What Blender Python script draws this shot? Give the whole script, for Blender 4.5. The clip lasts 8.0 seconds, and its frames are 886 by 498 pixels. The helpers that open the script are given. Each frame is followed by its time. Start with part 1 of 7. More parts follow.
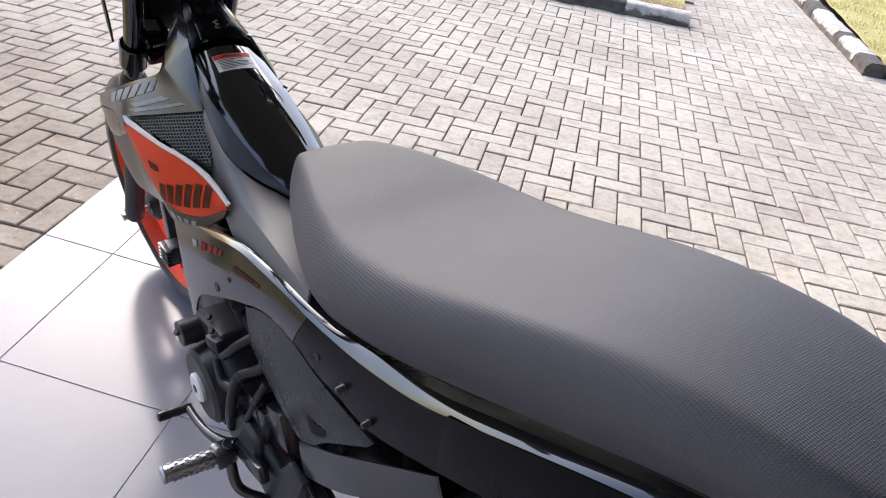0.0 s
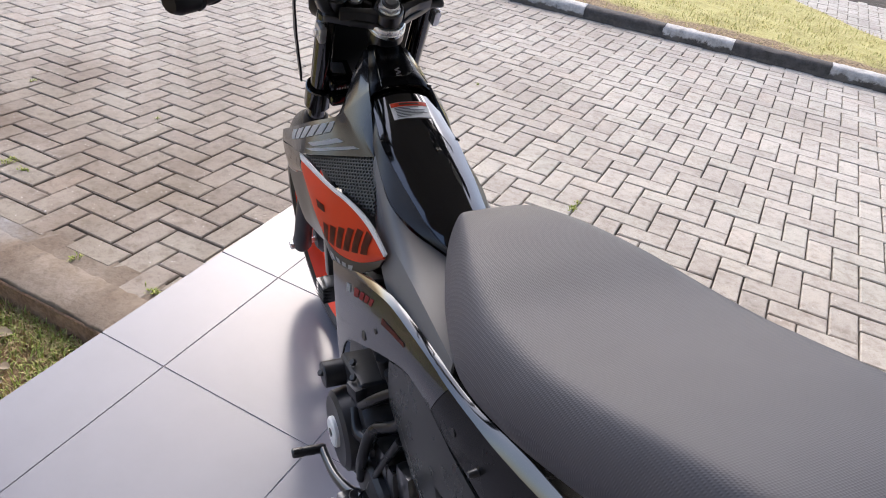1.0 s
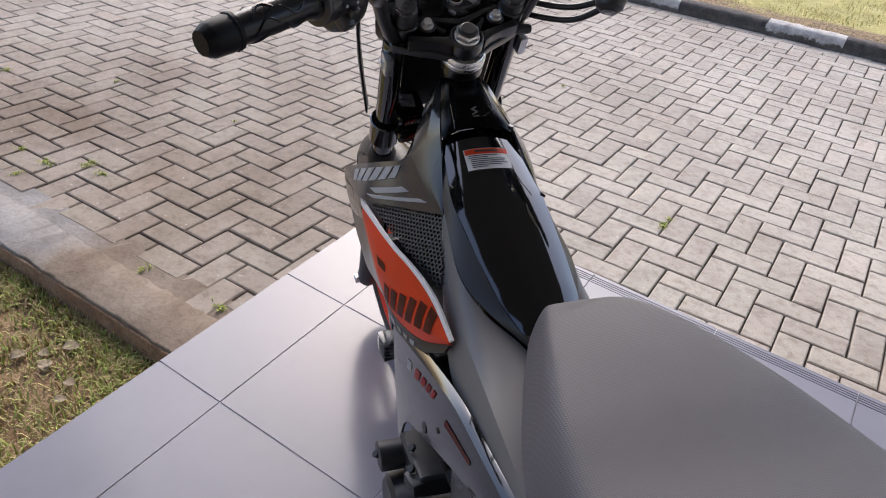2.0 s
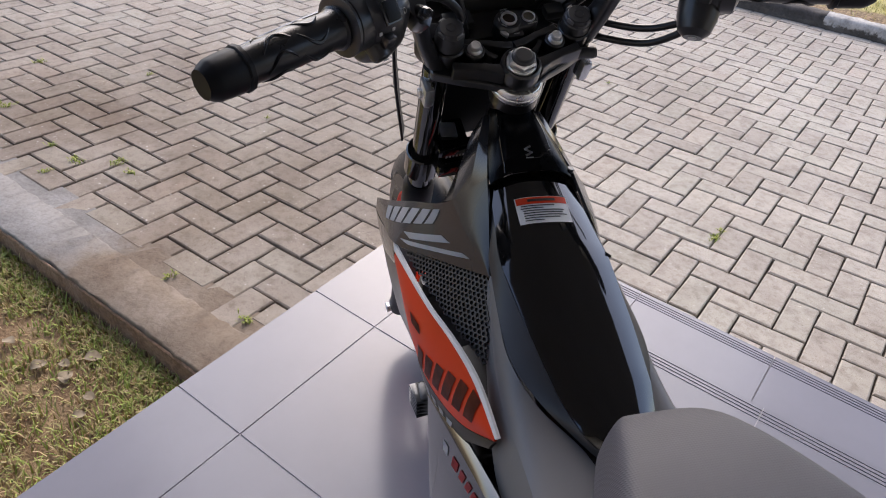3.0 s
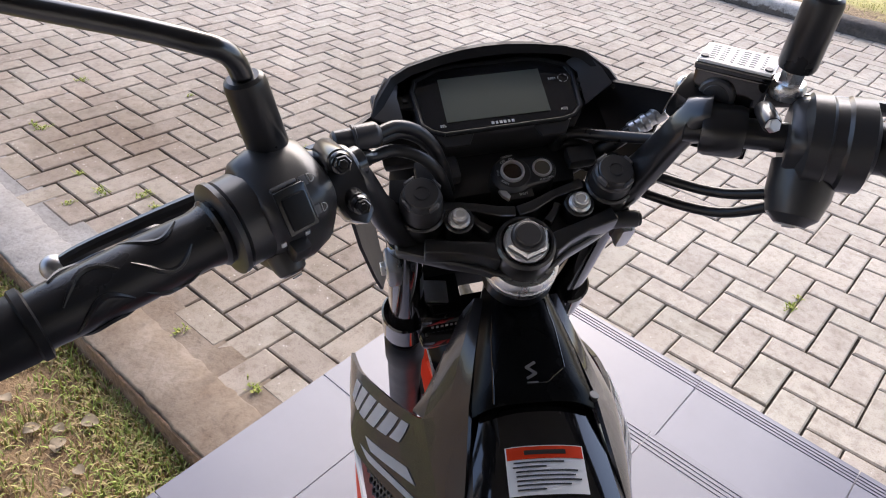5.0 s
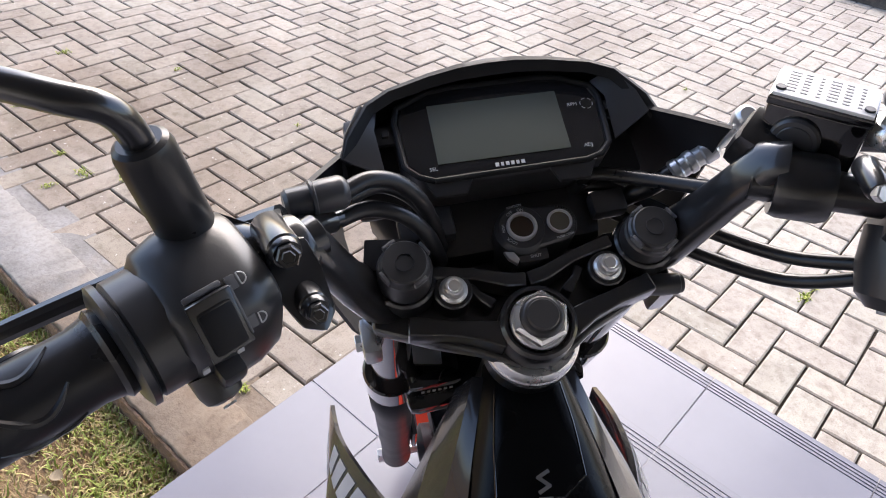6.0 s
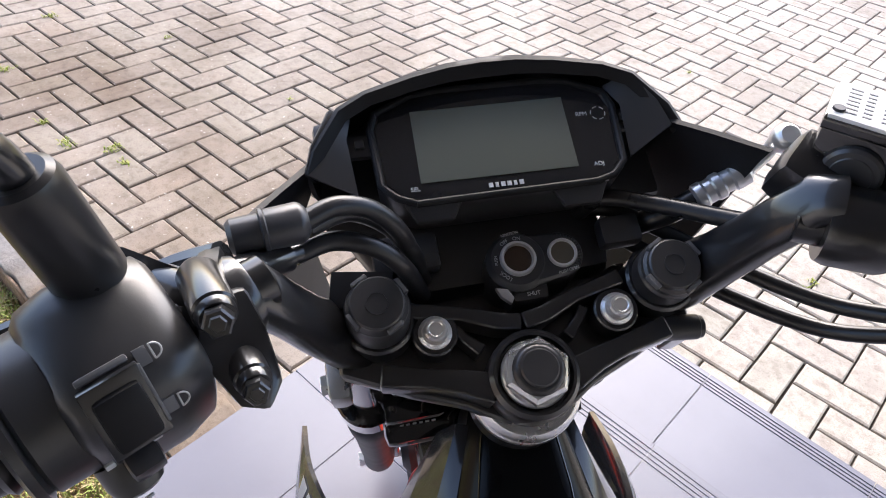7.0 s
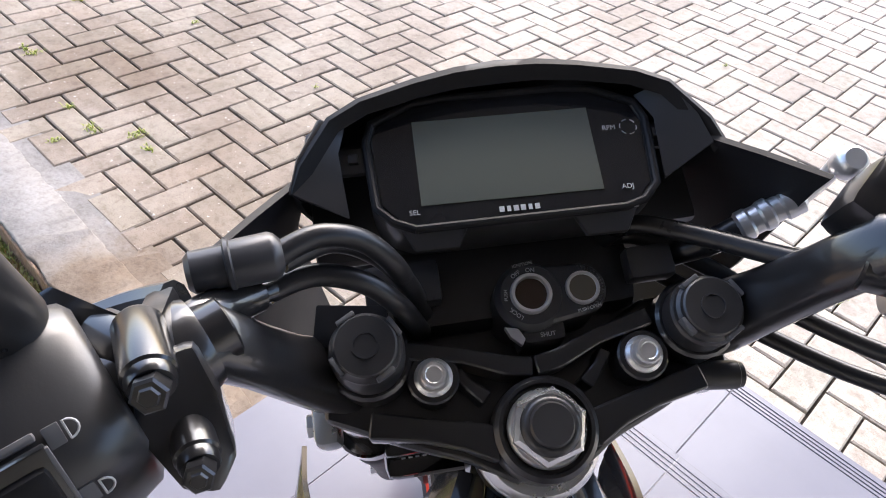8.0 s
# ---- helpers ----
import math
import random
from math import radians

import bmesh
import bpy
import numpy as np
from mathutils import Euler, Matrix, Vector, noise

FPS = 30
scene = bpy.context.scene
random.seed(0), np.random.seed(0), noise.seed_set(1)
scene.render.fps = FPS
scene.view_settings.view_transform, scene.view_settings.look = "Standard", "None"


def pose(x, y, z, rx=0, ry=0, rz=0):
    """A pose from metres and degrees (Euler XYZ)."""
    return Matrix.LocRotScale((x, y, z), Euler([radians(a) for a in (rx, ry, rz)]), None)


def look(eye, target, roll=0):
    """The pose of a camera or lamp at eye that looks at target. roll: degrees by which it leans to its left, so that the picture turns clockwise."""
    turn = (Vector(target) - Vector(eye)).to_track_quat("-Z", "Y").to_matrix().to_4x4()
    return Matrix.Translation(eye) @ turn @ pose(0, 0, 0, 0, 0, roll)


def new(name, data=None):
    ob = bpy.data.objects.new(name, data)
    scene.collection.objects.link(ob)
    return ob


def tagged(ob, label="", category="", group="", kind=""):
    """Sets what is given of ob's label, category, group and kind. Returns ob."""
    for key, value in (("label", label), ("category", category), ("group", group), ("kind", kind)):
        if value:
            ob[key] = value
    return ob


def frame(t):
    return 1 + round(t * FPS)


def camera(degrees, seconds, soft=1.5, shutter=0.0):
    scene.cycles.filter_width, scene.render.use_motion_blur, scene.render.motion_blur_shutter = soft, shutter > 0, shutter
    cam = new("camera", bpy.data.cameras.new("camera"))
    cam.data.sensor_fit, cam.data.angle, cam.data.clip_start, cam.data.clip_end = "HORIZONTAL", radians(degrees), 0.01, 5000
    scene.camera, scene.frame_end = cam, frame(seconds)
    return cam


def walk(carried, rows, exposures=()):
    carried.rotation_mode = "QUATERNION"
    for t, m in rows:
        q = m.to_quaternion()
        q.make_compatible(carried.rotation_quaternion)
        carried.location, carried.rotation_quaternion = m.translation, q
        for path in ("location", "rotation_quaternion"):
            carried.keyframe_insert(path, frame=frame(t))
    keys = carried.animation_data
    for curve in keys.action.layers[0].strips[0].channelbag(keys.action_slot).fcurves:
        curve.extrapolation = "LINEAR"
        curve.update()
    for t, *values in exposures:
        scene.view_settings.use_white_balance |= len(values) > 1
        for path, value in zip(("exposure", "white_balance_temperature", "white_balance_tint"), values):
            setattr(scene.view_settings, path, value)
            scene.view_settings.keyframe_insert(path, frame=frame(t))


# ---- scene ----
cam = camera(62.8, 8.0, soft=1.0)

PATH = [
    (0, (1.0540, -0.9273, 1.3047), (0.8999, 0.2747, 0.4208), 10.98),
    (0.5, (1.0581, -0.9157, 1.3086), (0.7038, 0.2490, 0.4322), 8.77),
    (1, (1.0298, -0.8614, 1.2948), (0.5503, 0.2706, 0.4352), 8.78),
    (1.5, (0.9750, -0.7729, 1.2866), (0.4174, 0.3164, 0.4192), 7.92),
    (2.8, (0.8667, -0.5928, 1.2824), (0.2185, 0.3964, 0.3597), 5.09),
    (3, (0.8390, -0.5699, 1.2710), (0.1859, 0.4181, 0.3505), 5.60),
    (3.5, (0.8013, -0.4804, 1.2570), (0.0942, 0.4754, 0.3424), 4.64),
    (4, (0.7635, -0.3785, 1.2509), (0.0065, 0.5150, 0.3137), 3.39),
    (4.5, (0.7330, -0.3276, 1.2697), (-0.0448, 0.5645, 0.3482), 3.73),
    (5, (0.7045, -0.2776, 1.2769), (-0.0445, 0.6319, 0.3486), 4.36),
    (5.2, (0.6898, -0.2493, 1.2725), (-0.0697, 0.6500, 0.3428), 3.74),
    (6.3, (0.6002, -0.1547, 1.2487), (-0.0960, 0.7197, 0.2483), 5.60),
    (6.5, (0.5920, -0.1427, 1.2446), (-0.0953, 0.7273, 0.2343), 6.30),
    (7, (0.5786, -0.1171, 1.2347), (-0.1049, 0.7457, 0.2156), 6.65),
    (7.5, (0.5645, -0.0903, 1.2233), (-0.1354, 0.7405, 0.1889), 6.31),
    (8, (0.5552, -0.0748, 1.2182), (-0.1546, 0.7392, 0.1772), 6.16),
]
walk(cam, [(t, look(eye, target, roll)) for t, eye, target, roll in PATH],
     [(0, 1.46, 6230, 12.5), (0.5, 1.39, 6230, 12.5), (1, 1.25, 6250, 13.5), (1.5, 1.09, 6280, 14.0), (3, 0.98, 6320, 15.0), (3.5, 0.97, 6330, 15.0), (4, 1.10, 6330, 15.0), (4.5, 1.27, 6330, 15.0), (5, 1.39, 6330, 15.0), (6.5, 1.77, 6240, 13.5), (7, 1.82, 6240, 13.5), (8, 1.91, 6230, 13.5)])

# ---- light ----
world = bpy.data.worlds.new("world")
scene.world = world
world.use_nodes = True
wn = world.node_tree
bg = wn.nodes["Background"]
sky = wn.nodes.new("ShaderNodeTexSky")
sky.sky_type = "NISHITA"
sky.sun_disc = False
sky.sun_elevation = radians(40)
sky.sun_rotation = radians(-34)
sky.air_density, sky.dust_density, sky.ozone_density = 1.0, 3.0, 1.0
wn.links.new(sky.outputs[0], bg.inputs[0])
bg.inputs[1].default_value = 0.15
sun_data = bpy.data.lights.new("sun", "SUN")
sun_data.energy, sun_data.angle, sun_data.color = 0.85, radians(50), (1.0, 0.97, 0.93)
sun = new("sun", sun_data)
sun.matrix_world = look((-5, 9, 7.5), (0, 1.5, 0))


# ---- materials ----
def mat(name, color=(0.5, 0.5, 0.5), rough=0.5, metal=0.0, coat=0.0, spec=0.5):
    m = bpy.data.materials.new(name)
    m.use_nodes = True
    b = m.node_tree.nodes["Principled BSDF"]
    b.inputs["Base Color"].default_value = (*color, 1)
    b.inputs["Roughness"].default_value = rough
    b.inputs["Metallic"].default_value = metal
    b.inputs["Coat Weight"].default_value = coat
    b.inputs["Coat Roughness"].default_value = 0.04
    b.inputs["Specular IOR Level"].default_value = spec
    return m


def node(m, kind, **values):
    n = m.node_tree.nodes.new(kind)
    for key, value in values.items():
        if key in n.inputs:
            n.inputs[key].default_value = value
    return n


def link(m, a, b):
    m.node_tree.links.new(a, b)


def coords(m, scale=1.0, use="Object"):
    tc = m.node_tree.nodes.new("ShaderNodeTexCoord")
    mp = m.node_tree.nodes.new("ShaderNodeMapping")
    mp.inputs["Scale"].default_value = (scale, scale, scale) if not isinstance(scale, tuple) else scale
    link(m, tc.outputs[use], mp.inputs[0])
    return mp.outputs[0]


def ramp(m, fac, stops):
    r = m.node_tree.nodes.new("ShaderNodeValToRGB")
    e = r.color_ramp.elements
    while len(e) < len(stops):
        e.new(0.5)
    for el, (p, c) in zip(e, stops):
        el.position, el.color = p, (*c, 1)
    link(m, fac, r.inputs[0])
    return r.outputs[0]


def mix(m, fac, a, b, how="MIX"):
    n = m.node_tree.nodes.new("ShaderNodeMix")
    n.data_type, n.blend_type = "RGBA", how
    for sock, val in ((n.inputs[0], fac), (n.inputs[6], a), (n.inputs[7], b)):
        if hasattr(val, "links"):
            link(m, val, sock)
        elif isinstance(val, tuple):
            sock.default_value = (*val, 1)
        else:
            sock.default_value = val
    return n.outputs[2]


def noise_tex(m, vec, scale, detail=4.0, rough=0.55):
    n = node(m, "ShaderNodeTexNoise", Scale=scale, Detail=detail, Roughness=rough)
    link(m, vec, n.inputs["Vector"])
    return n.outputs[0]


def bump(m, height, strength, distance, prior=None):
    n = node(m, "ShaderNodeBump", Strength=strength, Distance=distance)
    link(m, height, n.inputs["Height"])
    if prior is not None:
        link(m, prior, n.inputs["Normal"])
    return n.outputs[0]


def bsdf(m):
    return m.node_tree.nodes["Principled BSDF"]


def grain(m, base, scale=400, amount=0.25, strength=0.1, dist=0.0004, rough=None, big=6.0):
    """Two scales of variation on a plain material: fine grain in the relief, wide patches in colour and gloss."""
    v = coords(m)
    fine, wide = noise_tex(m, v, scale, 3), noise_tex(m, v, big, 4)
    dark = tuple(c * (1 - amount) for c in base)
    light = tuple(min(1, c * (1 + amount)) for c in base)
    link(m, ramp(m, wide, [(0.3, dark), (0.7, light)]), bsdf(m).inputs["Base Color"])
    link(m, bump(m, fine, strength, dist), bsdf(m).inputs["Normal"])
    if rough:
        r = m.node_tree.nodes.new("ShaderNodeMapRange")
        r.inputs[3].default_value, r.inputs[4].default_value = rough
        link(m, noise_tex(m, v, big * 4, 5), r.inputs[0])
        link(m, r.outputs[0], bsdf(m).inputs["Roughness"])
    return m


def paver_material():
    m = mat("paver_concrete", rough=0.9, spec=0.3)
    v = coords(m)
    info = m.node_tree.nodes.new("ShaderNodeObjectInfo")
    geo = m.node_tree.nodes.new("ShaderNodeNewGeometry")
    pick = m.node_tree.nodes.new("ShaderNodeMath")
    pick.operation = "ADD"
    link(m, info.outputs["Random"], pick.inputs[0])
    link(m, geo.outputs["Random Per Island"], pick.inputs[1])
    wrap = m.node_tree.nodes.new("ShaderNodeMath")
    wrap.operation = "FRACT"
    link(m, pick.outputs[0], wrap.inputs[0])
    tone = ramp(m, wrap.outputs[0], [(0.0, (0.432, 0.393, 0.341)), (0.25, (0.470, 0.429, 0.373)), (0.5, (0.500, 0.459, 0.398)), (0.75, (0.466, 0.438, 0.376)), (0.93, (0.517, 0.476, 0.409)), (1.0, (0.496, 0.440, 0.376))])
    pos = geo.outputs["Position"]
    wide = noise_tex(m, pos, 0.9, 4)
    tone = mix(m, 0.55, tone, ramp(m, wide, [(0.35, (0.62, 0.58, 0.55)), (0.62, (1, 1, 1))]), "MULTIPLY")
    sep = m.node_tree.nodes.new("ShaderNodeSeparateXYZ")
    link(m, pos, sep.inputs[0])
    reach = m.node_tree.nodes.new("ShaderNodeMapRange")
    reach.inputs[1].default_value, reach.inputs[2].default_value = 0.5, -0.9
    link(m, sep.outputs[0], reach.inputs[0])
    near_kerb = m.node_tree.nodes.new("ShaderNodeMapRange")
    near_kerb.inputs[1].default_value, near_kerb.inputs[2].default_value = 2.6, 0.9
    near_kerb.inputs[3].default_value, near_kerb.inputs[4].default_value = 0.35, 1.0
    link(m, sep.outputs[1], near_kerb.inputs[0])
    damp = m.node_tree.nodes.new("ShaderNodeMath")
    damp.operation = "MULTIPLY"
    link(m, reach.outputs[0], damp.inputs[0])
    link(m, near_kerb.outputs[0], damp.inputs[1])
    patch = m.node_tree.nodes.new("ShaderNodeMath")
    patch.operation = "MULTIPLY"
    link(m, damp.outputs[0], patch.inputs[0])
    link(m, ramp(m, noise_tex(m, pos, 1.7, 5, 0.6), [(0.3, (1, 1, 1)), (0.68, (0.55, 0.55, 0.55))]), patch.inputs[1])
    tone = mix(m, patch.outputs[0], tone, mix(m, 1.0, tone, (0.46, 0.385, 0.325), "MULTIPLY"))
    grit = noise_tex(m, pos, 260, 2, 0.7)
    tone = mix(m, 0.65, tone, ramp(m, grit, [(0.33, (0.55, 0.5, 0.45)), (0.45, (1, 1, 1))]), "MULTIPLY")
    spots = noise_tex(m, pos, 30, 5, 0.7)
    tone = mix(m, 0.6, tone, ramp(m, spots, [(0.36, (0.68, 0.64, 0.6)), (0.5, (1, 1, 1)), (0.72, (1.12, 1.1, 1.08))]), "MULTIPLY")
    fleck = noise_tex(m, pos, 75, 2, 0.5)
    tone = mix(m, ramp(m, fleck, [(0.70, (0, 0, 0)), (0.75, (0.7, 0.7, 0.7))]), tone, (0.68, 0.64, 0.58))
    stain = noise_tex(m, pos, 9, 6, 0.65)
    tone = mix(m, 0.4, tone, ramp(m, stain, [(0.34, (0.62, 0.58, 0.54)), (0.5, (1, 1, 1)), (0.7, (1.08, 1.06, 1.03))]), "MULTIPLY")
    link(m, tone, bsdf(m).inputs["Base Color"])
    n1 = bump(m, grit, 0.5, 0.0015)
    link(m, bump(m, spots, 0.3, 0.004, n1), bsdf(m).inputs["Normal"])
    return m


def soil_material(name, a, b, c, scale):
    m = mat(name, rough=0.95, spec=0.2)
    geo = m.node_tree.nodes.new("ShaderNodeNewGeometry")
    pos = geo.outputs["Position"]
    n1, n2 = noise_tex(m, pos, scale, 6, 0.7), noise_tex(m, pos, scale * 12, 3)
    col = ramp(m, n1, [(0.3, a), (0.5, b), (0.7, c)])
    col = mix(m, 0.6, col, ramp(m, n2, [(0.3, (0.5, 0.5, 0.5)), (0.6, (1.1, 1.1, 1.1))]), "MULTIPLY")
    link(m, col, bsdf(m).inputs["Base Color"])
    link(m, bump(m, n2, 0.8, 0.01), bsdf(m).inputs["Normal"])
    return m


def kerb_material():
    """Brown weathered concrete; farther along, a pale skim of newer mortar with a ragged end."""
    m = mat("kerb_concrete", rough=0.92, spec=0.25)
    geo = m.node_tree.nodes.new("ShaderNodeNewGeometry")
    pos = geo.outputs["Position"]
    col = ramp(m, noise_tex(m, pos, 3.2, 6, 0.7), [(0.3, (0.150, 0.108, 0.074)), (0.5, (0.205, 0.160, 0.118)), (0.7, (0.265, 0.220, 0.175))])
    sep = m.node_tree.nodes.new("ShaderNodeSeparateXYZ")
    link(m, pos, sep.inputs[0])
    edge = node(m, "ShaderNodeMath")
    edge.operation = "MULTIPLY_ADD"
    link(m, noise_tex(m, pos, 7, 5, 0.6), edge.inputs[0])
    edge.inputs[1].default_value = 0.5
    link(m, sep.outputs[0], edge.inputs[2])
    skim = m.node_tree.nodes.new("ShaderNodeMapRange")
    skim.inputs[1].default_value, skim.inputs[2].default_value = -0.78, -1.0
    link(m, edge.outputs[0], skim.inputs[0])
    pale = ramp(m, noise_tex(m, pos, 5, 4, 0.5), [(0.35, (0.215, 0.198, 0.180)), (0.65, (0.30, 0.282, 0.262))])
    col = mix(m, skim.outputs[0], col, pale)
    fine = noise_tex(m, pos, 60, 4, 0.65)
    col = mix(m, 0.5, col, ramp(m, fine, [(0.32, (0.62, 0.6, 0.58)), (0.55, (1.05, 1.05, 1.05))]), "MULTIPLY")
    link(m, col, bsdf(m).inputs["Base Color"])
    link(m, bump(m, fine, 0.6, 0.006), bsdf(m).inputs["Normal"])
    return m


def worn_paint(name, paint, line):
    """Kerb paint rubbed off in ragged flakes, most of it along the foot that wheels scrape."""
    m = mat(name, rough=0.85, spec=0.25)
    pos = m.node_tree.nodes.new("ShaderNodeTexCoord").outputs["Object"]
    sep = m.node_tree.nodes.new("ShaderNodeSeparateXYZ")
    link(m, pos, sep.inputs[0])
    edge = node(m, "ShaderNodeMath")
    edge.operation = "MULTIPLY_ADD"
    link(m, noise_tex(m, pos, 9, 6, 0.7), edge.inputs[0])
    edge.inputs[1].default_value = 0.16
    link(m, sep.outputs[2], edge.inputs[2])
    left = m.node_tree.nodes.new("ShaderNodeMapRange")
    left.inputs[1].default_value, left.inputs[2].default_value = line + 0.070, line + 0.088
    link(m, edge.outputs[0], left.inputs[0])
    bare = ramp(m, noise_tex(m, pos, 6, 5, 0.65), [(0.3, (0.070, 0.058, 0.048)), (0.7, (0.175, 0.150, 0.125))])
    coat = ramp(m, noise_tex(m, pos, 14, 5, 0.65), [(0.3, tuple(0.62 * c for c in paint)), (0.62, tuple(1.2 * c for c in paint))])
    col = mix(m, left.outputs[0], bare, coat)
    fine = noise_tex(m, pos, 60, 4, 0.65)
    col = mix(m, 0.5, col, ramp(m, fine, [(0.3, (0.55, 0.53, 0.5)), (0.5, (1.05, 1.05, 1.05))]), "MULTIPLY")
    link(m, col, bsdf(m).inputs["Base Color"])
    link(m, bump(m, fine, 0.5, 0.004), bsdf(m).inputs["Normal"])
    return m


def far_lawn_material(front):
    """Dry lawn with a ragged strip of bare brown earth behind its kerb."""
    m = mat("far_lawn_soil", rough=0.95, spec=0.2)
    pos = m.node_tree.nodes.new("ShaderNodeTexCoord").outputs["Object"]
    sep = m.node_tree.nodes.new("ShaderNodeSeparateXYZ")
    link(m, pos, sep.inputs[0])
    n1, n2 = noise_tex(m, pos, 4, 6, 0.7), noise_tex(m, pos, 48, 3)
    turf_tone = ramp(m, n1, [(0.3, (0.30, 0.26, 0.10)), (0.5, (0.44, 0.39, 0.15)), (0.7, (0.52, 0.46, 0.22))])
    earth = ramp(m, n2, [(0.3, (0.13, 0.090, 0.052)), (0.6, (0.30, 0.215, 0.125))])
    edge = node(m, "ShaderNodeMath")
    edge.operation = "MULTIPLY_ADD"
    link(m, noise_tex(m, pos, 5, 5, 0.65), edge.inputs[0])
    edge.inputs[1].default_value = 0.5
    link(m, sep.outputs[1], edge.inputs[2])
    grown = m.node_tree.nodes.new("ShaderNodeMapRange")
    grown.inputs[1].default_value, grown.inputs[2].default_value = front + 0.60, front + 0.76
    link(m, edge.outputs[0], grown.inputs[0])
    col = mix(m, grown.outputs[0], earth, turf_tone)
    col = mix(m, 0.6, col, ramp(m, n2, [(0.3, (0.5, 0.5, 0.5)), (0.6, (1.1, 1.1, 1.1))]), "MULTIPLY")
    link(m, col, bsdf(m).inputs["Base Color"])
    link(m, bump(m, n2, 0.8, 0.01), bsdf(m).inputs["Normal"])
    return m


def tile_material():
    m = mat("floor_tile_glaze", (0.6, 0.6, 0.64), 0.25, 0, 0, 0.38)
    info = m.node_tree.nodes.new("ShaderNodeObjectInfo")
    geo = m.node_tree.nodes.new("ShaderNodeNewGeometry")
    pos = geo.outputs["Position"]
    tone = ramp(m, info.outputs["Random"], [(0.0, (0.196, 0.194, 0.222)), (1.0, (0.210, 0.208, 0.237))])
    dust = noise_tex(m, pos, 5, 6, 0.6)
    tone = mix(m, 0.5, tone, ramp(m, dust, [(0.35, (0.9, 0.9, 0.9)), (0.6, (1, 1, 1))]), "MULTIPLY")
    link(m, tone, bsdf(m).inputs["Base Color"])
    r = m.node_tree.nodes.new("ShaderNodeMapRange")
    r.inputs[3].default_value, r.inputs[4].default_value = 0.12, 0.20
    link(m, noise_tex(m, pos, 14, 5), r.inputs[0])
    link(m, r.outputs[0], bsdf(m).inputs["Roughness"])
    link(m, bump(m, noise_tex(m, pos, 60, 3), 0.06, 0.001), bsdf(m).inputs["Normal"])
    return m


def vinyl_material():
    """Matte seat cover with a fine woven dot texture."""
    m = mat("seat_vinyl", (0.055, 0.054, 0.056), 0.55, 0, 0, 0.45)
    v = coords(m)
    bands = []
    for way in ("X", "Y"):
        wv = node(m, "ShaderNodeTexWave", Scale=150.0, Distortion=1.2)
        wv.bands_direction = way
        link(m, v, wv.inputs["Vector"])
        bands.append(wv.outputs["Fac"])
    weave = node(m, "ShaderNodeMath")
    weave.operation = "MULTIPLY"
    link(m, bands[0], weave.inputs[0])
    link(m, bands[1], weave.inputs[1])
    wide = noise_tex(m, v, 5, 4)
    link(m, ramp(m, wide, [(0.3, (0.073, 0.070, 0.082)), (0.7, (0.090, 0.087, 0.100))]), bsdf(m).inputs["Base Color"])
    n1 = bump(m, weave.outputs[0], 0.28, 0.0006)
    link(m, bump(m, noise_tex(m, v, 900, 2), 0.15, 0.0003, n1), bsdf(m).inputs["Normal"])
    return m


PAVER = paver_material()
SOIL = soil_material("soil", (0.14, 0.088, 0.05), (0.245, 0.16, 0.088), (0.33, 0.24, 0.13), 9)
SAND = soil_material("joint_sand", (0.042, 0.034, 0.027), (0.075, 0.063, 0.051), (0.125, 0.108, 0.088), 8)
DRY = soil_material("dry_lawn_soil", (0.30, 0.26, 0.10), (0.44, 0.39, 0.15), (0.52, 0.46, 0.22), 4)
CONCRETE = kerb_material()
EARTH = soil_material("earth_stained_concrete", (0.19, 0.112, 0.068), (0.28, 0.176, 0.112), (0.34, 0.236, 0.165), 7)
TILE = tile_material()
GROUT = grain(mat("grout", rough=0.9), (0.32, 0.315, 0.325), 200, 0.2, 0.3, 0.001)
PLASTER = grain(mat("plaster_paint", rough=0.85), (0.46, 0.455, 0.44), 120, 0.06, 0.2, 0.001, big=2)
CEILING_PAINT = grain(mat("dark_ceiling_paint", rough=0.8), (0.13, 0.134, 0.142), 120, 0.1, 0.2, 0.001, big=2)
SEAT_VINYL = vinyl_material()
GLOSS_BLACK = grain(mat("gloss_black_plastic", rough=0.08, coat=1.0), (0.0035, 0.0035, 0.004), 300, 0.3, 0.02, 0.0002, (0.05, 0.12))
bsdf(GLOSS_BLACK).inputs["Coat IOR"].default_value = 1.6
TAIL_BLACK = grain(mat("deep_black_plastic", rough=0.25, spec=0.14), (0.004, 0.004, 0.0045), 300, 0.3, 0.02, 0.0002, (0.2, 0.32))
SATIN_BLACK = grain(mat("satin_black_paint", rough=0.25, coat=0.6), (0.011, 0.011, 0.0125), 500, 0.3, 0.06, 0.0003, (0.24, 0.36))
bsdf(SATIN_BLACK).inputs["Coat IOR"].default_value = 1.7
bsdf(SATIN_BLACK).inputs["Coat Roughness"].default_value = 0.08
CAST_BLACK = grain(mat("painted_black_casting", rough=0.3, spec=0.6, coat=0.8), (0.018, 0.018, 0.020), 420, 0.25, 0.10, 0.0004, (0.26, 0.38))
DULL_BLACK = grain(mat("dull_black_plastic", rough=0.55, spec=0.25), (0.011, 0.011, 0.013), 500, 0.3, 0.12, 0.0004, (0.42, 0.55))
MATTE_BLACK = grain(mat("matte_black_plastic", rough=0.5), (0.038, 0.038, 0.041), 700, 0.25, 0.10, 0.0003, (0.27, 0.37))
bsdf(MATTE_BLACK).inputs["Specular IOR Level"].default_value = 0.75
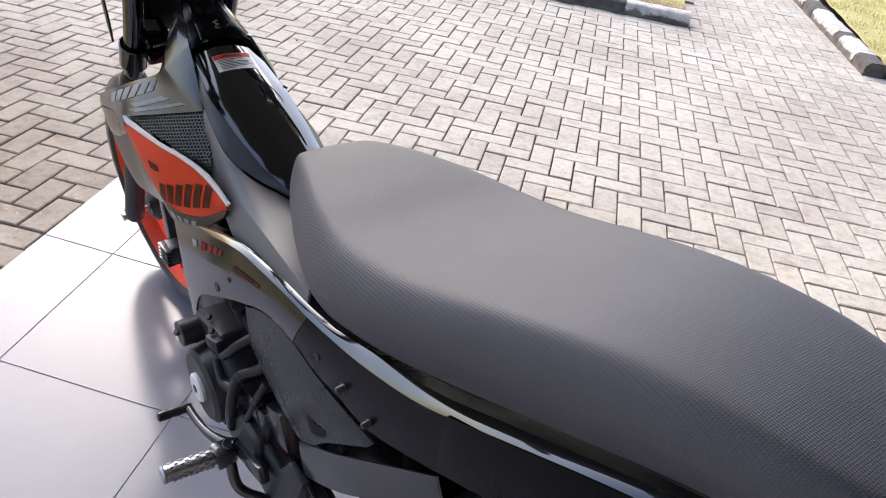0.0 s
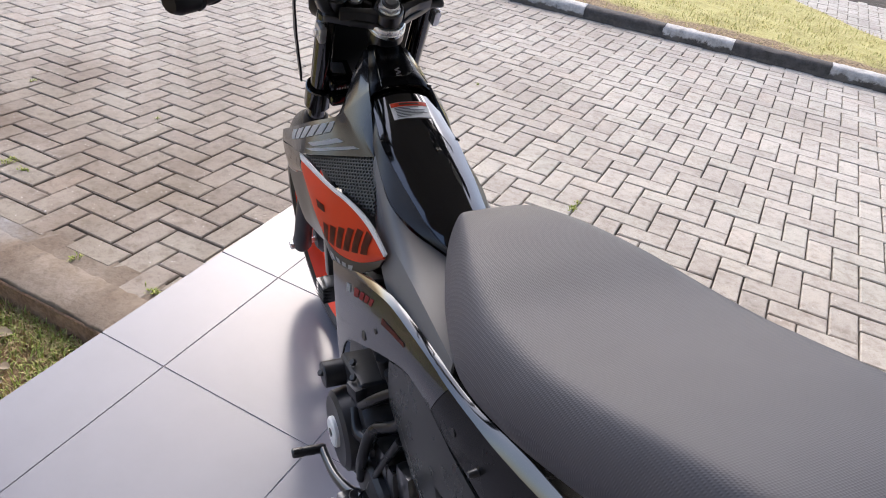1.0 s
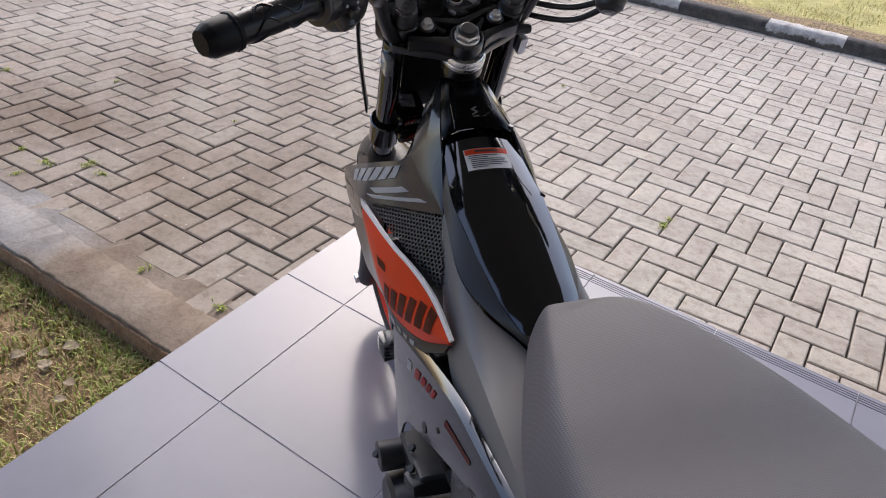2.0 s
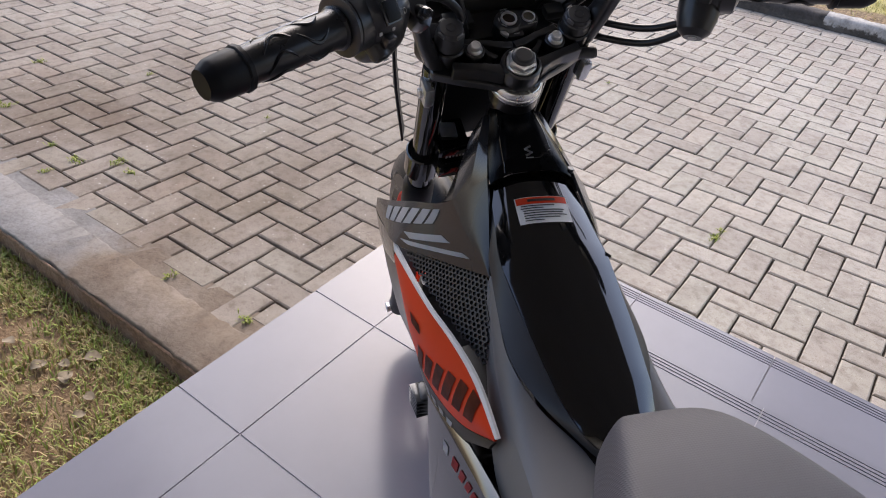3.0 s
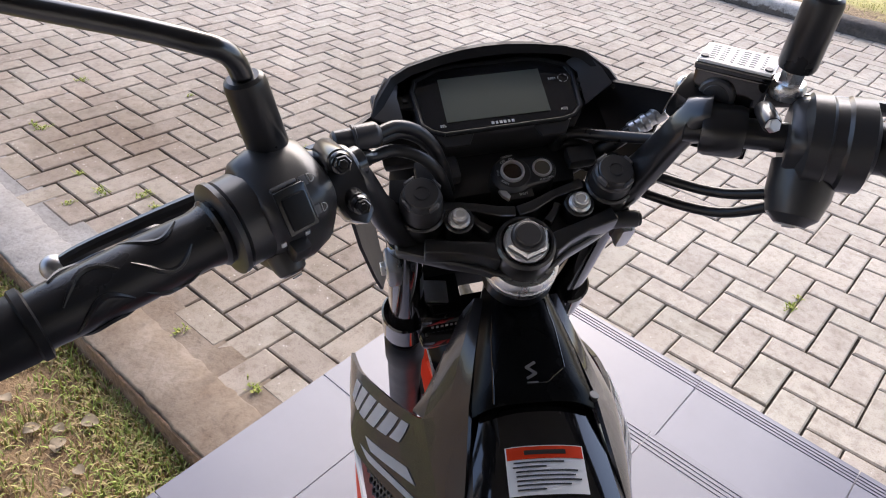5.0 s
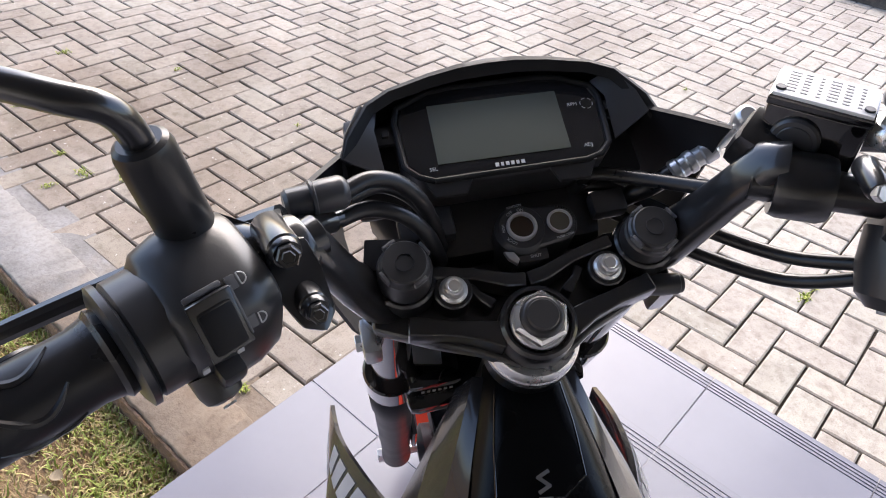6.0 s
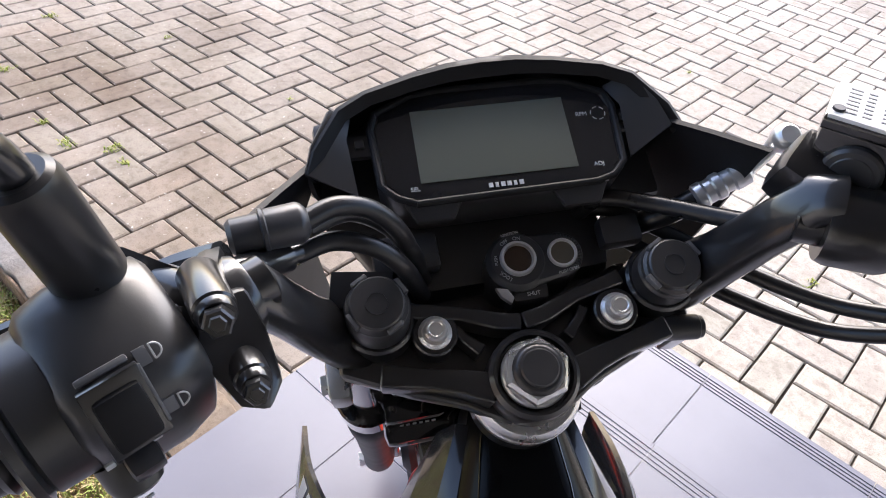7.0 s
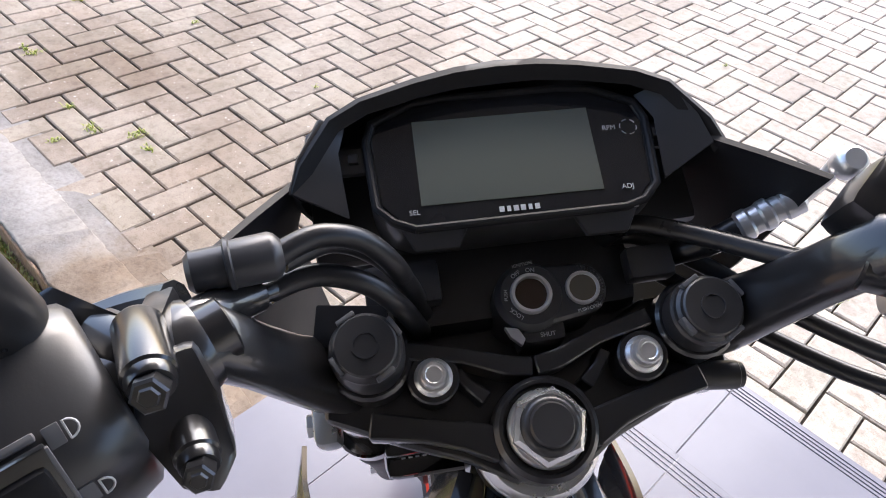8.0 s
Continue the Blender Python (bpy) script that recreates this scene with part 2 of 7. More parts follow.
RUBBER = grain(mat("black_rubber", rough=0.55), (0.020, 0.020, 0.022), 500, 0.25, 0.08, 0.0002, (0.22, 0.36))
GREY_PAINT = grain(mat("metallic_grey_paint", rough=0.22, metal=0.2, coat=0.5, spec=0.28), (0.030, 0.030, 0.034), 900, 0.12, 0.01, 0.0001, (0.16, 0.24))
LOW_GREY = grain(mat("dark_grey_paint", rough=0.26, spec=0.4, coat=0.4), (0.020, 0.021, 0.024), 700, 0.15, 0.004, 0.0001, (0.12, 0.2))
BRONZE = grain(mat("dull_bronze", rough=0.3, metal=0.7), (0.20, 0.18, 0.14), 300, 0.2, 0.05, 0.0002, (0.25, 0.4))
COVER_GREY = grain(mat("dark_satin_plastic", rough=0.35), (0.055, 0.055, 0.060), 600, 0.2, 0.1, 0.0003, (0.24, 0.36))
SIDE_GREY = grain(mat("dark_side_cover_plastic", rough=0.3, spec=0.4), (0.024, 0.025, 0.024), 600, 0.2, 0.1, 0.0003, (0.22, 0.34))
WORD_RED = grain(mat("dark_red_print", rough=0.4), (0.16, 0.022, 0.012), 90, 0.5, 0.03, 0.0001, big=60)
NECK_BLACK = grain(mat("dark_gloss_paint", rough=0.3, spec=0.35), (0.036, 0.036, 0.039), 600, 0.2, 0.02, 0.0001, (0.26, 0.36))
MATTE_GREY = grain(mat("satin_grey_plastic", rough=0.42), (0.155, 0.155, 0.162), 600, 0.06, 0.08, 0.0002, (0.36, 0.46))
ORANGE = grain(mat("orange_red_paint", rough=0.4, spec=0.25), (0.74, 0.050, 0.010), 500, 0.1, 0.03, 0.0001, (0.34, 0.46))
RED_PLASTIC = grain(mat("red_plastic", rough=0.4), (0.5, 0.03, 0.03), 500, 0.15, 0.05, 0.0002)
WHITE_FILM = grain(mat("white_film", rough=0.35), (0.84, 0.83, 0.82), 500, 0.05, 0.03, 0.0001)
GREY_FILM = grain(mat("silver_grey_film", rough=0.4), (0.60, 0.60, 0.61), 500, 0.08, 0.03, 0.0001)
DARK_FILM = grain(mat("dark_decal_film", rough=0.35), (0.035, 0.03, 0.028), 500, 0.2, 0.03, 0.0001)
CHROME = grain(mat("bright_zinc", rough=0.24, metal=0.88), (0.88, 0.88, 0.88), 300, 0.1, 0.05, 0.0002, (0.2, 0.36))
ZINC = grain(mat("bright_zinc_plate", rough=0.3, metal=0.8), (0.9, 0.9, 0.9), 300, 0.06, 0.08, 0.0003, (0.26, 0.4))
SILVER = grain(mat("satin_silver_metal", rough=0.35, metal=0.85), (0.75, 0.75, 0.76), 300, 0.1, 0.08, 0.0003, (0.28, 0.42))
ALU = grain(mat("dull_aluminium", rough=0.4, metal=1.0), (0.45, 0.45, 0.46), 300, 0.15, 0.15, 0.0003, (0.32, 0.5))
DARK_METAL = grain(mat("dark_cast_metal", rough=0.42, metal=0.6), (0.055, 0.055, 0.06), 260, 0.3, 0.25, 0.0006, (0.35, 0.55))
LCD_GLASS = grain(mat("lcd_glass", rough=0.12, coat=0.4), (0.150, 0.160, 0.136), 300, 0.05, 0.01, 0.0001)
LENS_BLACK = grain(mat("meter_lens", rough=0.1, coat=0.5), (0.020, 0.020, 0.022), 300, 0.2, 0.01, 0.0001)
PRINT_WHITE = grain(mat("white_print", rough=0.5), (0.6, 0.6, 0.6), 500, 0.05, 0.02, 0.0001)
PRINT_BLACK = grain(mat("black_print", rough=0.5), (0.03, 0.03, 0.03), 500, 0.1, 0.02, 0.0001)
AMBER = grain(mat("brown_glass", rough=0.2), (0.05, 0.03, 0.02), 300, 0.2, 0.02, 0.0001)


# ---- builders ----
def part(name, bm, material, parent, label="", sharp=32, xf=None):
    """One bmesh as one mesh object under its thing."""
    if xf is not None:
        bm.transform(xf)
    bmesh.ops.recalc_face_normals(bm, faces=bm.faces)
    me = bpy.data.meshes.new(name)
    bm.to_mesh(me)
    bm.free()
    for p in me.polygons:
        p.use_smooth = True
    me.set_sharp_from_angle(angle=radians(sharp))
    for m in material if isinstance(material, (list, tuple)) else [material]:
        me.materials.append(m)
    ob = new(name, me)
    if parent is not None:
        ob.parent = parent
    if label:
        tagged(ob, label)
    return ob


def add_box(bm, size, at=(0, 0, 0), bevel=0.0, rot=(0, 0, 0), seg=2, taper=None):
    g = bmesh.ops.create_cube(bm, size=1)["verts"]
    for v in g:
        k = taper if taper and v.co.z > 0 else (1, 1)
        v.co = Vector((v.co.x * size[0] * k[0], v.co.y * size[1] * k[1], v.co.z * size[2]))
    if bevel:
        es = list({e for v in g for e in v.link_edges})
        r = bmesh.ops.bevel(bm, geom=es, offset=bevel, segments=seg, affect="EDGES", profile=0.6)
        g = list({v for f in r["faces"] for v in f.verts} | {v for v in g if v.is_valid})
    m = pose(*at, *rot)
    for v in g:
        v.co = m @ v.co
    return bm


def basis(p0, p1):
    z = (Vector(p1) - Vector(p0)).normalized()
    x = z.orthogonal().normalized()
    return Matrix.Translation(p0) @ Matrix((x, z.cross(x), z)).transposed().to_4x4()


def add_lathe(bm, p0, p1, profile, seg=28):
    """Rings (share of the way from p0 to p1, radius), closed at both ends."""
    m, length = basis(p0, p1), (Vector(p1) - Vector(p0)).length
    rings = []
    for t, r in profile:
        rings.append([bm.verts.new(m @ Vector((r * math.cos(a), r * math.sin(a), t * length))) for a in [2 * math.pi * i / seg for i in range(seg)]])
    for a, b in zip(rings, rings[1:]):
        for i in range(seg):
            bm.faces.new((a[i], a[(i + 1) % seg], b[(i + 1) % seg], b[i]))
    bm.faces.new(rings[0][::-1])
    bm.faces.new(rings[-1])
    return bm


def add_cyl(bm, p0, p1, r, r2=None, seg=24, chamfer=0.08):
    r2 = r if r2 is None else r2
    length = (Vector(p1) - Vector(p0)).length
    c = min(chamfer * r, length * 0.3) / length
    k = 1 - chamfer
    return add_lathe(bm, p0, p1, [(0, r * k), (c, r), (1 - c, r2), (1, r2 * k)], seg)


def spline(points, steps=6):
    pts = [Vector(p) for p in points]
    out = []
    for i in range(len(pts) - 1):
        a, b, c, d = pts[max(i - 1, 0)], pts[i], pts[i + 1], pts[min(i + 2, len(pts) - 1)]
        for s in range(steps):
            t = s / steps
            out.append(0.5 * ((2 * b) + (c - a) * t + (2 * a - 5 * b + 4 * c - d) * t * t + (3 * b - a - 3 * c + d) * t ** 3))
    out.append(pts[-1])
    return out


def add_tube(bm, points, radius, seg=14, steps=6, smooth=True):
    """A round tube along a smooth line; radius may be a list, one for each point given."""
    path = spline(points, steps) if smooth else [Vector(p) for p in points]
    n = len(path)
    rad = lambda i: radius if not isinstance(radius, (list, tuple)) else float(np.interp(i / (n - 1), np.linspace(0, 1, len(radius)), radius))
    ref, rings = None, []
    for i, p in enumerate(path):
        d = (path[min(i + 1, n - 1)] - path[max(i - 1, 0)]).normalized()
        ref = d.orthogonal().normalized() if ref is None else (ref - d * ref.dot(d)).normalized()
        s = d.cross(ref)
        rings.append([bm.verts.new(p + rad(i) * (math.cos(a) * ref + math.sin(a) * s)) for a in [2 * math.pi * k / seg for k in range(seg)]])
    for a, b in zip(rings, rings[1:]):
        for k in range(seg):
            bm.faces.new((a[k], a[(k + 1) % seg], b[(k + 1) % seg], b[k]))
    bm.faces.new(rings[0][::-1])
    bm.faces.new(rings[-1])
    return bm


def add_loft(bm, rings, caps=True):
    made = [[bm.verts.new(p) for p in ring] for ring in rings]
    n = len(made[0])
    for a, b in zip(made, made[1:]):
        for i in range(n):
            bm.faces.new((a[i], a[(i + 1) % n], b[(i + 1) % n], b[i]))
    if caps:
        bm.faces.new(made[0][::-1])
        bm.faces.new(made[-1])
    return bm


def add_shell(bm, rows, thick, smooth_u=0):
    """A skin over rows of points, thickened to its back."""
    if smooth_u:
        rows = [spline(r, smooth_u) for r in rows]
    grid = [[bm.verts.new(p) for p in r] for r in rows]
    faces = []
    for a, b in zip(grid, grid[1:]):
        for i in range(len(a) - 1):
            faces.append(bm.faces.new((a[i], a[i + 1], b[i + 1], b[i])))
    bmesh.ops.recalc_face_normals(bm, faces=faces)
    bmesh.ops.solidify(bm, geom=faces, thickness=thick)
    return bm


def add_plate(bm, outline, depth, bevel=0.0, seg=2):
    """A flat outline given in 3D, pushed along depth (a vector), edges rounded."""
    depth = Vector(depth)
    f = bm.faces.new([bm.verts.new(p) for p in outline])
    r = bmesh.ops.extrude_face_region(bm, geom=[f])
    vs = [e for e in r["geom"] if isinstance(e, bmesh.types.BMVert)]
    bmesh.ops.translate(bm, verts=vs, vec=depth)
    if bevel:
        allv = set(f.verts) | set(vs)
        es = [e for e in bm.edges if e.verts[0] in allv and e.verts[1] in allv]
        bmesh.ops.bevel(bm, geom=es, offset=bevel, segments=seg, affect="EDGES", profile=0.6)
    return bm


def mirrored(bm):
    bm.transform(Matrix.Diagonal((1, -1, 1, 1)))
    return bm


def fresh():
    return bmesh.new()


def lettering(name, words, size, m, material, parent, extrude=0.0002):
    cu = bpy.data.curves.new(name, "FONT")
    cu.body, cu.size, cu.align_x, cu.align_y, cu.extrude = words, size, "CENTER", "CENTER", extrude
    tmp = bpy.data.objects.new("tmp", cu)
    me = bpy.data.meshes.new_from_object(tmp)
    bpy.data.objects.remove(tmp)
    me.transform(m)
    me.materials.clear()
    me.materials.append(material)
    ob = new(name, me)
    ob.parent = parent
    return ob


# ---- the place ----
FLOOR_X, FLOOR_Y, STEP_Y = -0.205, 0.829, 1.284
TILE_W, STEP_Z = 0.427, -0.215
# the yard falls away from the porch: all of it is laid out level, its paving at height zero, and then tilted as one
YARD_Z, LAWN_Z = 0.0, -0.095
YARD = pose(0, 1.28, -0.3287, -2.81, -1.59, 0) @ pose(0, -1.28, 0)


def settle(ob):
    """Put a thing that was laid out level onto the sloping yard."""
    ob.matrix_basis = YARD @ ob.matrix_basis
    return ob


def block(name, lo, hi, material, kind="structure", label="", category="", bevel=0.004, parent=None):
    bm = fresh()
    size = [b - a for a, b in zip(lo, hi)]
    add_box(bm, size, [(a + b) / 2 for a, b in zip(lo, hi)], bevel, seg=1)
    ob = part(name, bm, material, parent)
    return tagged(ob, label, category, "", kind) if kind else ob


bm = fresh()
bmesh.ops.create_grid(bm, x_segments=40, y_segments=40, size=150)
bmesh.ops.translate(bm, verts=bm.verts, vec=(0, 0, -0.14))
ground = settle(tagged(part("ground", bm, SOIL, None), "bare brown earth under the yard", "ground", "", "structure"))

# porch: a slab in two levels, tiles laid on it
floor = block("floor", (FLOOR_X + 0.006, -4.33, -0.9), (4.33, FLOOR_Y - 0.006, -0.0018), GROUT, "structure", "raised porch floor of pale grey glazed tiles", "floor", 0)
step = block("step", (FLOOR_X + 0.006, FLOOR_Y - 0.02, -0.9), (4.33, STEP_Y - 0.006, STEP_Z - 0.006), GROUT, "structure", "low tiled step with grooved nosing before the porch", "step", 0)


def tile_mesh(w, d, h, name):
    bm = fresh()
    add_box(bm, (w, d, h), (0, 0, -h / 2), 0.0008, seg=1)
    bmesh.ops.recalc_face_normals(bm, faces=bm.faces)
    me = bpy.data.meshes.new(name)
    bm.to_mesh(me)
    bm.free()
    me.materials.append(TILE)
    return me


def lay(parent, x0, x1, y0, y1, top, cache={}):
    key = (round(x1 - x0, 4), round(y1 - y0, 4))
    if key not in cache:
        cache[key] = tile_mesh(x1 - x0 - 0.0022, y1 - y0 - 0.0022, 0.010, "tile")
    ob = new("tile", cache[key])
    ob.parent = parent
    ob.location = ((x0 + x1) / 2, (y0 + y1) / 2, top)


def nosing_mesh(w, d):
    """A step tile with four fine grooves along its front edge."""
    bm = fresh()
    prof = [(-d / 2, -0.010), (-d / 2, -0.0012), (-d / 2 + 0.0012, 0)]
    for k in range(4):
        g = d / 2 - 0.018 - 0.0105 * (3 - k)
        prof += [(g - 0.0022, 0), (g - 0.0014, -0.0012), (g - 0.0012, -0.0028), (g + 0.0012, -0.0028), (g + 0.0014, -0.0012), (g + 0.0022, 0)]
    prof += [(d / 2 - 0.0016, 0), (d / 2, -0.0016), (d / 2, -0.010)]
    add_loft(bm, [[(x, y, z) for y, z in prof] for x in (-w / 2, w / 2)])
    bmesh.ops.recalc_face_normals(bm, faces=bm.faces)
    me = bpy.data.meshes.new("nosing_tile")
    bm.to_mesh(me)
    bm.free()
    me.materials.append(TILE)
    return me


xs = [FLOOR_X] + [TILE_W * k for k in range(11)]
ys = [-TILE_W * k for k in range(10, -2, -1)]
for a, b in zip(xs, xs[1:]):
    for c, d in zip(ys, ys[1:]):
        lay(floor, a, b, c, d, 0.0)
nose_top = {round(b - a, 3): nosing_mesh(b - a - 0.003, FLOOR_Y - TILE_W - 0.002) for a, b in zip(xs, xs[1:])}
for a, b in zip(xs, xs[1:]):
    ob = new("nosing_tile", nose_top[round(b - a, 3)])
    ob.parent, ob.location = floor, ((a + b) / 2, (TILE_W + FLOOR_Y) / 2, 0)
sx = [FLOOR_X] + [-0.033 + TILE_W * k for k in range(11)]
low = {round(b - a, 3): nosing_mesh(b - a - 0.003, STEP_Y - FLOOR_Y - 0.003) for a, b in zip(sx, sx[1:])}
for a, b in zip(sx, sx[1:]):
    ob = new("nosing_tile", low[round(b - a, 3)])
    ob.parent, ob.location = step, ((a + b) / 2, (STEP_Y + FLOOR_Y) / 2, STEP_Z)
for a, b in zip(sx, sx[1:]):
    lay_riser = block("riser_tile", (a + 0.002, FLOOR_Y - 0.006, STEP_Z + 0.004), (b - 0.002, FLOOR_Y, -0.011), TILE, "", bevel=0.001, parent=floor)
    lay_riser = block("riser_tile", (a + 0.002, STEP_Y - 0.006, -0.5), (b - 0.002, STEP_Y, STEP_Z - 0.011), TILE, "", bevel=0.001, parent=step)
for c, d in zip(ys, ys[1:] + [FLOOR_Y]):
    block("riser_tile", (FLOOR_X, c + 0.002, -0.6), (FLOOR_X + 0.006, d - 0.002, -0.011), TILE, "", bevel=0.001, parent=floor)

# unseen walls and roof, added behind and above the porch to hold back skylight
wall_back = block("wall_back", (-0.95, -4.5, -0.8), (4.55, -4.33, 3.1), PLASTER, "structure", "unseen plain pale painted wall added behind the porch", "wall", 0)
wall_side = block("wall_side", (4.36, -4.33, -0.8), (4.55, 1.4, 3.1), PLASTER, "structure", "unseen plain pale painted wall added beside the porch", "wall", 0)
ceiling = block("ceiling", (-0.9, -4.5, 3.1), (4.55, 2.3, 3.25), CEILING_PAINT, "structure", "unseen plain grey ceiling added over the porch to shade it", "ceiling", 0)

# yard joints and lawn
KERB_Y0, KERB_Y1 = 0.195, 0.37


def sheet(name, x0, x1, y0, y1, z, material, label, category, nx=2, ny=2, rough=0.0, seed=0):
    bm = fresh()
    grid = [[bm.verts.new((x0 + (x1 - x0) * i / nx, y0 + (y1 - y0) * j / ny, z + (rough * noise.noise((i * 0.37 + seed, j * 0.41, seed)) if rough else 0))) for i in range(nx + 1)] for j in range(ny + 1)]
    for a, b in zip(grid, grid[1:]):
        for i in range(nx):
            bm.faces.new((a[i], a[i + 1], b[i + 1], b[i]))
    return settle(tagged(part(name, bm, material, None, sharp=180), label, category, "", "structure"))


sheet("yard_bed", -60, 60, 0.25, 90, YARD_Z - 0.016, SAND, "dark sandy bed that fills the joints between the pavers", "yard")
lawn = sheet("lawn", -9, FLOOR_X, -6, KERB_Y0 + 0.02, LAWN_Z, SOIL, "patchy lawn of dry and green grass beside the porch", "lawn", 120, 80, 0.03, 3)


def uneven(bm, amount, scale, seed):
    for v in bm.verts:
        p = v.co * scale + Vector((seed, 0, 0))
        v.co += Vector((noise.noise(p), noise.noise(p + Vector((9, 0, 0))), noise.noise(p + Vector((0, 7, 0))))) * amount
    return bm


def kerb_piece(name, x0, x1, y0, y1, z0, z1, material, rot=0, at=(0, 0), bevel=0.012, seed=1, label="", category="kerb", group="", amount=0.004, chips=0.0):
    bm = fresh()
    n = max(2, int((x1 - x0) / (0.02 if chips else 0.04)))
    prof = [(y0, z0), (y0, z1 - bevel), (y0 + bevel * 0.3, z1 - bevel * 0.3), (y0 + bevel, z1), (y0 * 0.5 + y1 * 0.5, z1 + 0.002), (y1 - bevel, z1), (y1, z1 - bevel), (y1, z0)]
    add_loft(bm, [[(x0 + (x1 - x0) * i / n, y, z) for y, z in prof] for i in range(n + 1)])
    uneven(bm, amount, 14, seed)
    if chips:
        uneven(bm, chips, 43, seed + 3)
    bm.transform(pose(at[0], at[1], 0, 0, 0, rot))
    return settle(tagged(part(name, bm, material, None, sharp=50), label, category, group, "structure"))


kerb_piece("kerb_near", -9, FLOOR_X - 0.002, KERB_Y0, KERB_Y1 + 0.01, -0.25, YARD_Z + 0.003, CONCRETE, bevel=0.006, seed=4, label="worn brown concrete edging strip flush with the pavers beside the lawn", amount=0.006, chips=0.006)

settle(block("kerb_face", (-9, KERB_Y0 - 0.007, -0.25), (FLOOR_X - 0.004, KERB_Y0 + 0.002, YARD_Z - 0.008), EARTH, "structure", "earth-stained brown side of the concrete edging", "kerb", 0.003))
settle(block("kerb_mortar", (-9, KERB_Y1 - 0.005, -0.12), (FLOOR_X - 0.012, KERB_Y1 + 0.11, YARD_Z - 0.002), CONCRETE, "structure", "rough brown mortar that fills the ends of the paver rows", "mortar", 0))

# far island with a black and white kerb, its far edge cut off aslant
ISLAND_Y, ISLAND_X, SIDE_X, SIDE_Y = 5.41, 1.90, 3.21, 5.03
KERB_TOP = YARD_Z + 0.10
PAINT_WHITE = worn_paint("kerb_white_paint", (0.46, 0.43, 0.39), YARD_Z + 0.045)
PAINT_BLACK = worn_paint("kerb_black_paint", (0.082, 0.072, 0.064), YARD_Z + 0.030)
FAR_LAWN = far_lawn_material(ISLAND_Y + 0.02)
edges = [-6.6, -5.98, -5.3, -4.65, -4.0, -3.35, -2.7, -2.05, -1.36, -0.66, 0.04, 0.61, 1.36, ISLAND_X]
for k, (a, b) in enumerate(zip(edges, edges[1:])):
    white = k % 2 == 0
    kerb_piece("kerb_stone", a + 0.002, b - 0.002, ISLAND_Y, ISLAND_Y + 0.17, -0.1, KERB_TOP, PAINT_WHITE if white else PAINT_BLACK, bevel=0.035, seed=20 + k,
               label="kerb stone with worn white paint" if white else "kerb stone with worn black paint", category="kerb", group="painted kerb of the far lawn", amount=0.008)

settle(block("kerb_mortar", (-6.6, ISLAND_Y - 0.13, -0.1), (ISLAND_X, ISLAND_Y + 0.004, YARD_Z - 0.004), PAVER, "structure", "pale mortar that fills the paver ends along the painted kerb", "mortar", 0))


def island_back(x):
    """The far edge of the island's grass."""
    return min(9.0, 8.58 - 1.27 * (x - 0.5))


def turf(name, x0, x1, y_front, y_back, z, label, nx=50, ny=18, seed=2, material=DRY):
    bm = fresh()
    rows = []
    for j in range(ny + 1):
        xs_ = [x0 + (x1 - x0) * i / nx for i in range(nx + 1)]
        rows.append([bm.verts.new((x, y_front + (y_back(x) - y_front) * j / ny, z + 0.03 * noise.noise((x * 3, j * 0.5, seed)))) for x in xs_])
    for a, b in zip(rows, rows[1:]):
        for i in range(nx):
            bm.faces.new((a[i], a[i + 1], b[i + 1], b[i]))
    return settle(tagged(part(name, bm, material, None, sharp=180), label, "lawn", "", "structure"))


turf("lawn_far", -6.6, ISLAND_X - 0.03, ISLAND_Y + 0.16, island_back, YARD_Z + 0.085, "strip of yellow-green lawn with a bare earth edge behind the painted kerb", material=FAR_LAWN)
side_edges = [0.0, 0.30, 0.78, 0.93, 1.72, 2.1, 2.7]
for k, (a, b) in enumerate(zip(side_edges, side_edges[1:])):
    white = k % 2 == 1
    kerb_piece("kerb_stone", a + 0.004, b - 0.004, -0.085, 0.085, -0.1, KERB_TOP, PAINT_WHITE if white else PAINT_BLACK, 92.5, (SIDE_X + 0.085, SIDE_Y), 0.03, 70 + k,
               "kerb stone with worn white paint beside the side lawn" if white else "kerb stone with worn black paint beside the side lawn", "kerb", "painted kerb of the side lawn", 0.008)
for k in range(3):
    kerb_piece("kerb_stone", 0.175 + 0.62 * k, 0.79 + 0.62 * k, 0.0, 0.17, -0.1, KERB_TOP, [PAINT_BLACK, PAINT_WHITE][k % 2], 0, (SIDE_X, SIDE_Y - 0.03), 0.03, 90 + k,
               "kerb stone with worn paint at the corner of the side lawn", "kerb", "painted kerb of the side lawn", 0.008)
turf("lawn_side", SIDE_X + 0.16, 6.3, SIDE_Y + 0.13, lambda x: 9.0, YARD_Z + 0.085, "yellow-green lawn behind the side kerb", 30, 30, 5)


# ---- the motorcycle: x forward, y to its left, z up, origin on the floor under the steering head ----
bike = new("motorcycle")
bike.matrix_basis = pose(0.4952, 0.1397, 0.0661, -2.979, -1.791, 137.633)
tagged(bike, "black and grey underbone motorcycle with orange panels, parked on porch tiles", "motorcycle")
TILT, TURN = radians(24), radians(7.5)
fwd, lef, upn = Vector((math.cos(TILT), 0, math.sin(TILT))), Vector((0, 1, 0)), Vector((-math.sin(TILT), 0, math.cos(TILT)))
ahead, left_way = fwd * math.cos(TURN) + lef * math.sin(TURN), lef * math.cos(TURN) - fwd * math.sin(TURN)
STEER = Matrix.Translation((0, 0, 0.885)) @ Matrix((ahead, left_way, upn)).transposed().to_4x4()


SWING = math.tan(radians(3.31))


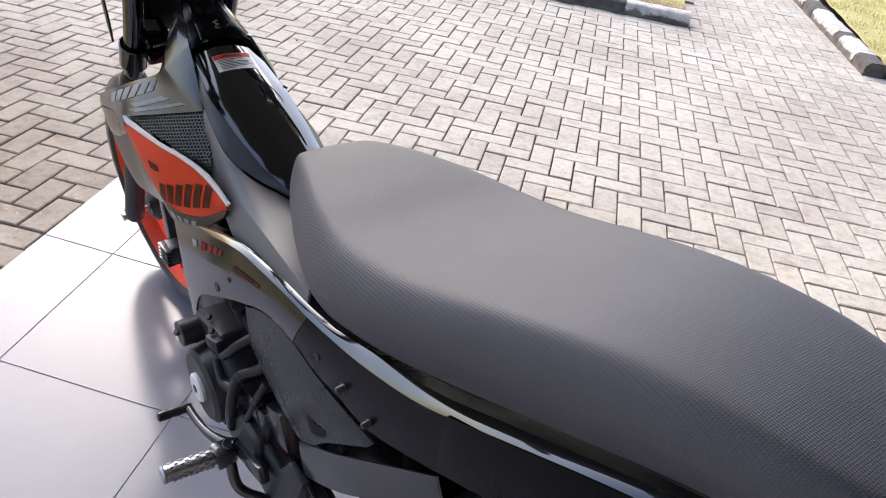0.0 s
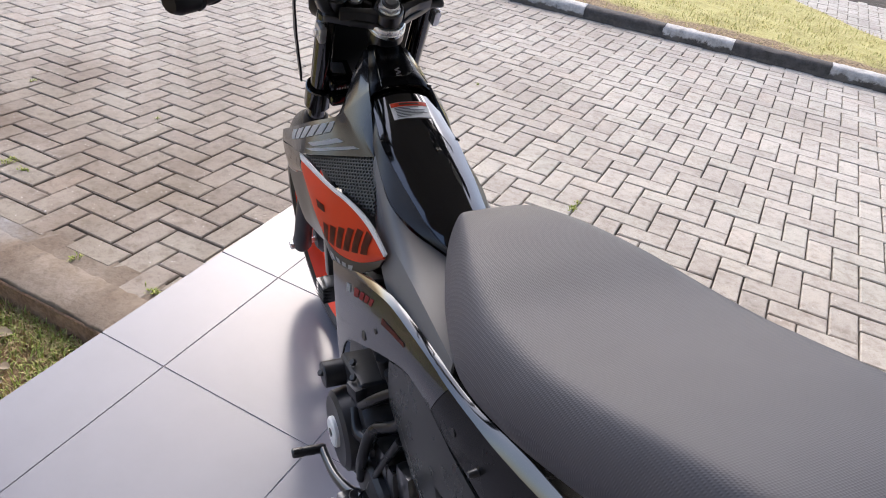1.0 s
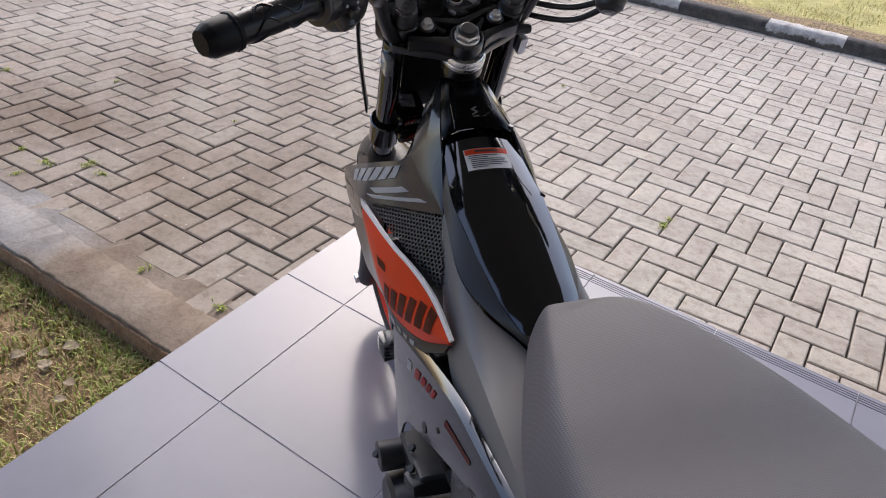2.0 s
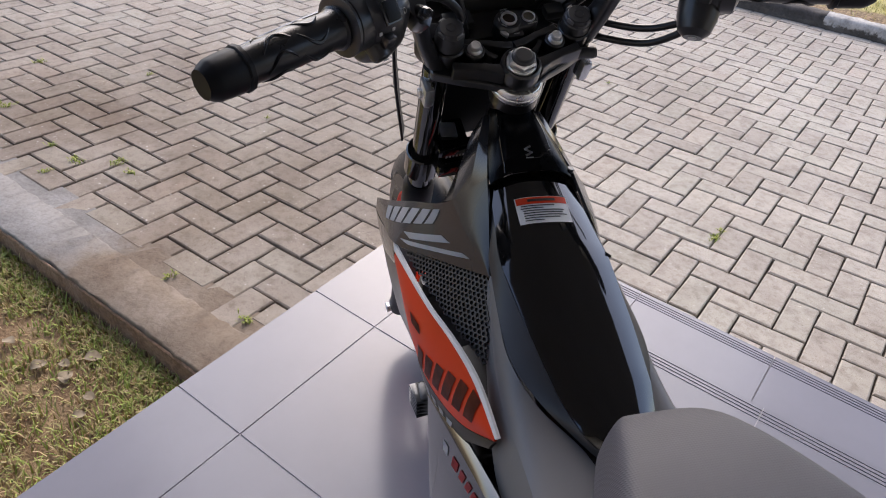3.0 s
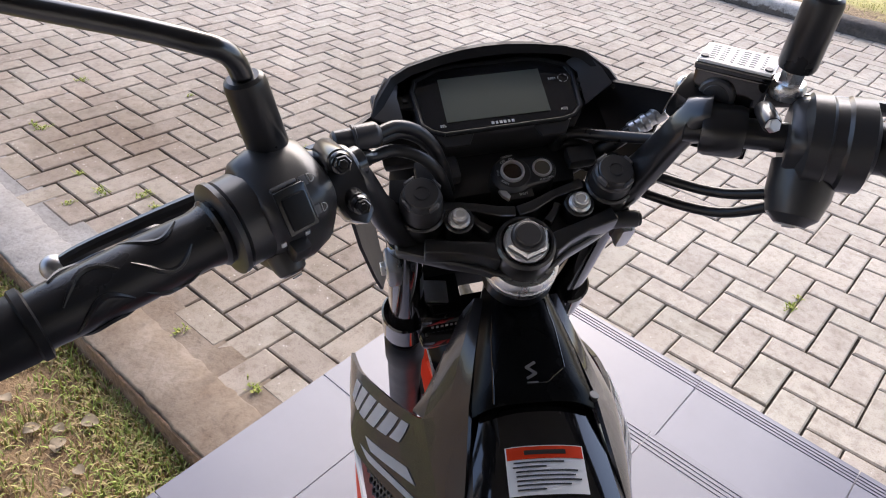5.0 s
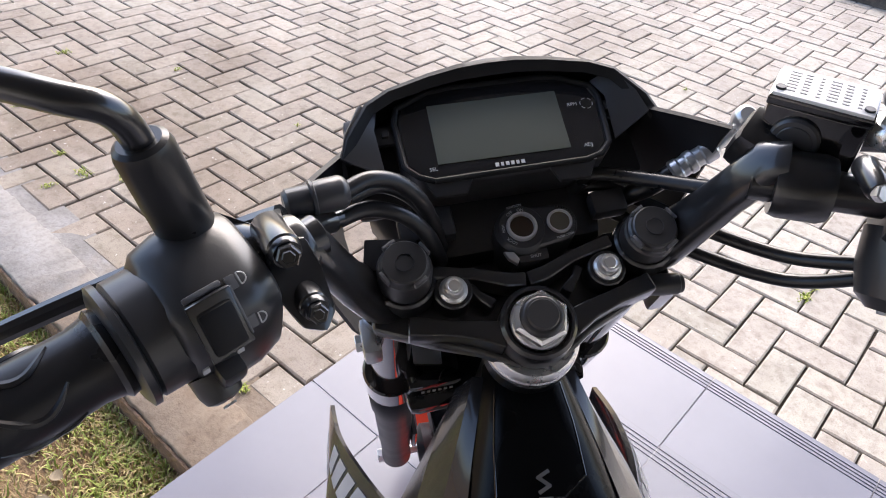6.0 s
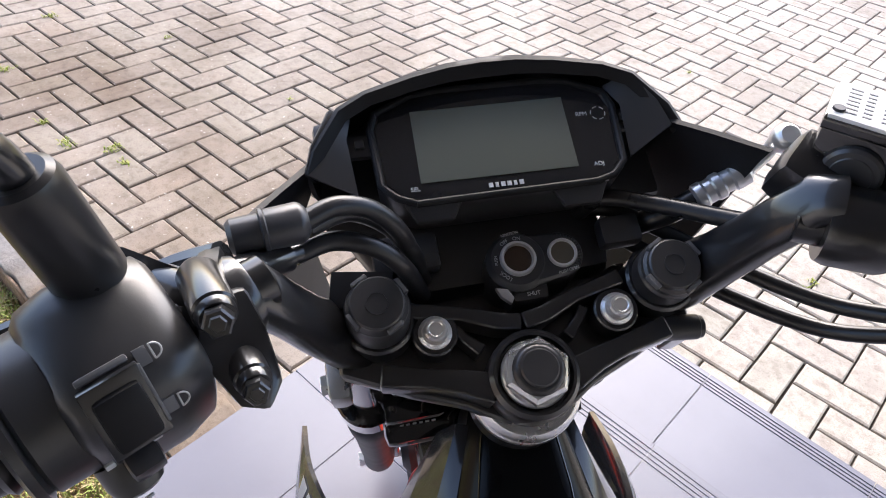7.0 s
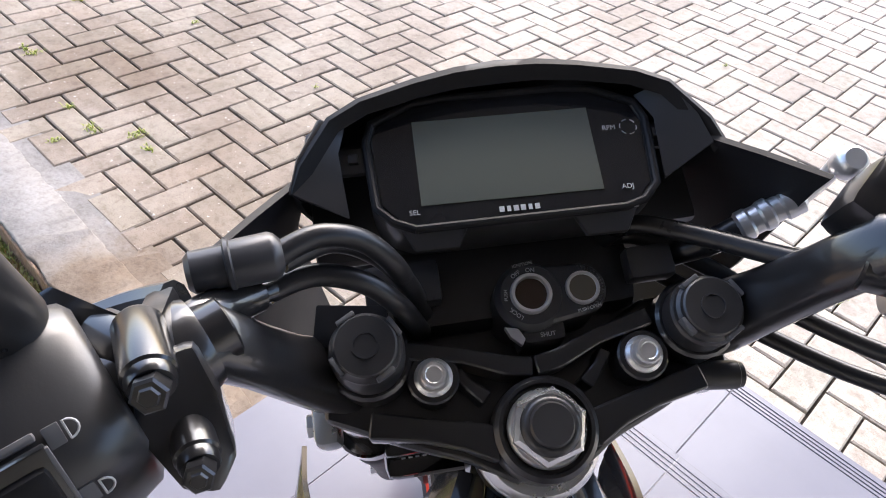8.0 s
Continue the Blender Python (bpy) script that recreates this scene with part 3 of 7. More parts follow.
def body_part(name, bm, material, parent=None, label="", sharp=32, xf=None):
    """A part of the body: behind the knees the whole rear swings a little to the right."""
    if xf is not None:
        bm.transform(xf)
    for v in bm.verts:
        v.co.y += SWING * min(0.0, v.co.x + 0.15)
    return part(name, bm, material, parent or bike, label, sharp)


def right_side(bm, tuck=0.0):
    """The mirror image, its lower parts tucked in a little under the leaning body."""
    mirrored(bm)
    for v in bm.verts:
        v.co.y += tuck + min(0.045, 0.27 * max(0.0, 0.757 - v.co.z))
    return bm


def both(name, maker, material, label="", steer=False, parent=None):
    """The same part on the left and mirrored on the right."""
    if steer:
        return [part(name, b, material, parent or bike, label, xf=STEER) for b in (maker(fresh()), mirrored(maker(fresh())))]
    return [body_part(name, b, material, parent, label) for b in (maker(fresh()), right_side(maker(fresh())))]


def steered(name, bm, material, parent=None, label="", sharp=32):
    return part(name, bm, material, parent or bike, label, sharp, xf=STEER)


# -- wheels --
def wheel(center, axis_m, radius, width, name, disc_side):
    tyre = fresh()
    prof = [(radius - 0.062, -width * 0.36), (radius - 0.045, -width * 0.5), (radius - 0.022, -width * 0.47), (radius - 0.006, -width * 0.26), (radius, 0),
            (radius - 0.006, width * 0.26), (radius - 0.022, width * 0.47), (radius - 0.045, width * 0.5), (radius - 0.062, width * 0.36)]
    seg = 72
    rings = [[tyre.verts.new((r * math.cos(2 * math.pi * i / seg), y, r * math.sin(2 * math.pi * i / seg))) for r, y in prof] for i in range(seg)]
    for i in range(seg):
        a, b = rings[i], rings[(i + 1) % seg]
        for k in range(len(prof)):
            k2 = (k + 1) % len(prof)
            tyre.faces.new((a[k], a[k2], b[k2], b[k]))
    m = Matrix.Translation(center) @ axis_m
    w = part(name, tyre, RUBBER, bike, "black rubber tyre", xf=m)
    rim = fresh()
    ro = radius - 0.055
    rp = [(ro, -width * 0.40), (ro - 0.006, -width * 0.42), (ro - 0.02, -width * 0.22), (ro - 0.026, 0), (ro - 0.02, width * 0.22), (ro - 0.006, width * 0.42), (ro, width * 0.40)]
    rings = [[rim.verts.new((r * math.cos(2 * math.pi * i / seg), y, r * math.sin(2 * math.pi * i / seg))) for r, y in rp] for i in range(seg)]
    for i in range(seg):
        a, b = rings[i], rings[(i + 1) % seg]
        for k in range(len(rp)):
            k2 = (k + 1) % len(rp)
            rim.faces.new((a[k], a[k2], b[k2], b[k]))
    part("rim", rim, ORANGE, w, "orange-red cast alloy rim", xf=m)
    for s in range(5):
        sk = fresh()
        a = 2 * math.pi * s / 5 + 0.3
        for d in (-0.16, 0.16):
            p0 = Vector((0.03 * math.cos(a), 0, 0.03 * math.sin(a)))
            p1 = Vector(((ro - 0.02) * math.cos(a + d), 0, (ro - 0.02) * math.sin(a + d)))
            add_tube(sk, [p0, p0.lerp(p1, 0.5), p1], [0.012, 0.009, 0.011], 8, 3)
        part("spoke", sk, ORANGE, w, xf=m)
    hub = fresh()
    add_lathe(hub, (0, -0.05, 0), (0, 0.05, 0), [(0, 0.022), (0.1, 0.036), (0.3, 0.034), (0.7, 0.034), (0.9, 0.036), (1, 0.022)])
    part("hub", hub, DARK_METAL, w, xf=m)
    disc = fresh()
    add_lathe(disc, (0, 0.052 * disc_side, 0), (0, 0.056 * disc_side, 0), [(0, 0.118), (1, 0.118)], 48)
    part("brake_disc", disc, ALU, w, "drilled steel brake disc", xf=m)
    return w


AX = Vector((0.052, 0, -0.768))
front = wheel(STEER @ AX, STEER.to_3x3().to_4x4(), 0.281, 0.078, "front_wheel", -1)
rear = wheel(Vector((-0.945, -0.046, 0.2465)), pose(0, 0, 0, 0, 0, 3.31), 0.283, 0.09, "rear_wheel", -1)

# -- fork --
for s, tag in ((1, ""), (-1, "")):
    b = add_lathe(fresh(), (0.040, 0.083 * s, -0.02), (0.046, 0.083 * s, -0.36), [(0, 0.0160), (1, 0.0160)], 24)
    fk = steered("fork_tube", b, GLOSS_BLACK, label="black fork tube")
    b = add_lathe(fresh(), (0.0445, 0.083 * s, -0.27), (0.052, 0.083 * s, -0.785), [(0, 0.018), (0.02, 0.0225), (0.12, 0.0225), (0.14, 0.0205), (0.9, 0.0205), (0.97, 0.023), (1, 0.017)], 24)
    steered("fork_leg", b, DARK_METAL, label="dark grey fork leg")
    b = fresh()
    add_box(b, (0.024, 0.012, 0.03), (0.028, 0.096 * s, -0.05), 0.004)
    add_cyl(b, (0.028, 0.1 * s, -0.05), (0.028, 0.106 * s, -0.05), 0.006, seg=6)
    steered("fork_bracket", b, CHROME, label="bright fork clamp bolt")
b = fresh()
add_cyl(b, (0.052, -0.105, -0.768), (0.052, 0.105, -0.768), 0.007)
add_cyl(b, (0.052, 0.098, -0.768), (0.052, 0.112, -0.768), 0.011, seg=6)
steered("front_axle", b, CHROME, label="bright axle with hex nut")


# -- front mudguard --
def fender(bm):
    rows = []
    for i in range(17):
        a = radians(2 + 112 * i / 16)
        row = []
        for k in range(9):
            t = (k - 4) / 4
            r = 0.305 - 0.035 * abs(t) ** 2.2
            half = 0.046 * (0.45 + 0.55 * math.sin(math.pi * min(1, 0.12 + i / 19)))
            row.append((AX.x + r * math.cos(a), half * t, AX.z + r * math.sin(a)))
        rows.append(row)
    return add_shell(bm, rows, 0.003)


steered("front_mudguard", fender(fresh()), TAIL_BLACK, label="black front mudguard")


def fender_arm(bm):
    add_plate(bm, [(0.03, 0.058, -0.485), (0.075, 0.058, -0.485), (0.10, 0.058, -0.545), (0.085, 0.058, -0.605), (0.03, 0.058, -0.585)], (0, 0.006, 0), 0.002)
    return bm


both("mudguard_stay", fender_arm, GREY_PAINT, steer=True)

# -- lower yoke, steering head --
b = fresh()
add_box(b, (0.046, 0.15, 0.022), (0.026, 0, -0.198), 0.008)
add_cyl(b, (0.044, 0.083, -0.240), (0.043, 0.083, -0.192), 0.0235)
add_cyl(b, (0.044, -0.083, -0.240), (0.043, -0.083, -0.192), 0.0235)
steered("lower_yoke", b, GLOSS_BLACK)
b = fresh()
add_lathe(b, (0.0035, 0, -0.17), (0.0035, 0, -0.034), [(0, 0.024), (0.86, 0.024), (0.89, 0.0290), (1, 0.0290)])
steered("steering_head", b, SATIN_BLACK)
b = fresh()
add_lathe(b, (0.0045, 0, -0.035), (0.0045, 0, -0.018), [(0, 0.0280), (0.12, 0.0296), (0.42, 0.0296), (0.5, 0.0286), (0.58, 0.0286), (0.66, 0.0292), (0.9, 0.0280), (1, 0.0262)], 40)
steered("bearing_ring", b, CHROME, label="shiny steel steering bearing ring")


# -- top yoke --
CAP_AT = {1: (0.0462, 0.0708), -1: (0.0432, -0.0770)}
BOLT_AT = {1: (0.0338, 0.0443), -1: (0.0305, -0.0490)}
STEM = Vector((0.0055, 0.0, 0.0))


def rail(bm, pts, widths, z, h, bevel=0.0036):
    """A flat-topped rib along a line, as wide as given at each point."""
    left, right = [], []
    for i, (x, y) in enumerate(pts):
        a, b = pts[max(i - 1, 0)], pts[min(i + 1, len(pts) - 1)]
        d = Vector((b[0] - a[0], b[1] - a[1])).normalized() * (widths[i] / 2)
        left.append((x - d.y, y + d.x, z))
        right.append((x + d.y, y - d.x, z))
    return add_plate(bm, left + right[::-1], (0, 0, h), bevel, 3)


def yoke(bm):
    add_lathe(bm, STEM + Vector((0, 0, -0.040)), STEM + Vector((0, 0, 0.004)), [(0, 0.021), (0.2, 0.0225), (0.80, 0.0232), (0.95, 0.0225), (1, 0.0205), (1, 0.0190), (0.86, 0.0184)], 48)
    return bm


top_yoke = steered("top_yoke", yoke(fresh()), CAST_BLACK, label="satin black cast top yoke")
for s in (1, -1):
    b = fresh()
    add_plate(b, [(-0.016, 0.012 * s, -0.028), (-0.002, 0.034 * s, -0.028), (0.008, 0.060 * s, -0.028), (0.024, 0.094 * s, -0.028), (0.060, 0.094 * s, -0.028), (0.060, 0.060 * s, -0.028), (0.046, 0.034 * s, -0.028), (0.038, 0.0003 * s, -0.028)], (0, 0, 0.013), 0.004, 3)
    steered("yoke_arm", b, CAST_BLACK, parent=top_yoke)
    cx, cy = CAP_AT[s]
    bx, by = BOLT_AT[s]
    steered("fork_clamp", add_cyl(fresh(), (cx, cy, -0.03), (cx, cy, 0.003), 0.0188), CAST_BLACK, parent=top_yoke)
    steered("bolt_seat", add_cyl(fresh(), (bx, by, -0.016), (bx, by, 0.002), 0.0115), CAST_BLACK, parent=top_yoke)
for s in (1, -1):
    rear = rail(fresh(), [(0.002, 0.019 * s), (0.008, 0.034 * s), (0.0125, 0.050 * s), (0.018, 0.074 * s)], [0.016, 0.012, 0.010, 0.012], -0.017, 0.018, 0.0022)
    steered("yoke_rib", rear, CAST_BLACK, parent=top_yoke, label="flat-topped cast rib of the top yoke")
    front = rail(fresh(), [(0.0325, 0.0005 * s), (0.0345, 0.012 * s), (0.0415, 0.030 * s), (0.0475, 0.056 * s)], [0.009, 0.009, 0.0072, 0.0085], -0.017, 0.020, 0.0020)
    steered("yoke_rib", front, CAST_BLACK, parent=top_yoke, label="flat-topped cast rib of the top yoke")
    web = rail(fresh(), [(0.022, 0.022 * s), (0.030, 0.030 * s), (0.036, 0.034 * s)], [0.007, 0.005, 0.006], -0.017, 0.016, 0.0018)
    steered("yoke_rib", web, CAST_BLACK, parent=top_yoke)
b = fresh()
add_lathe(b, STEM + Vector((0, 0, -0.003)), STEM + Vector((0, 0, 0.005)), [(0, 0.0160), (0.5, 0.0170), (0.8, 0.0170), (1, 0.0158)], 40)
nut = steered("stem_washer", b, CHROME, label="bright round washer under the steering stem nut")
b = fresh()
add_cyl(b, STEM + Vector((0, 0, 0.004)), STEM + Vector((0, 0, 0.0125)), 0.0166, seg=6, chamfer=0.12)
steered("stem_nut", b, CHROME, label="bright hexagonal steering stem nut")
b = fresh()
add_lathe(b, STEM + Vector((0, 0, 0.010)), STEM + Vector((0, 0, 0.0172)), [(0, 0.0130), (0.45, 0.0128), (0.70, 0.0116), (0.80, 0.0104), (0.82, 0.0094), (0.88, 0.0092), (1, 0.0085), (1, 0.0070)], 40)
steered("stem_cap", b, MATTE_BLACK, label="round black plastic stem cap")
for s in (1, -1):
    cx, cy = CAP_AT[s]
    top = 0.0285 if s > 0 else 0.0225
    c = Vector((*BOLT_AT[s], 0))
    b = fresh()
    add_lathe(b, c + Vector((0, 0, 0.001)), c + Vector((0, 0, 0.0048)), [(0, 0.0086), (0.6, 0.0084), (1, 0.0068)], 28)
    bolt = steered("yoke_bolt", b, ZINC, label="bright zinc flange bolt")
    b = fresh()
    add_lathe(b, c + Vector((0, 0, 0.0045)), c + Vector((0, 0, 0.0105)), [(0, 0.0060), (0.8, 0.0060), (1, 0.0052), (1, 0.0040), (0.90, 0.0034)], 12)
    steered("bolt_head", b, ZINC, parent=bolt)
    b = fresh()
    add_lathe(b, (cx, cy, 0.0), (cx, cy, top), [(0, 0.0160), (0.62, 0.0160), (0.68, 0.0150), (0.80, 0.0148), (0.86, 0.0134), (0.97, 0.0130), (1, 0.0122)], 48)
    cap = steered("fork_cap", b, MATTE_BLACK, label="round black stepped fork cap with a ring mark")
    for k in range(4):
        a = 2 * math.pi * k / 4 + 0.5
        b = fresh()
        add_box(b, (0.0085, 0.0022, 0.0045), (cx + 0.0141 * math.cos(a), cy + 0.0141 * math.sin(a), top - 0.0030), 0.0006, (0, 0, math.degrees(a) + 90))
        steered("cap_tab", b, MATTE_GREY, parent=cap)
    b = fresh()
    ring = [[(cx + r * math.cos(2 * math.pi * i / 32), cy + r * math.sin(2 * math.pi * i / 32), z) for r, z in ((0.0048, top - 0.0004), (0.0048, top + 0.0005), (0.0056, top + 0.0005), (0.0056, top - 0.0004))] for i in range(33)]
    add_loft(b, ring, caps=False)
    steered("cap_ring", b, COVER_GREY, parent=cap)


# -- handlebars: a cast arm from each fork, then a bar, swept back --
def bar(l, off=(0, 0)):
    """A point on the axis of the bar at the distance l to the side."""
    a = abs(l)
    s = 1 if l > 0 else -1
    return Vector((0.043 - 0.006 * (l < 0) - 0.53 * (a - 0.12) + off[0], s * a, 0.083 - 0.010 * (l < 0) + 0.25 * (a - 0.12) + off[1]))


BAR_M = {}
for s in (1, -1):
    z = (bar(0.3 * s) - bar(0.12 * s)).normalized()
    y = (Vector((0, 0, 1)) - z * z.z).normalized()
    x = y.cross(z) * s
    BAR_M[s] = lambda l, s=s, x=x, y=y, z=z: Matrix.Translation(bar(l * s)) @ Matrix((x, y, z)).transposed().to_4x4()


def arm(bm, s):
    secs = []
    for p, (w, h), roll in (((0.044, 0.080, -0.020), (0.018, 0.010), 0), ((0.0435, 0.092, -0.006), (0.0165, 0.010), 0), ((0.0435, 0.102, 0.020), (0.0140, 0.009), 0), ((0.043, 0.110, 0.052), (0.0122, 0.009), 0), (tuple(bar(0.120)), (0.0120, 0.0105), 0), (tuple(bar(0.126)), (0.0112, 0.0105), 0)):
        secs.append((Vector((p[0], p[1] * s, p[2])), w, h))
    rings = []
    for i, (c, w, h) in enumerate(secs):
        d = (secs[min(i + 1, len(secs) - 1)][0] - secs[max(i - 1, 0)][0]).normalized()
        x = Vector((1, 0, 0))
        x = (x - d * x.dot(d)).normalized()
        y = d.cross(x)
        rings.append([c + w * math.copysign(abs(math.cos(a)) ** 0.75, math.cos(a)) * x + h * math.copysign(abs(math.sin(a)) ** 0.75, math.sin(a)) * y for a in [2 * math.pi * k / 20 for k in range(20)]])
    return add_loft(bm, rings)


handlebar = {}
for s in (1, -1):
    b = arm(fresh(), s)
    handlebar[s] = steered("handlebar_arm", b, CAST_BLACK, label="satin black cast clip-on bar arm", sharp=50)
    b = fresh()
    add_cyl(b, bar(0.112 * s), bar(0.30 * s), 0.0105)
    for l0 in (0.1285, 0.140):
        add_cyl(b, bar(l0 * s), bar((l0 + 0.006) * s), 0.0135)
    steered("bar_tube", b, SATIN_BLACK, parent=handlebar[s])
    # rubber grip with raised waves
    b = fresh()
    add_lathe(b, bar(0.200 * s), bar(0.290 * s), [(0, 0.0195), (0.03, 0.0205), (0.05, 0.0185), (0.12, 0.0170), (0.5, 0.0178), (0.9, 0.0166), (1, 0.0160)], 36)
    grip = steered("grip", b, RUBBER, label="black rubber grip with wave pattern")
    for k in range(6):
        for d in (0, 1):
            b = fresh()
            a0 = 2 * math.pi * k / 6 + 0.3 * d
            pts = []
            for i in range(7):
                t = 0.2 + 0.36 * d + 0.30 * i / 6
                a = a0 + 0.5 * math.sin(i / 6 * math.pi * 1.2) * (1 if d else -1)
                m = BAR_M[s](0.200 + 0.090 * t)
                pts.append(m @ Vector((0.0174 * math.cos(a), 0.0174 * math.sin(a), 0)))
            add_tube(b, pts, [0.0006, 0.0016, 0.0018, 0.0016, 0.0006], 6, 2)
            steered("grip_rib", b, RUBBER, parent=grip)
    b = fresh()
    add_lathe(b, bar(0.288 * s), bar(0.323 * s), [(0, 0.0180), (0.03, 0.0205), (0.13, 0.0205), (0.16, 0.0188), (0.22, 0.0192), (0.72, 0.0182), (0.80, 0.0176), (1, 0.0130)], 12)
    steered("bar_end", b, DULL_BLACK, label="black bar-end weight")


# -- left switch housing --
def housing(bm, s, l0, l1, deep=0.024, drop=0.030):
    rings = []
    n = 28
    for l, k in ((l0, 0.80), (l0 + 0.002, 0.9), (l0 + 0.012, 1.0), (l1 - 0.012, 1.0), (l1 - 0.003, 0.92), (l1, 0.80)):
        m = BAR_M[1](l)
        ring = []
        for i in range(n):
            a = 2 * math.pi * i / n
            c, q = math.cos(a), math.sin(a)
            x = deep * math.copysign(abs(c) ** 0.62, c)
            y = (deep if q > 0 else drop) * math.copysign(abs(q) ** 0.62, q)
            ring.append(m @ Vector((x * k, y * k, 0)))
        rings.append(ring)
    add_loft(bm, rings)
    return mirrored(bm) if s < 0 else bm


sw_l = steered("switch_housing", housing(fresh(), 1, 0.1445, 0.1835, 0.0312, 0.044), MATTE_BLACK, label="matte black switch housing with light and horn buttons", sharp=40)
b = fresh()
add_lathe(b, bar(0.182), bar(0.2), [(0, 0.0275), (0.65, 0.0272), (0.72, 0.0255), (0.78, 0.0285), (0.92, 0.0285), (1, 0.024)], 36)
steered("grip_flange", b, MATTE_BLACK, parent=sw_l)


# fittings on the switch, placed round the bar: angle from the rear upwards, height over the axis, way along the bar
SW = BAR_M[1](0.166)


def on_drum(angle, r, z):
    a = radians(angle)
    r += 0.0045 * math.sin(2 * a) ** 2
    n, side_way = Vector((math.cos(a), math.sin(a), 0)), Vector((-math.sin(a), math.cos(a), 0))
    return SW @ (Matrix.Translation(n * r + Vector((0, 0, z))) @ Matrix((n, side_way, Vector((0, 0, 1)))).transposed().to_4x4())


def drum_box(name, size, angle, r, z, material, label="", bevel=0.001, parent=None):
    b = fresh()
    add_box(b, size, (0, 0, 0), bevel)
    b.transform(on_drum(angle, r, z))
    return steered(name, b, material, parent or sw_l, label)


drum_box("switch_window", (0.003, 0.026, 0.019), 46, 0.0312, 0.005, SATIN_BLACK, "black recessed frame round the dimmer rocker", 0.0008)
drum_box("dimmer_switch", (0.007, 0.020, 0.015), 44, 0.0315, 0.005, DULL_BLACK, "glossy black dimmer rocker", 0.0022)
drum_box("rocker_edge", (0.0035, 0.0026, 0.0165), 70, 0.0315, 0.005, MATTE_GREY, "", 0.001)
drum_box("rocker_edge", (0.0016, 0.022, 0.0012), 48, 0.0322, -0.0045, MATTE_GREY, "", 0.0004)


def lamp_mark(bm, m):
    """Headlamp sign: a half round with a bar."""
    pts = [(0.0007, 0.0026 * math.cos(a), -0.0022 + 0.0030 * math.sin(a)) for a in [math.pi * (1 + i / 8) for i in range(9)]]
    add_tube(bm, pts + [pts[0]], 0.00035, 5, smooth=False)
    bm.transform(m)
    return bm


for ang in (66, 36):
    drum_box("switch_mark", (0.0012, 0.0060, 0.0042), ang, 0.0312, -0.0070, MATTE_GREY, "grey plate with a headlamp sign", 0.0003)
    steered("lamp_sign", lamp_mark(fresh(), on_drum(ang, 0.0314, -0.0080)), PRINT_WHITE, parent=sw_l)
turn = drum_box("indicator_switch", (0.010, 0.013, 0.012), -4, 0.0335, 0.007, MATTE_BLACK, "black sliding indicator switch", 0.003)
for z in (0.0165, 0.0005):
    drum_box("switch_sign", (0.0012, 0.0032, 0.0032), 12, 0.0312, z, GREY_FILM, "", 0.0004)
b = fresh()
add_lathe(b, SW @ Vector((0.024, -0.014, 0.012)), SW @ Vector((0.037, -0.021, 0.012)), [(0, 0.0105), (0.6, 0.0100), (0.9, 0.0085), (1, 0.006)], 24)
horn = steered("horn_button", b, MATTE_BLACK, parent=sw_l, label="black horn button with a pale sign")
drum_box("horn_sign", (0.0010, 0.0024, 0.0060), -22, 0.0425, 0.013, GREY_FILM, "", 0.0003)

# -- clutch lever bracket, lever, left mirror --
b = fresh()
add_lathe(b, bar(0.120), bar(0.137), [(0, 0.0150), (0.15, 0.0162), (0.85, 0.0162), (1, 0.0150)], 28)
add_box(b, (0.030, 0.010, 0.040), tuple(bar(0.129) + Vector((0.001, 0, 0.006))), 0.004, (0, -38, 8))
bracket = steered("lever_bracket", b, CAST_BLACK, label="satin black clutch lever bracket")
BOLT_A, BOLT_B, OUT = Vector((0.0207, 0.1242, 0.1214)), Vector((-0.0004, 0.1166, 0.1060)), Vector((-0.56, -0.12, 0.82)).normalized()
for c, big in ((BOLT_A, 1.0), (BOLT_B, 0.85)):
    b = fresh()
    add_lathe(b, c + Vector((0.022, 0.009, -0.014)) - OUT * 0.006, c - OUT * 0.003, [(0, 0.0062 * big), (0.1, 0.0078 * big), (0.85, 0.0078 * big), (0.88, 0.0070 * big), (0.95, 0.0070 * big), (1, 0.0062 * big)], 28)
    steered("clamp_barrel", b, SATIN_BLACK, parent=bracket)
    b = fresh()
    add_cyl(b, c - OUT * 0.004, c + OUT * 0.0035, 0.0054 * big, seg=6, chamfer=0.15)
    add_lathe(b, c + OUT * 0.0030, c + OUT * 0.0042, [(0, 0.0036 * big), (1, 0.0026 * big)], 6)
    steered("clamp_bolt", b, SATIN_BLACK, parent=bracket, label="black hex bolt of the lever clamp")
b = fresh()
add_plate(b, [(0.031, 0.134, 0.109), (0.036, 0.117, 0.106), (0.022, 0.112, 0.101), (0.004, 0.109, 0.092), (-0.006, 0.114, 0.093), (-0.004, 0.124, 0.097), (0.012, 0.134, 0.106)], (0.012, 0.005, -0.022), 0.003)
steered("clamp_body", b, CAST_BLACK, parent=bracket, label="cast black clamp round the bar")
b = fresh()
add_plate(b, [(0.064, 0.162, 0.098), (0.050, 0.139, 0.097), (0.034, 0.141, 0.090), (0.030, 0.156, 0.088), (0.038, 0.178, 0.090), (0.056, 0.180, 0.092)], (-0.004, 0, -0.016), 0.003)
add_tube(b, [bar(0.129) + Vector((0.004, 0, 0.004)), (0.040, 0.139, 0.092), (0.048, 0.150, 0.088)], [0.012, 0.011, 0.009], 14)
steered("lever_perch", b, SATIN_BLACK, parent=bracket, label="black perch plate of the clutch lever and mirror")
b = fresh()
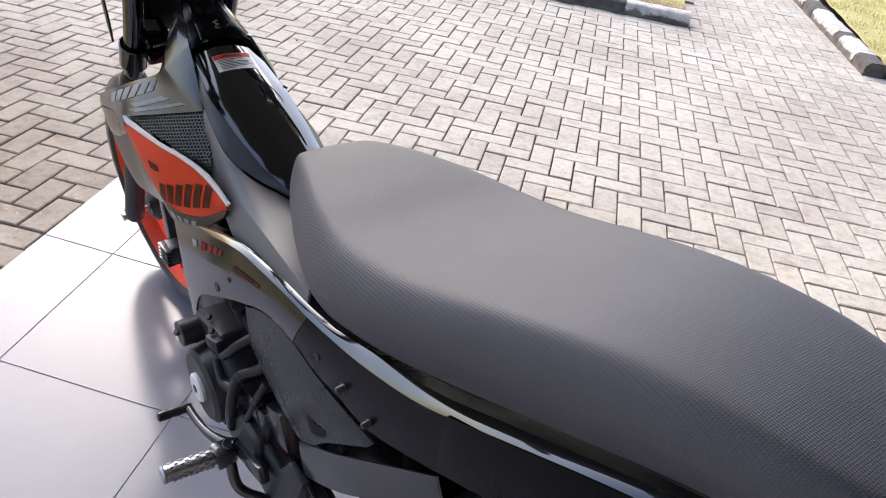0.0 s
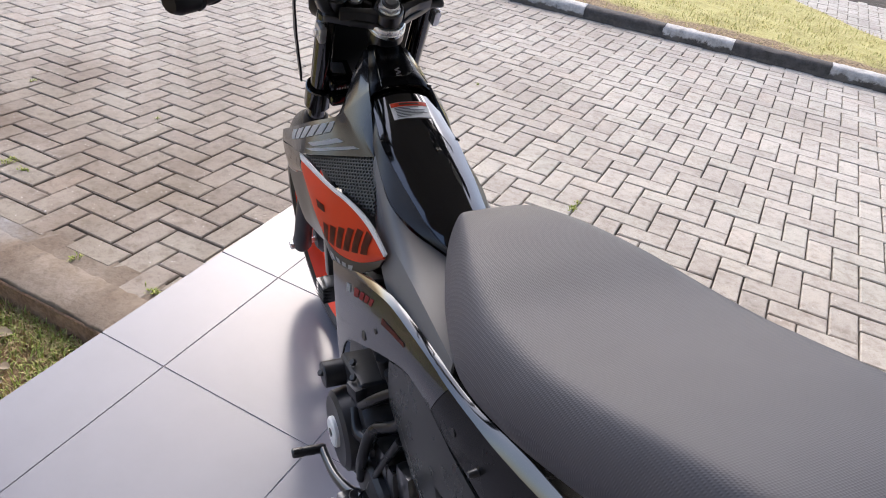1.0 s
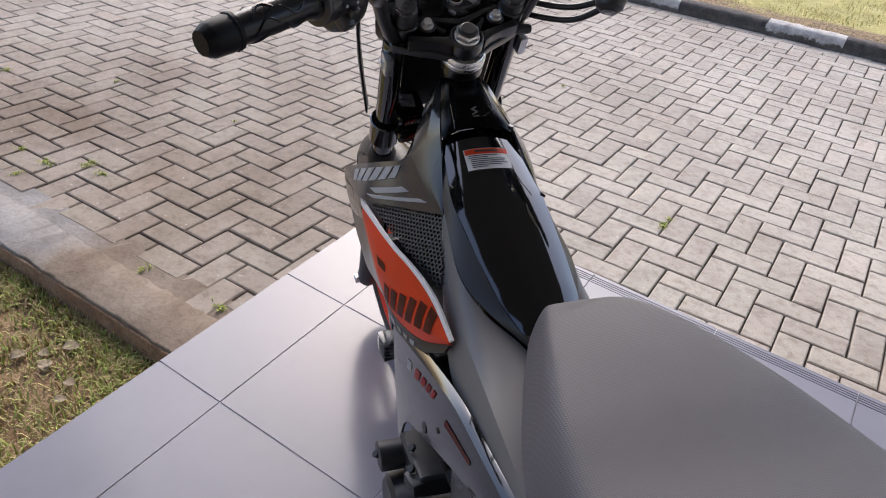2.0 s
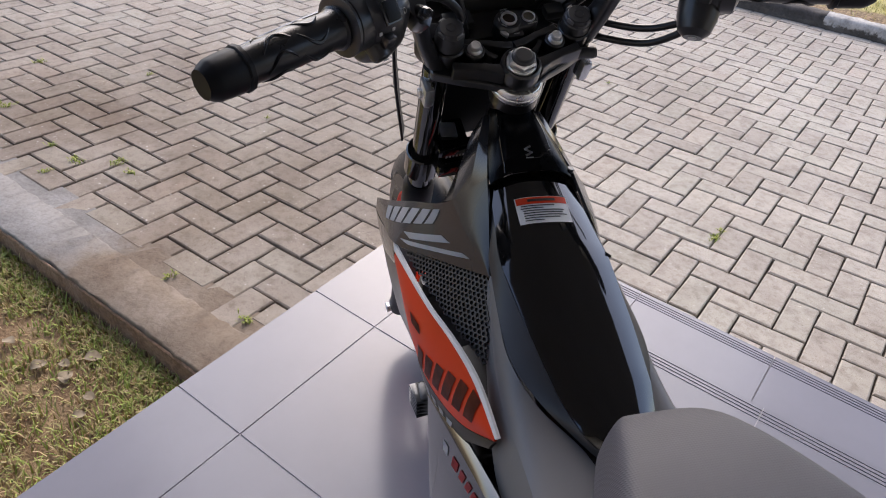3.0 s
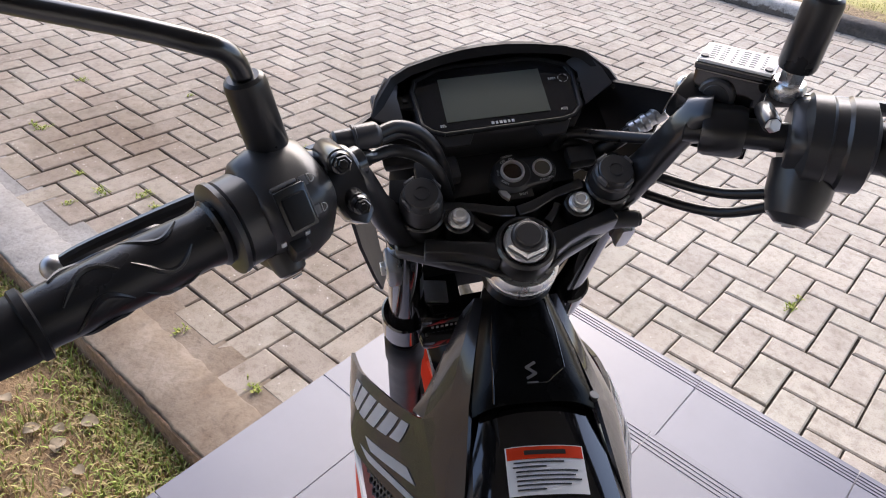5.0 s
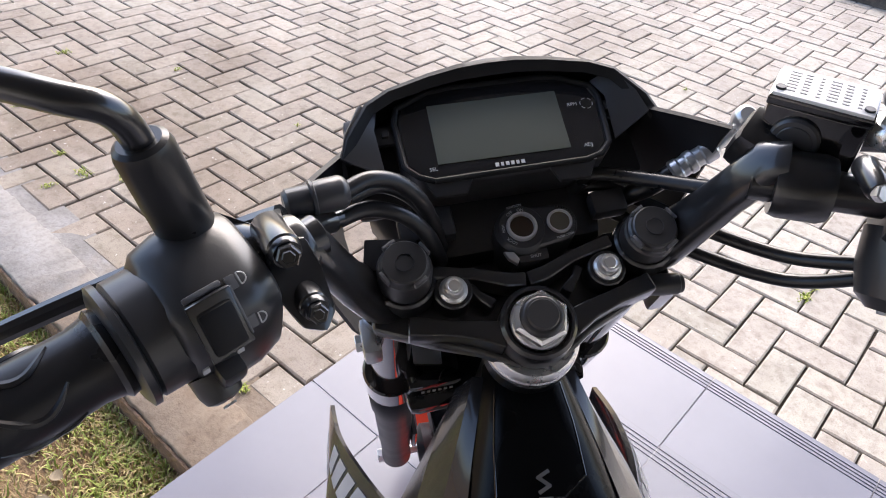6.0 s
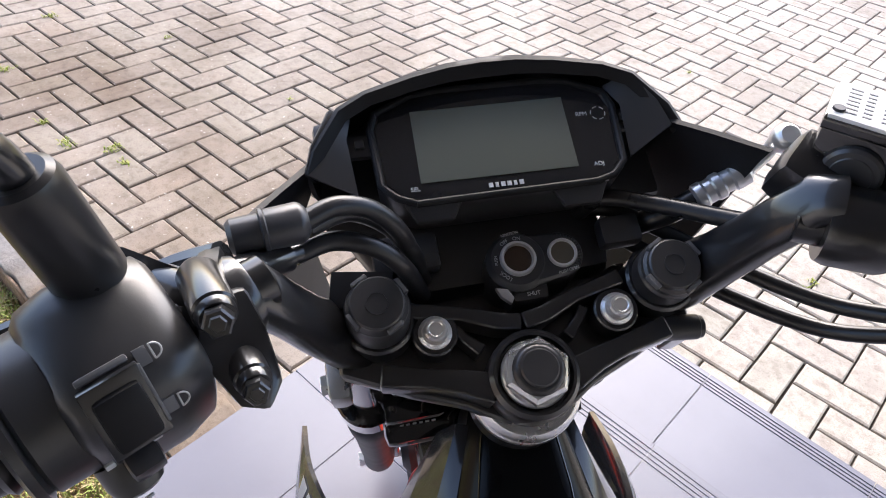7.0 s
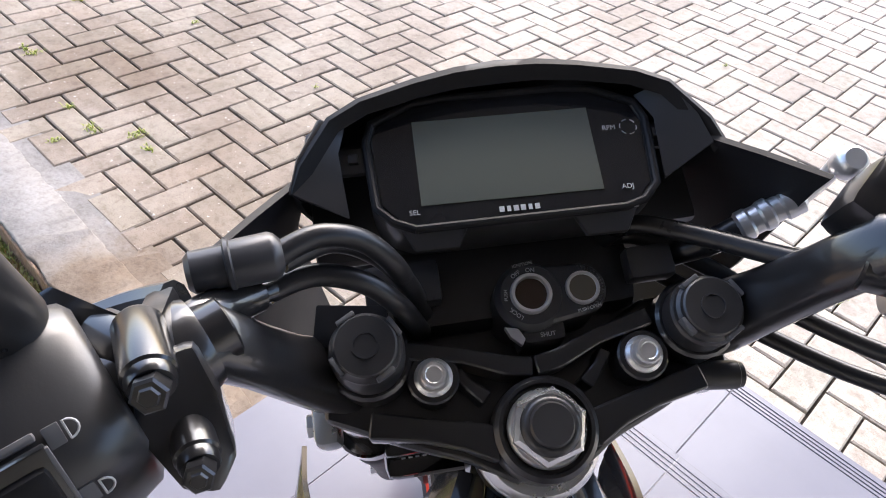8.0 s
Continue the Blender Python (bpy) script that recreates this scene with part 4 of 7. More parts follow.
add_lathe(b, (0.0500, 0.1290, 0.077), (0.0665, 0.1000, 0.054), [(0, 0.0065), (0.08, 0.0080), (0.40, 0.0080), (0.44, 0.0070), (0.80, 0.0062), (0.84, 0.0040), (1, 0.0046)], 20)
steered("wiring_boot", b, SATIN_BLACK, label="black wiring boot")
b = fresh()
add_plate(b, [(0.050, 0.062, 0.004), (0.066, 0.060, 0.008), (0.070, 0.090, 0.010), (0.052, 0.094, 0.006)], (0, 0, 0.004), 0.0012)
steered("cable_guide", b, DARK_METAL)


def lever(bm):
    pts = [(0.056, 0.128, 0.084), (0.057, 0.146, 0.077), (0.049, 0.186, 0.074), (0.037, 0.234, 0.072), (0.024, 0.284, 0.067), (0.0175, 0.302, 0.064)]
    add_tube(bm, pts, [0.008, 0.0075, 0.006, 0.0055, 0.005, 0.005], 10)
    return bm


def lever_ball(bm):
    bmesh.ops.create_uvsphere(bm, u_segments=20, v_segments=12, radius=0.0082, matrix=Matrix.Translation((0.0163, 0.3064, 0.063)))
    return bm


clutch = steered("clutch_lever", lever(fresh()), SATIN_BLACK, label="black clutch lever with a bright ball end")
steered("lever_ball", lever_ball(fresh()), ALU, parent=clutch, label="worn bright ball end")
brake = steered("brake_lever", mirrored(lever(fresh())), SATIN_BLACK, label="black brake lever with a bright ball end")
steered("lever_ball", mirrored(lever_ball(fresh())), ALU, parent=brake, label="worn bright ball end")


def mirror_stem(bm):
    add_tube(bm, [(0.0475, 0.166, 0.123), (0.0605, 0.1692, 0.158), (0.0645, 0.174, 0.175), (0.0665, 0.188, 0.184), (0.0795, 0.219, 0.187), (0.1025, 0.279, 0.191), (0.1195, 0.334, 0.203)], 0.0062, 14)
    return bm


def mirror_boot(bm):
    return add_lathe(bm, (0.0440, 0.1645, 0.1145), (0.0615, 0.1695, 0.159), [(0, 0.0115), (0.06, 0.0125), (0.9, 0.0122), (0.97, 0.0112), (1, 0.009)], 28)


def mirror_nut(bm):
    add_cyl(bm, (0.0405, 0.1636, 0.104), (0.0445, 0.1646, 0.1155), 0.0082, seg=6)
    return bm


def mirror_head(bm):
    c = Vector((0.118, 0.392, 0.224))
    rings = []
    for x, k in ((-0.012, 0.0), (-0.011, 0.9), (-0.006, 1.0), (0.008, 0.86), (0.018, 0.5), (0.022, 0.12)):
        rings.append([c + Vector((x, 0.062 * max(k, 0.02) * math.copysign(abs(math.cos(a)) ** 0.7, math.cos(a)), 0.038 * max(k, 0.02) * math.copysign(abs(math.sin(a)) ** 0.7, math.sin(a)))) for a in [2 * math.pi * i / 28 for i in range(28)]])
    return add_loft(bm, rings)


def mirror_glass(bm):
    c = Vector((0.1055, 0.392, 0.224))
    add_plate(bm, [c + Vector((0, 0.055 * math.copysign(abs(math.cos(a)) ** 0.7, math.cos(a)), 0.032 * math.copysign(abs(math.sin(a)) ** 0.7, math.sin(a)))) for a in [2 * math.pi * i / 28 for i in range(28)]], (-0.0016, 0, 0))
    return bm


def mirror_right(bm):
    """The right mirror stands a little farther out than the left."""
    mirrored(bm)
    bmesh.ops.translate(bm, verts=bm.verts, vec=(0, -0.010, 0.002))
    return bm


MIRROR = mat("mirror_silver", (0.8, 0.8, 0.8), 0.02, 1.0)
for flip in (False, True):
    f = mirror_right if flip else (lambda x: x)
    st = steered("mirror_stem", f(mirror_stem(fresh())), SATIN_BLACK, label="black bent mirror stem")
    steered("rubber_boot", f(mirror_boot(fresh())), RUBBER, parent=st, label="ribbed black rubber sleeve")
    steered("stem_nut", f(mirror_nut(fresh())), CHROME, parent=st, label="bright lock nut")
    hd = steered("mirror_head", f(mirror_head(fresh())), MATTE_BLACK)
    steered("mirror_glass", f(mirror_glass(fresh())), MIRROR, parent=hd)
    b = fresh()
    add_lathe(b, (0.0375, 0.1628, 0.095), (0.0410, 0.1637, 0.105), [(0, 0.011), (0.4, 0.0120), (0.7, 0.0120), (1, 0.0100)], 24)
    steered("mirror_mount", f(b), CHROME, parent=st, label="bright mirror boss")

# -- right side: brake reservoir, hose, throttle housing --
long_way, rear_way = Vector((-0.58, -0.815, 0)).normalized(), Vector((-0.815, 0.58, 0)).normalized()
RM = Matrix.Translation((0.0375, -0.1405, 1.0135)) @ Matrix((long_way, rear_way, Vector((0, 0, 1)))).transposed().to_4x4()
b = fresh()
add_box(b, (0.0475, 0.030, 0.062), (0, 0, -0.035), 0.003, taper=(1.04, 1.08))
add_box(b, (0.0505, 0.0325, 0.005), (0, 0, -0.0035), 0.0012)
res = part("brake_reservoir", b, GLOSS_BLACK, bike, "square black brake fluid reservoir", xf=RM)
b = fresh()
add_box(b, (0.048, 0.0302, 0.002), (0, 0, 0.0), 0.0006)
lid = part("reservoir_lid", b, WHITE_FILM, res, "pale metal lid with printed warning lines", xf=RM)
for k in range(7):
    for j in range(6):
        b = fresh()
        add_box(b, (0.0052 - 0.0016 * ((k * 3 + j) % 3), 0.0011, 0.0003), (-0.0165 + 0.0066 * j, -0.0105 + 0.0034 * k, 0.0011))
        part("printed_line", b, MATTE_GREY, lid, xf=RM)
for x in (-0.021, 0.021):
    b = fresh()
    add_cyl(b, (x, 0.0095, 0.0008), (x, 0.0095, 0.0022), 0.0026, seg=16)
    part("lid_screw", b, DARK_METAL, lid, xf=RM)
b = fresh()
add_lathe(b, (-0.006, 0.0140, -0.021), (-0.006, 0.0205, -0.021), [(0, 0.0125), (0.7, 0.0125), (0.9, 0.0112), (0.92, 0.0088), (1, 0.0084)], 32)
part("sight_glass", b, MATTE_BLACK, res, "round black sight glass", xf=RM)
b = fresh()
m = BAR_M[-1](0.135)
add_lathe(b, bar(-0.122), bar(-0.146), [(0, 0.0165), (0.15, 0.018), (0.85, 0.018), (1, 0.0165)], 28)
add_box(b, (0.05, 0.028, 0.026), (0.050, -0.132, 0.074), 0.006, (0, 0, 40))
steered("master_cylinder", b, SATIN_BLACK, parent=res)
CB = Vector((0.003, -0.139, 0.118))
b = fresh()
add_lathe(b, CB + Vector((0.020, -0.007, -0.010)), CB, [(0, 0.0048), (0.1, 0.0060), (0.9, 0.0060), (1, 0.0052)], 24)
barrel = steered("clamp_barrel", b, SATIN_BLACK, parent=res)
b = fresh()
add_cyl(b, CB - OUT * 0.002, CB + OUT * 0.003, 0.0046, seg=6, chamfer=0.15)
steered("clamp_bolt", b, CHROME, parent=res, label="small bright clamp bolt")
b = fresh()
add_tube(b, [(0.0926, -0.1392, 0.049), (0.0935, -0.1405, 0.041), (0.0900, -0.1370, 0.032), (0.0850, -0.1280, 0.0265)], 0.0040, 14)
add_lathe(b, (0.0855, -0.1290, 0.0270), (0.0785, -0.1020, 0.0135), [(0, 0.0045), (0.06, 0.0072), (0.30, 0.0072), (0.34, 0.0060), (0.46, 0.0060), (0.5, 0.0074), (0.62, 0.0074), (0.66, 0.0066), (0.78, 0.0066), (0.82, 0.0074), (0.95, 0.0074), (1, 0.0058)], 24)
fitting = steered("hose_fitting", b, SILVER, label="bright crimped brake hose fitting")
b = fresh()
add_lathe(b, (0.0905, -0.1395, 0.043), (0.0890, -0.1390, 0.054), [(0, 0.0060), (0.2, 0.0070), (0.75, 0.0070), (0.9, 0.0060), (1, 0.0046)], 24)
steered("banjo_bolt", b, SILVER, parent=fitting, label="bright banjo bolt at the brake hose")
b = fresh()
add_tube(b, [(0.0792, -0.1045, 0.0145), (0.0760, -0.090, 0.006), (0.078, -0.075, -0.012), (0.085, -0.055, -0.07), (0.075, -0.07, -0.2), (0.06, -0.09, -0.45)], 0.0062, 12)
steered("brake_hose", b, RUBBER, label="black rubber brake hose")
b = housing(fresh(), 1, 0.168, 0.208, 0.026, 0.034)
for v in b.verts:
    v.co.x -= 0.006
    v.co.z -= 0.010
sw_r = steered("throttle_housing", mirrored(b), MATTE_BLACK, label="matte black throttle and starter housing", sharp=40)
b = fresh()
add_lathe(b, bar(-0.174), bar(-0.213), [(0, 0.024), (0.1, 0.031), (0.35, 0.031), (0.4, 0.029), (0.55, 0.029), (0.6, 0.031), (0.9, 0.031), (1, 0.022)], 36)
steered("throttle_drum", b, MATTE_BLACK, parent=sw_r)
b = fresh()
m = BAR_M[-1](0.188)
add_lathe(b, m @ Vector((0.010, -0.014, -0.006)), m @ Vector((0.046, -0.034, -0.010)), [(0, 0.022), (0.5, 0.021), (0.85, 0.017), (1, 0.010)], 28)
steered("starter_pod", b, MATTE_BLACK, parent=sw_r)
b = fresh()
add_cyl(b, m @ Vector((0.0455, -0.0335, -0.010)), m @ Vector((0.0475, -0.0346, -0.010)), 0.0045, seg=20)
steered("starter_button", b, GREY_FILM, parent=sw_r)


# -- cables --
def cable(name, pts, r=0.0042, material=RUBBER, label="", parent=None):
    return steered(name, add_tube(fresh(), pts, r, 18), material, parent, label)


cable("clutch_cable", [(0.0740, 0.097, 0.068), (0.0815, 0.082, 0.063), (0.0815, 0.066, 0.052), (0.0745, 0.054, 0.034), (0.068, 0.047, 0.0)], 0.0046, label="black clutch cable")
b = add_lathe(fresh(), (0.0700, 0.1275, 0.072), (0.0745, 0.0945, 0.068), [(0, 0.0060), (0.06, 0.0078), (0.40, 0.0078), (0.42, 0.0096), (0.46, 0.0096), (0.48, 0.0088), (0.88, 0.0090), (0.94, 0.0080), (1, 0.0055)], 20)
steered("cable_adjuster", b, COVER_GREY, label="grey-black clutch cable adjuster boot")
cable("switch_harness", [(0.0650, 0.103, 0.055), (0.0710, 0.086, 0.050), (0.0680, 0.068, 0.042), (0.0610, 0.055, 0.026), (0.058, 0.046, -0.01)], 0.0046, label="black wiring sleeve")
cable("wiring_sleeve", [(0.0735, 0.096, 0.062), (0.0820, 0.078, 0.054), (0.0790, 0.062, 0.042), (0.0710, 0.050, 0.022), (0.066, 0.044, -0.01)], 0.0044, label="black wiring sleeve")
cable("throttle_cable", [(-0.012, -0.176, 0.050), (0.010, -0.150, 0.020), (0.040, -0.120, 0.002), (0.070, -0.090, -0.006), (0.088, -0.060, -0.004), (0.092, -0.040, -0.02)], 0.0042, label="black throttle cable")
cable("throttle_cable", [(-0.018, -0.180, 0.046), (0.000, -0.150, 0.008), (0.034, -0.112, -0.012), (0.066, -0.080, -0.018), (0.088, -0.05, -0.02), (0.09, -0.03, -0.04)], 0.0042, label="black throttle cable")
cable("switch_harness", [(0.03, -0.140, 0.070), (0.052, -0.112, 0.040), (0.078, -0.080, 0.016), (0.090, -0.056, 0.006), (0.09, -0.045, -0.02)], 0.0046, label="black wiring sleeve")
b = fresh()
add_cyl(b, (0.022, -0.060, -0.016), (0.0178, -0.096, -0.016), 0.0068)
add_cyl(b, (0.0178, -0.0955, -0.016), (0.0175, -0.0985, -0.016), 0.0060)
steered("frame_stub", b, MATTE_BLACK)

b = fresh()
add_box(b, (0.055, 0.120, 0.05), (0.085, 0.0, -0.035), 0.010, seg=2)
add_box(b, (0.020, 0.034, 0.012), (0.076, 0.052, 0.002), 0.003)
add_box(b, (0.016, 0.022, 0.012), (0.072, -0.062, 0.0), 0.003)
steered("wiring_cover", b, MATTE_BLACK, label="black wiring cover below the instrument")

# -- ignition --
b = fresh()
n = 40
ol = []
for i in range(n):
    a = 2 * math.pi * i / n
    c = Vector((0.0628, -0.0036)) if math.sin(a) > 0 else Vector((0.0632, -0.0265))
    r = 0.0148 if math.sin(a) > 0 else 0.0122
    ol.append((c.x + r * math.cos(a), c.y + r * math.sin(a), -0.03))
add_plate(b, ol, (0, 0, 0.037), 0.0036, 3)
add_lathe(b, (0.0628, -0.0036, -0.03), (0.0628, -0.0036, 0.0082), [(0, 0.0162), (0.90, 0.0160), (1, 0.0135)], 40)
add_box(b, (0.014, 0.020, 0.030), (0.0490, -0.0075, -0.012), 0.004)
ign = steered("ignition_switch", b, MATTE_BLACK, label="black ignition lock with bright key ring")
b = fresh()
add_lathe(b, (0.0630, -0.0036, 0.006), (0.0630, -0.0036, 0.0112), [(0, 0.0094), (0.7, 0.0094), (1, 0.0088), (1, 0.0076), (0.4, 0.0070)], 36)
steered("key_ring", b, ZINC, parent=ign, label="bright ring round the keyhole")
b = fresh()
add_lathe(b, (0.0630, -0.0036, 0.0086), (0.0630, -0.0036, 0.0015), [(0, 0.0072), (0.3, 0.0066), (1, 0.0050), (1, 0.0)], 28)
steered("keyhole", b, AMBER, parent=ign, label="dark brown keyhole barrel")
b = fresh()
add_box(b, (0.0016, 0.0075, 0.002), (0.0615, -0.0036, 0.0024), 0.0003, (0, 0, 55))
steered("key_slot", b, PRINT_BLACK, parent=ign)
b = fresh()
add_lathe(b, (0.0629, -0.0273, 0.005), (0.0629, -0.0273, 0.0092), [(0, 0.0078), (0.7, 0.0078), (1, 0.0074), (1, 0.0066), (0.7, 0.0064)], 36)
steered("shutter_ring", b, ZINC, parent=ign)
b = fresh()
add_cyl(b, (0.0629, -0.0273, 0.005), (0.0629, -0.0273, 0.0080), 0.0065)
steered("shutter_button", b, BRONZE, parent=ign, label="round bronze shutter button")
b = fresh()
add_plate(b, [(0.0505, 0.0105, 0.002), (0.0455, 0.0085, 0.002), (0.0410, 0.0040, 0.002), (0.0440, 0.0020, 0.002), (0.0490, 0.0045, 0.002)], (0, 0, 0.0045), 0.0008)
steered("shutter_tab", b, SILVER, parent=ign, label="bright shutter tab")


def flat(f, l, n, turn=0):
    """Writing on top of the yoke, read from the rider's seat."""
    return STEER @ pose(f, l, n, 0, 0, -90 + turn)


for words, r, a, size in (("ON", 0.0112, 82, 0.0027), ("OFF", 0.0112, 118, 0.0027), ("LOCK", 0.0112, 225, 0.0026), ("PUSH", 0.0112, 175, 0.0022), ("IGNITION", 0.0142, 96, 0.0021)):
    ar = radians(a - 90)
    lettering("ignition_word", words, size, flat(0.0628 + r * math.cos(ar), -0.0036 + r * math.sin(ar), 0.0087, math.degrees(ar)), PRINT_WHITE, ign)
lettering("ignition_word", "PUSH OPEN", 0.0021, flat(0.0533, -0.0285, 0.0076, 8), PRINT_WHITE, ign)
lettering("ignition_word", "SHUT", 0.0028, flat(0.0450, -0.0085, 0.0042), PRINT_WHITE, ign)

# -- instrument --
MET = pose(0.1238, -0.0041, 0.0230, 0, 2.9, -1.9) @ Matrix.Scale(0.925, 4)


def meter_outline(k, z):
    pts = [(-0.0345, 0.050), (-0.030, 0.060), (-0.022, 0.0675), (0.014, 0.0700), (0.024, 0.0665), (0.034, 0.046), (0.036, 0.030), (0.036, -0.030), (0.034, -0.046), (0.024, -0.0665), (0.014, -0.0700), (-0.022, -0.0675), (-0.030, -0.060), (-0.033, -0.050)]
    return [(x * k * 1.03, y * k * 1.03, z) for x, y in pts]


b = fresh()
add_loft(b, [meter_outline(0.80, -0.045), meter_outline(0.97, -0.03), meter_outline(1.0, -0.006), meter_outline(0.985, 0.0), meter_outline(0.95, 0.0015), meter_outline(0.94, 0.0005)])
b.transform(MET)
meter = steered("speedometer", b, MATTE_BLACK, label="black digital instrument with a blank grey-green display", sharp=40)
b = fresh()
add_plate(b, meter_outline(0.93, 0.0002), (0, 0, 0.0012), 0.0004)
b.transform(MET)
steered("meter_lens", b, LENS_BLACK, parent=meter, label="dark glossy meter lens")
b = fresh()
add_box(b, (0.046, 0.088, 0.0006), (0.000, 0.0025, 0.0017), 0.0001)
b.transform(MET)
steered("display", b, LCD_GLASS, parent=meter, label="blank grey-green liquid crystal display")
b = fresh()
rim = meter_outline(0.972, 0.0012)
add_tube(b, rim + rim[:1], 0.0021, 10, smooth=False)
b.transform(MET)
steered("meter_bezel", b, DULL_BLACK, parent=meter, label="satin black bezel round the lens")
for y in (0.041, -0.040):
    b = fresh()
    add_plate(b, [(-0.033, y - 0.016, -0.003), (-0.044, y - 0.010, -0.006), (-0.044, y + 0.010, -0.006), (-0.033, y + 0.016, -0.003)], (0, 0, 0.004), 0.0015)
    b.transform(MET)
    steered("meter_button", b, MATTE_BLACK, parent=meter)
b = fresh()
add_tube(b, [(-0.0335, 0.056, 0.0014), (-0.0335, 0.030, 0.0014), (-0.0335, 0.024, 0.0014)], 0.0005, 6)
add_tube(b, [(-0.0335, 0.024, 0.0014), (-0.0335, -0.056, 0.0014)], 0.0005, 6)
b.transform(MET)
steered("meter_line", b, GREY_FILM, parent=meter)


def on_meter(x, y, z=0.0022, turn=0):
    return STEER @ MET @ pose(x, y, z, 0, 0, -90 + turn)


lettering("meter_word", "SEL", 0.0036, on_meter(-0.0265, 0.050), PRINT_WHITE, meter)
lettering("meter_word", "ADJ", 0.0036, on_meter(-0.023, -0.053), PRINT_WHITE, meter)
lettering("meter_word", "RPM", 0.0036, on_meter(0.010, -0.0505), PRINT_WHITE, meter)
b = fresh()
for i in range(6):
    a0 = 2 * math.pi * i / 6
    add_tube(b, [(0.010 + 0.0042 * math.cos(a0 + 0.16 * k), -0.0605 + 0.0042 * math.sin(a0 + 0.16 * k), 0.0016) for k in range(5)], 0.00025, 5, 2)
b.transform(MET)
steered("rpm_lamp", b, PRINT_WHITE, parent=meter)
b = fresh()
for k in range(6):
    add_box(b, (0.0028, 0.0024 - 0.0006 * (k % 3 == 1), 0.0003), (-0.0285, 0.0090 - 0.0034 * k, 0.0016))
b.transform(MET)
steered("maker_mark", b, GREY_FILM, parent=meter, label="small pale maker's mark")


for y in (0.0765, -0.0745):
    b = fresh()
    add_box(b, (0.014, 0.014, 0.004), (0.006, y, -0.003), 0.001)
    add_box(b, (0.005, 0.005, 0.003), (0.006, y, 0.000), 0.0008)
    b.transform(MET)
    steered("meter_clip", b, MATTE_BLACK, parent=meter, label="small black clip beside the meter")
# -- headlamp fairing --
def visor(bm):
    rows = []
    half = [(0.117, 0.0985, 0.031), (0.128, 0.0935, 0.034), (0.148, 0.0785, 0.036), (0.156, 0.064, 0.036), (0.163, 0.038, 0.036), (0.1665, 0.019, 0.036), (0.1678, 0.0, 0.036)]
    full = half + [(f, -l, n) for f, l, n in half[-2::-1]]
    line = []
    for a, c in zip(full, full[1:]):
        line += [Vector(a).lerp(Vector(c), k / 4) for k in range(4)]
    line.append(Vector(full[-1]))
    for df, shrink, dn in ((-0.010, 0.945, -0.006), (-0.004, 0.985, -0.001), (0.0, 1.0, -0.002), (0.004, 1.0, -0.010), (0.014, 0.99, -0.040), (0.022, 0.92, -0.075)):
        rows.append([(p.x + df * (0.4 + 0.6 * (1 - abs(p.y) / 0.105)), p.y * shrink - 0.003, p.z + dn) for p in line])
    return add_shell(bm, rows, 0.003)


fairing = steered("headlamp_fairing", visor(fresh()), DULL_BLACK, label="black headlamp fairing round the instrument", sharp=50)


def wing(bm):
    rows = [[(0.124, 0.093, 0.026), (0.104, 0.110, 0.040), (0.083, 0.128, 0.053)],
            [(0.130, 0.092, 0.006), (0.106, 0.108, 0.020), (0.082, 0.126, 0.044)],
            [(0.135, 0.104, -0.05), (0.105, 0.117, -0.045), (0.076, 0.124, -0.035)],
            [(0.130, 0.104, -0.11), (0.100, 0.114, -0.11), (0.074, 0.1185, -0.10)],
            [(0.115, 0.098, -0.19), (0.094, 0.105, -0.19), (0.076, 0.1085, -0.175)],
            [(0.110, 0.092, -0.235), (0.095, 0.098, -0.235), (0.083, 0.1015, -0.225)]]
    return add_shell(bm, rows, 0.003)


both("fairing_side", wing, DULL_BLACK, steer=True, parent=fairing)


def inner_cheek(bm):
    rows = [[(0.150, 0.070, 0.018), (0.134, 0.0735, 0.024), (0.104, 0.0715, 0.022)], [(0.148, 0.080, 0.032), (0.130, 0.091, 0.031), (0.116, 0.0955, 0.028)]]
    return add_shell(bm, rows, 0.002)


both("fairing_cheek", inner_cheek, MATTE_BLACK, steer=True, parent=fairing)
b = fresh()
add_box(b, (0.072, 0.186, 0.010), (0.130, -0.003, -0.012), 0.004)
steered("fairing_floor", b, MATTE_BLACK, parent=fairing)
b = fresh()
rings = []
for f, hw, n0, n1 in ((0.095, 0.066, -0.12, -0.03), (0.125, 0.082, -0.13, -0.02), (0.150, 0.076, -0.12, -0.018), (0.170, 0.05, -0.10, -0.02), (0.180, 0.02, -0.08, -0.03)):
    rings.append([(f, hw * math.copysign(abs(math.cos(a)) ** 0.6, math.cos(a)), (n0 + n1) / 2 + (n1 - n0) / 2 * math.copysign(abs(math.sin(a)) ** 0.6, math.sin(a))) for a in [2 * math.pi * i / 24 for i in range(24)]])
add_loft(b, rings)
steered("headlamp_shell", b, MATTE_BLACK, parent=fairing)
b = fresh()
add_lathe(b, (0.165, 0, -0.06), (0.190, 0, -0.066), [(0, 0.05), (0.5, 0.045), (0.9, 0.03), (1, 0.01)], 30)
steered("headlamp_lens", b, GLOSS_BLACK, parent=fairing, label="clear headlamp lens")
b = fresh()
add_box(b, (0.055, 0.125, 0.02), (0.058, 0.0, -0.038), 0.006)
steered("wiring_tray", b, MATTE_BLACK, label="deep black tray under the ignition lock")

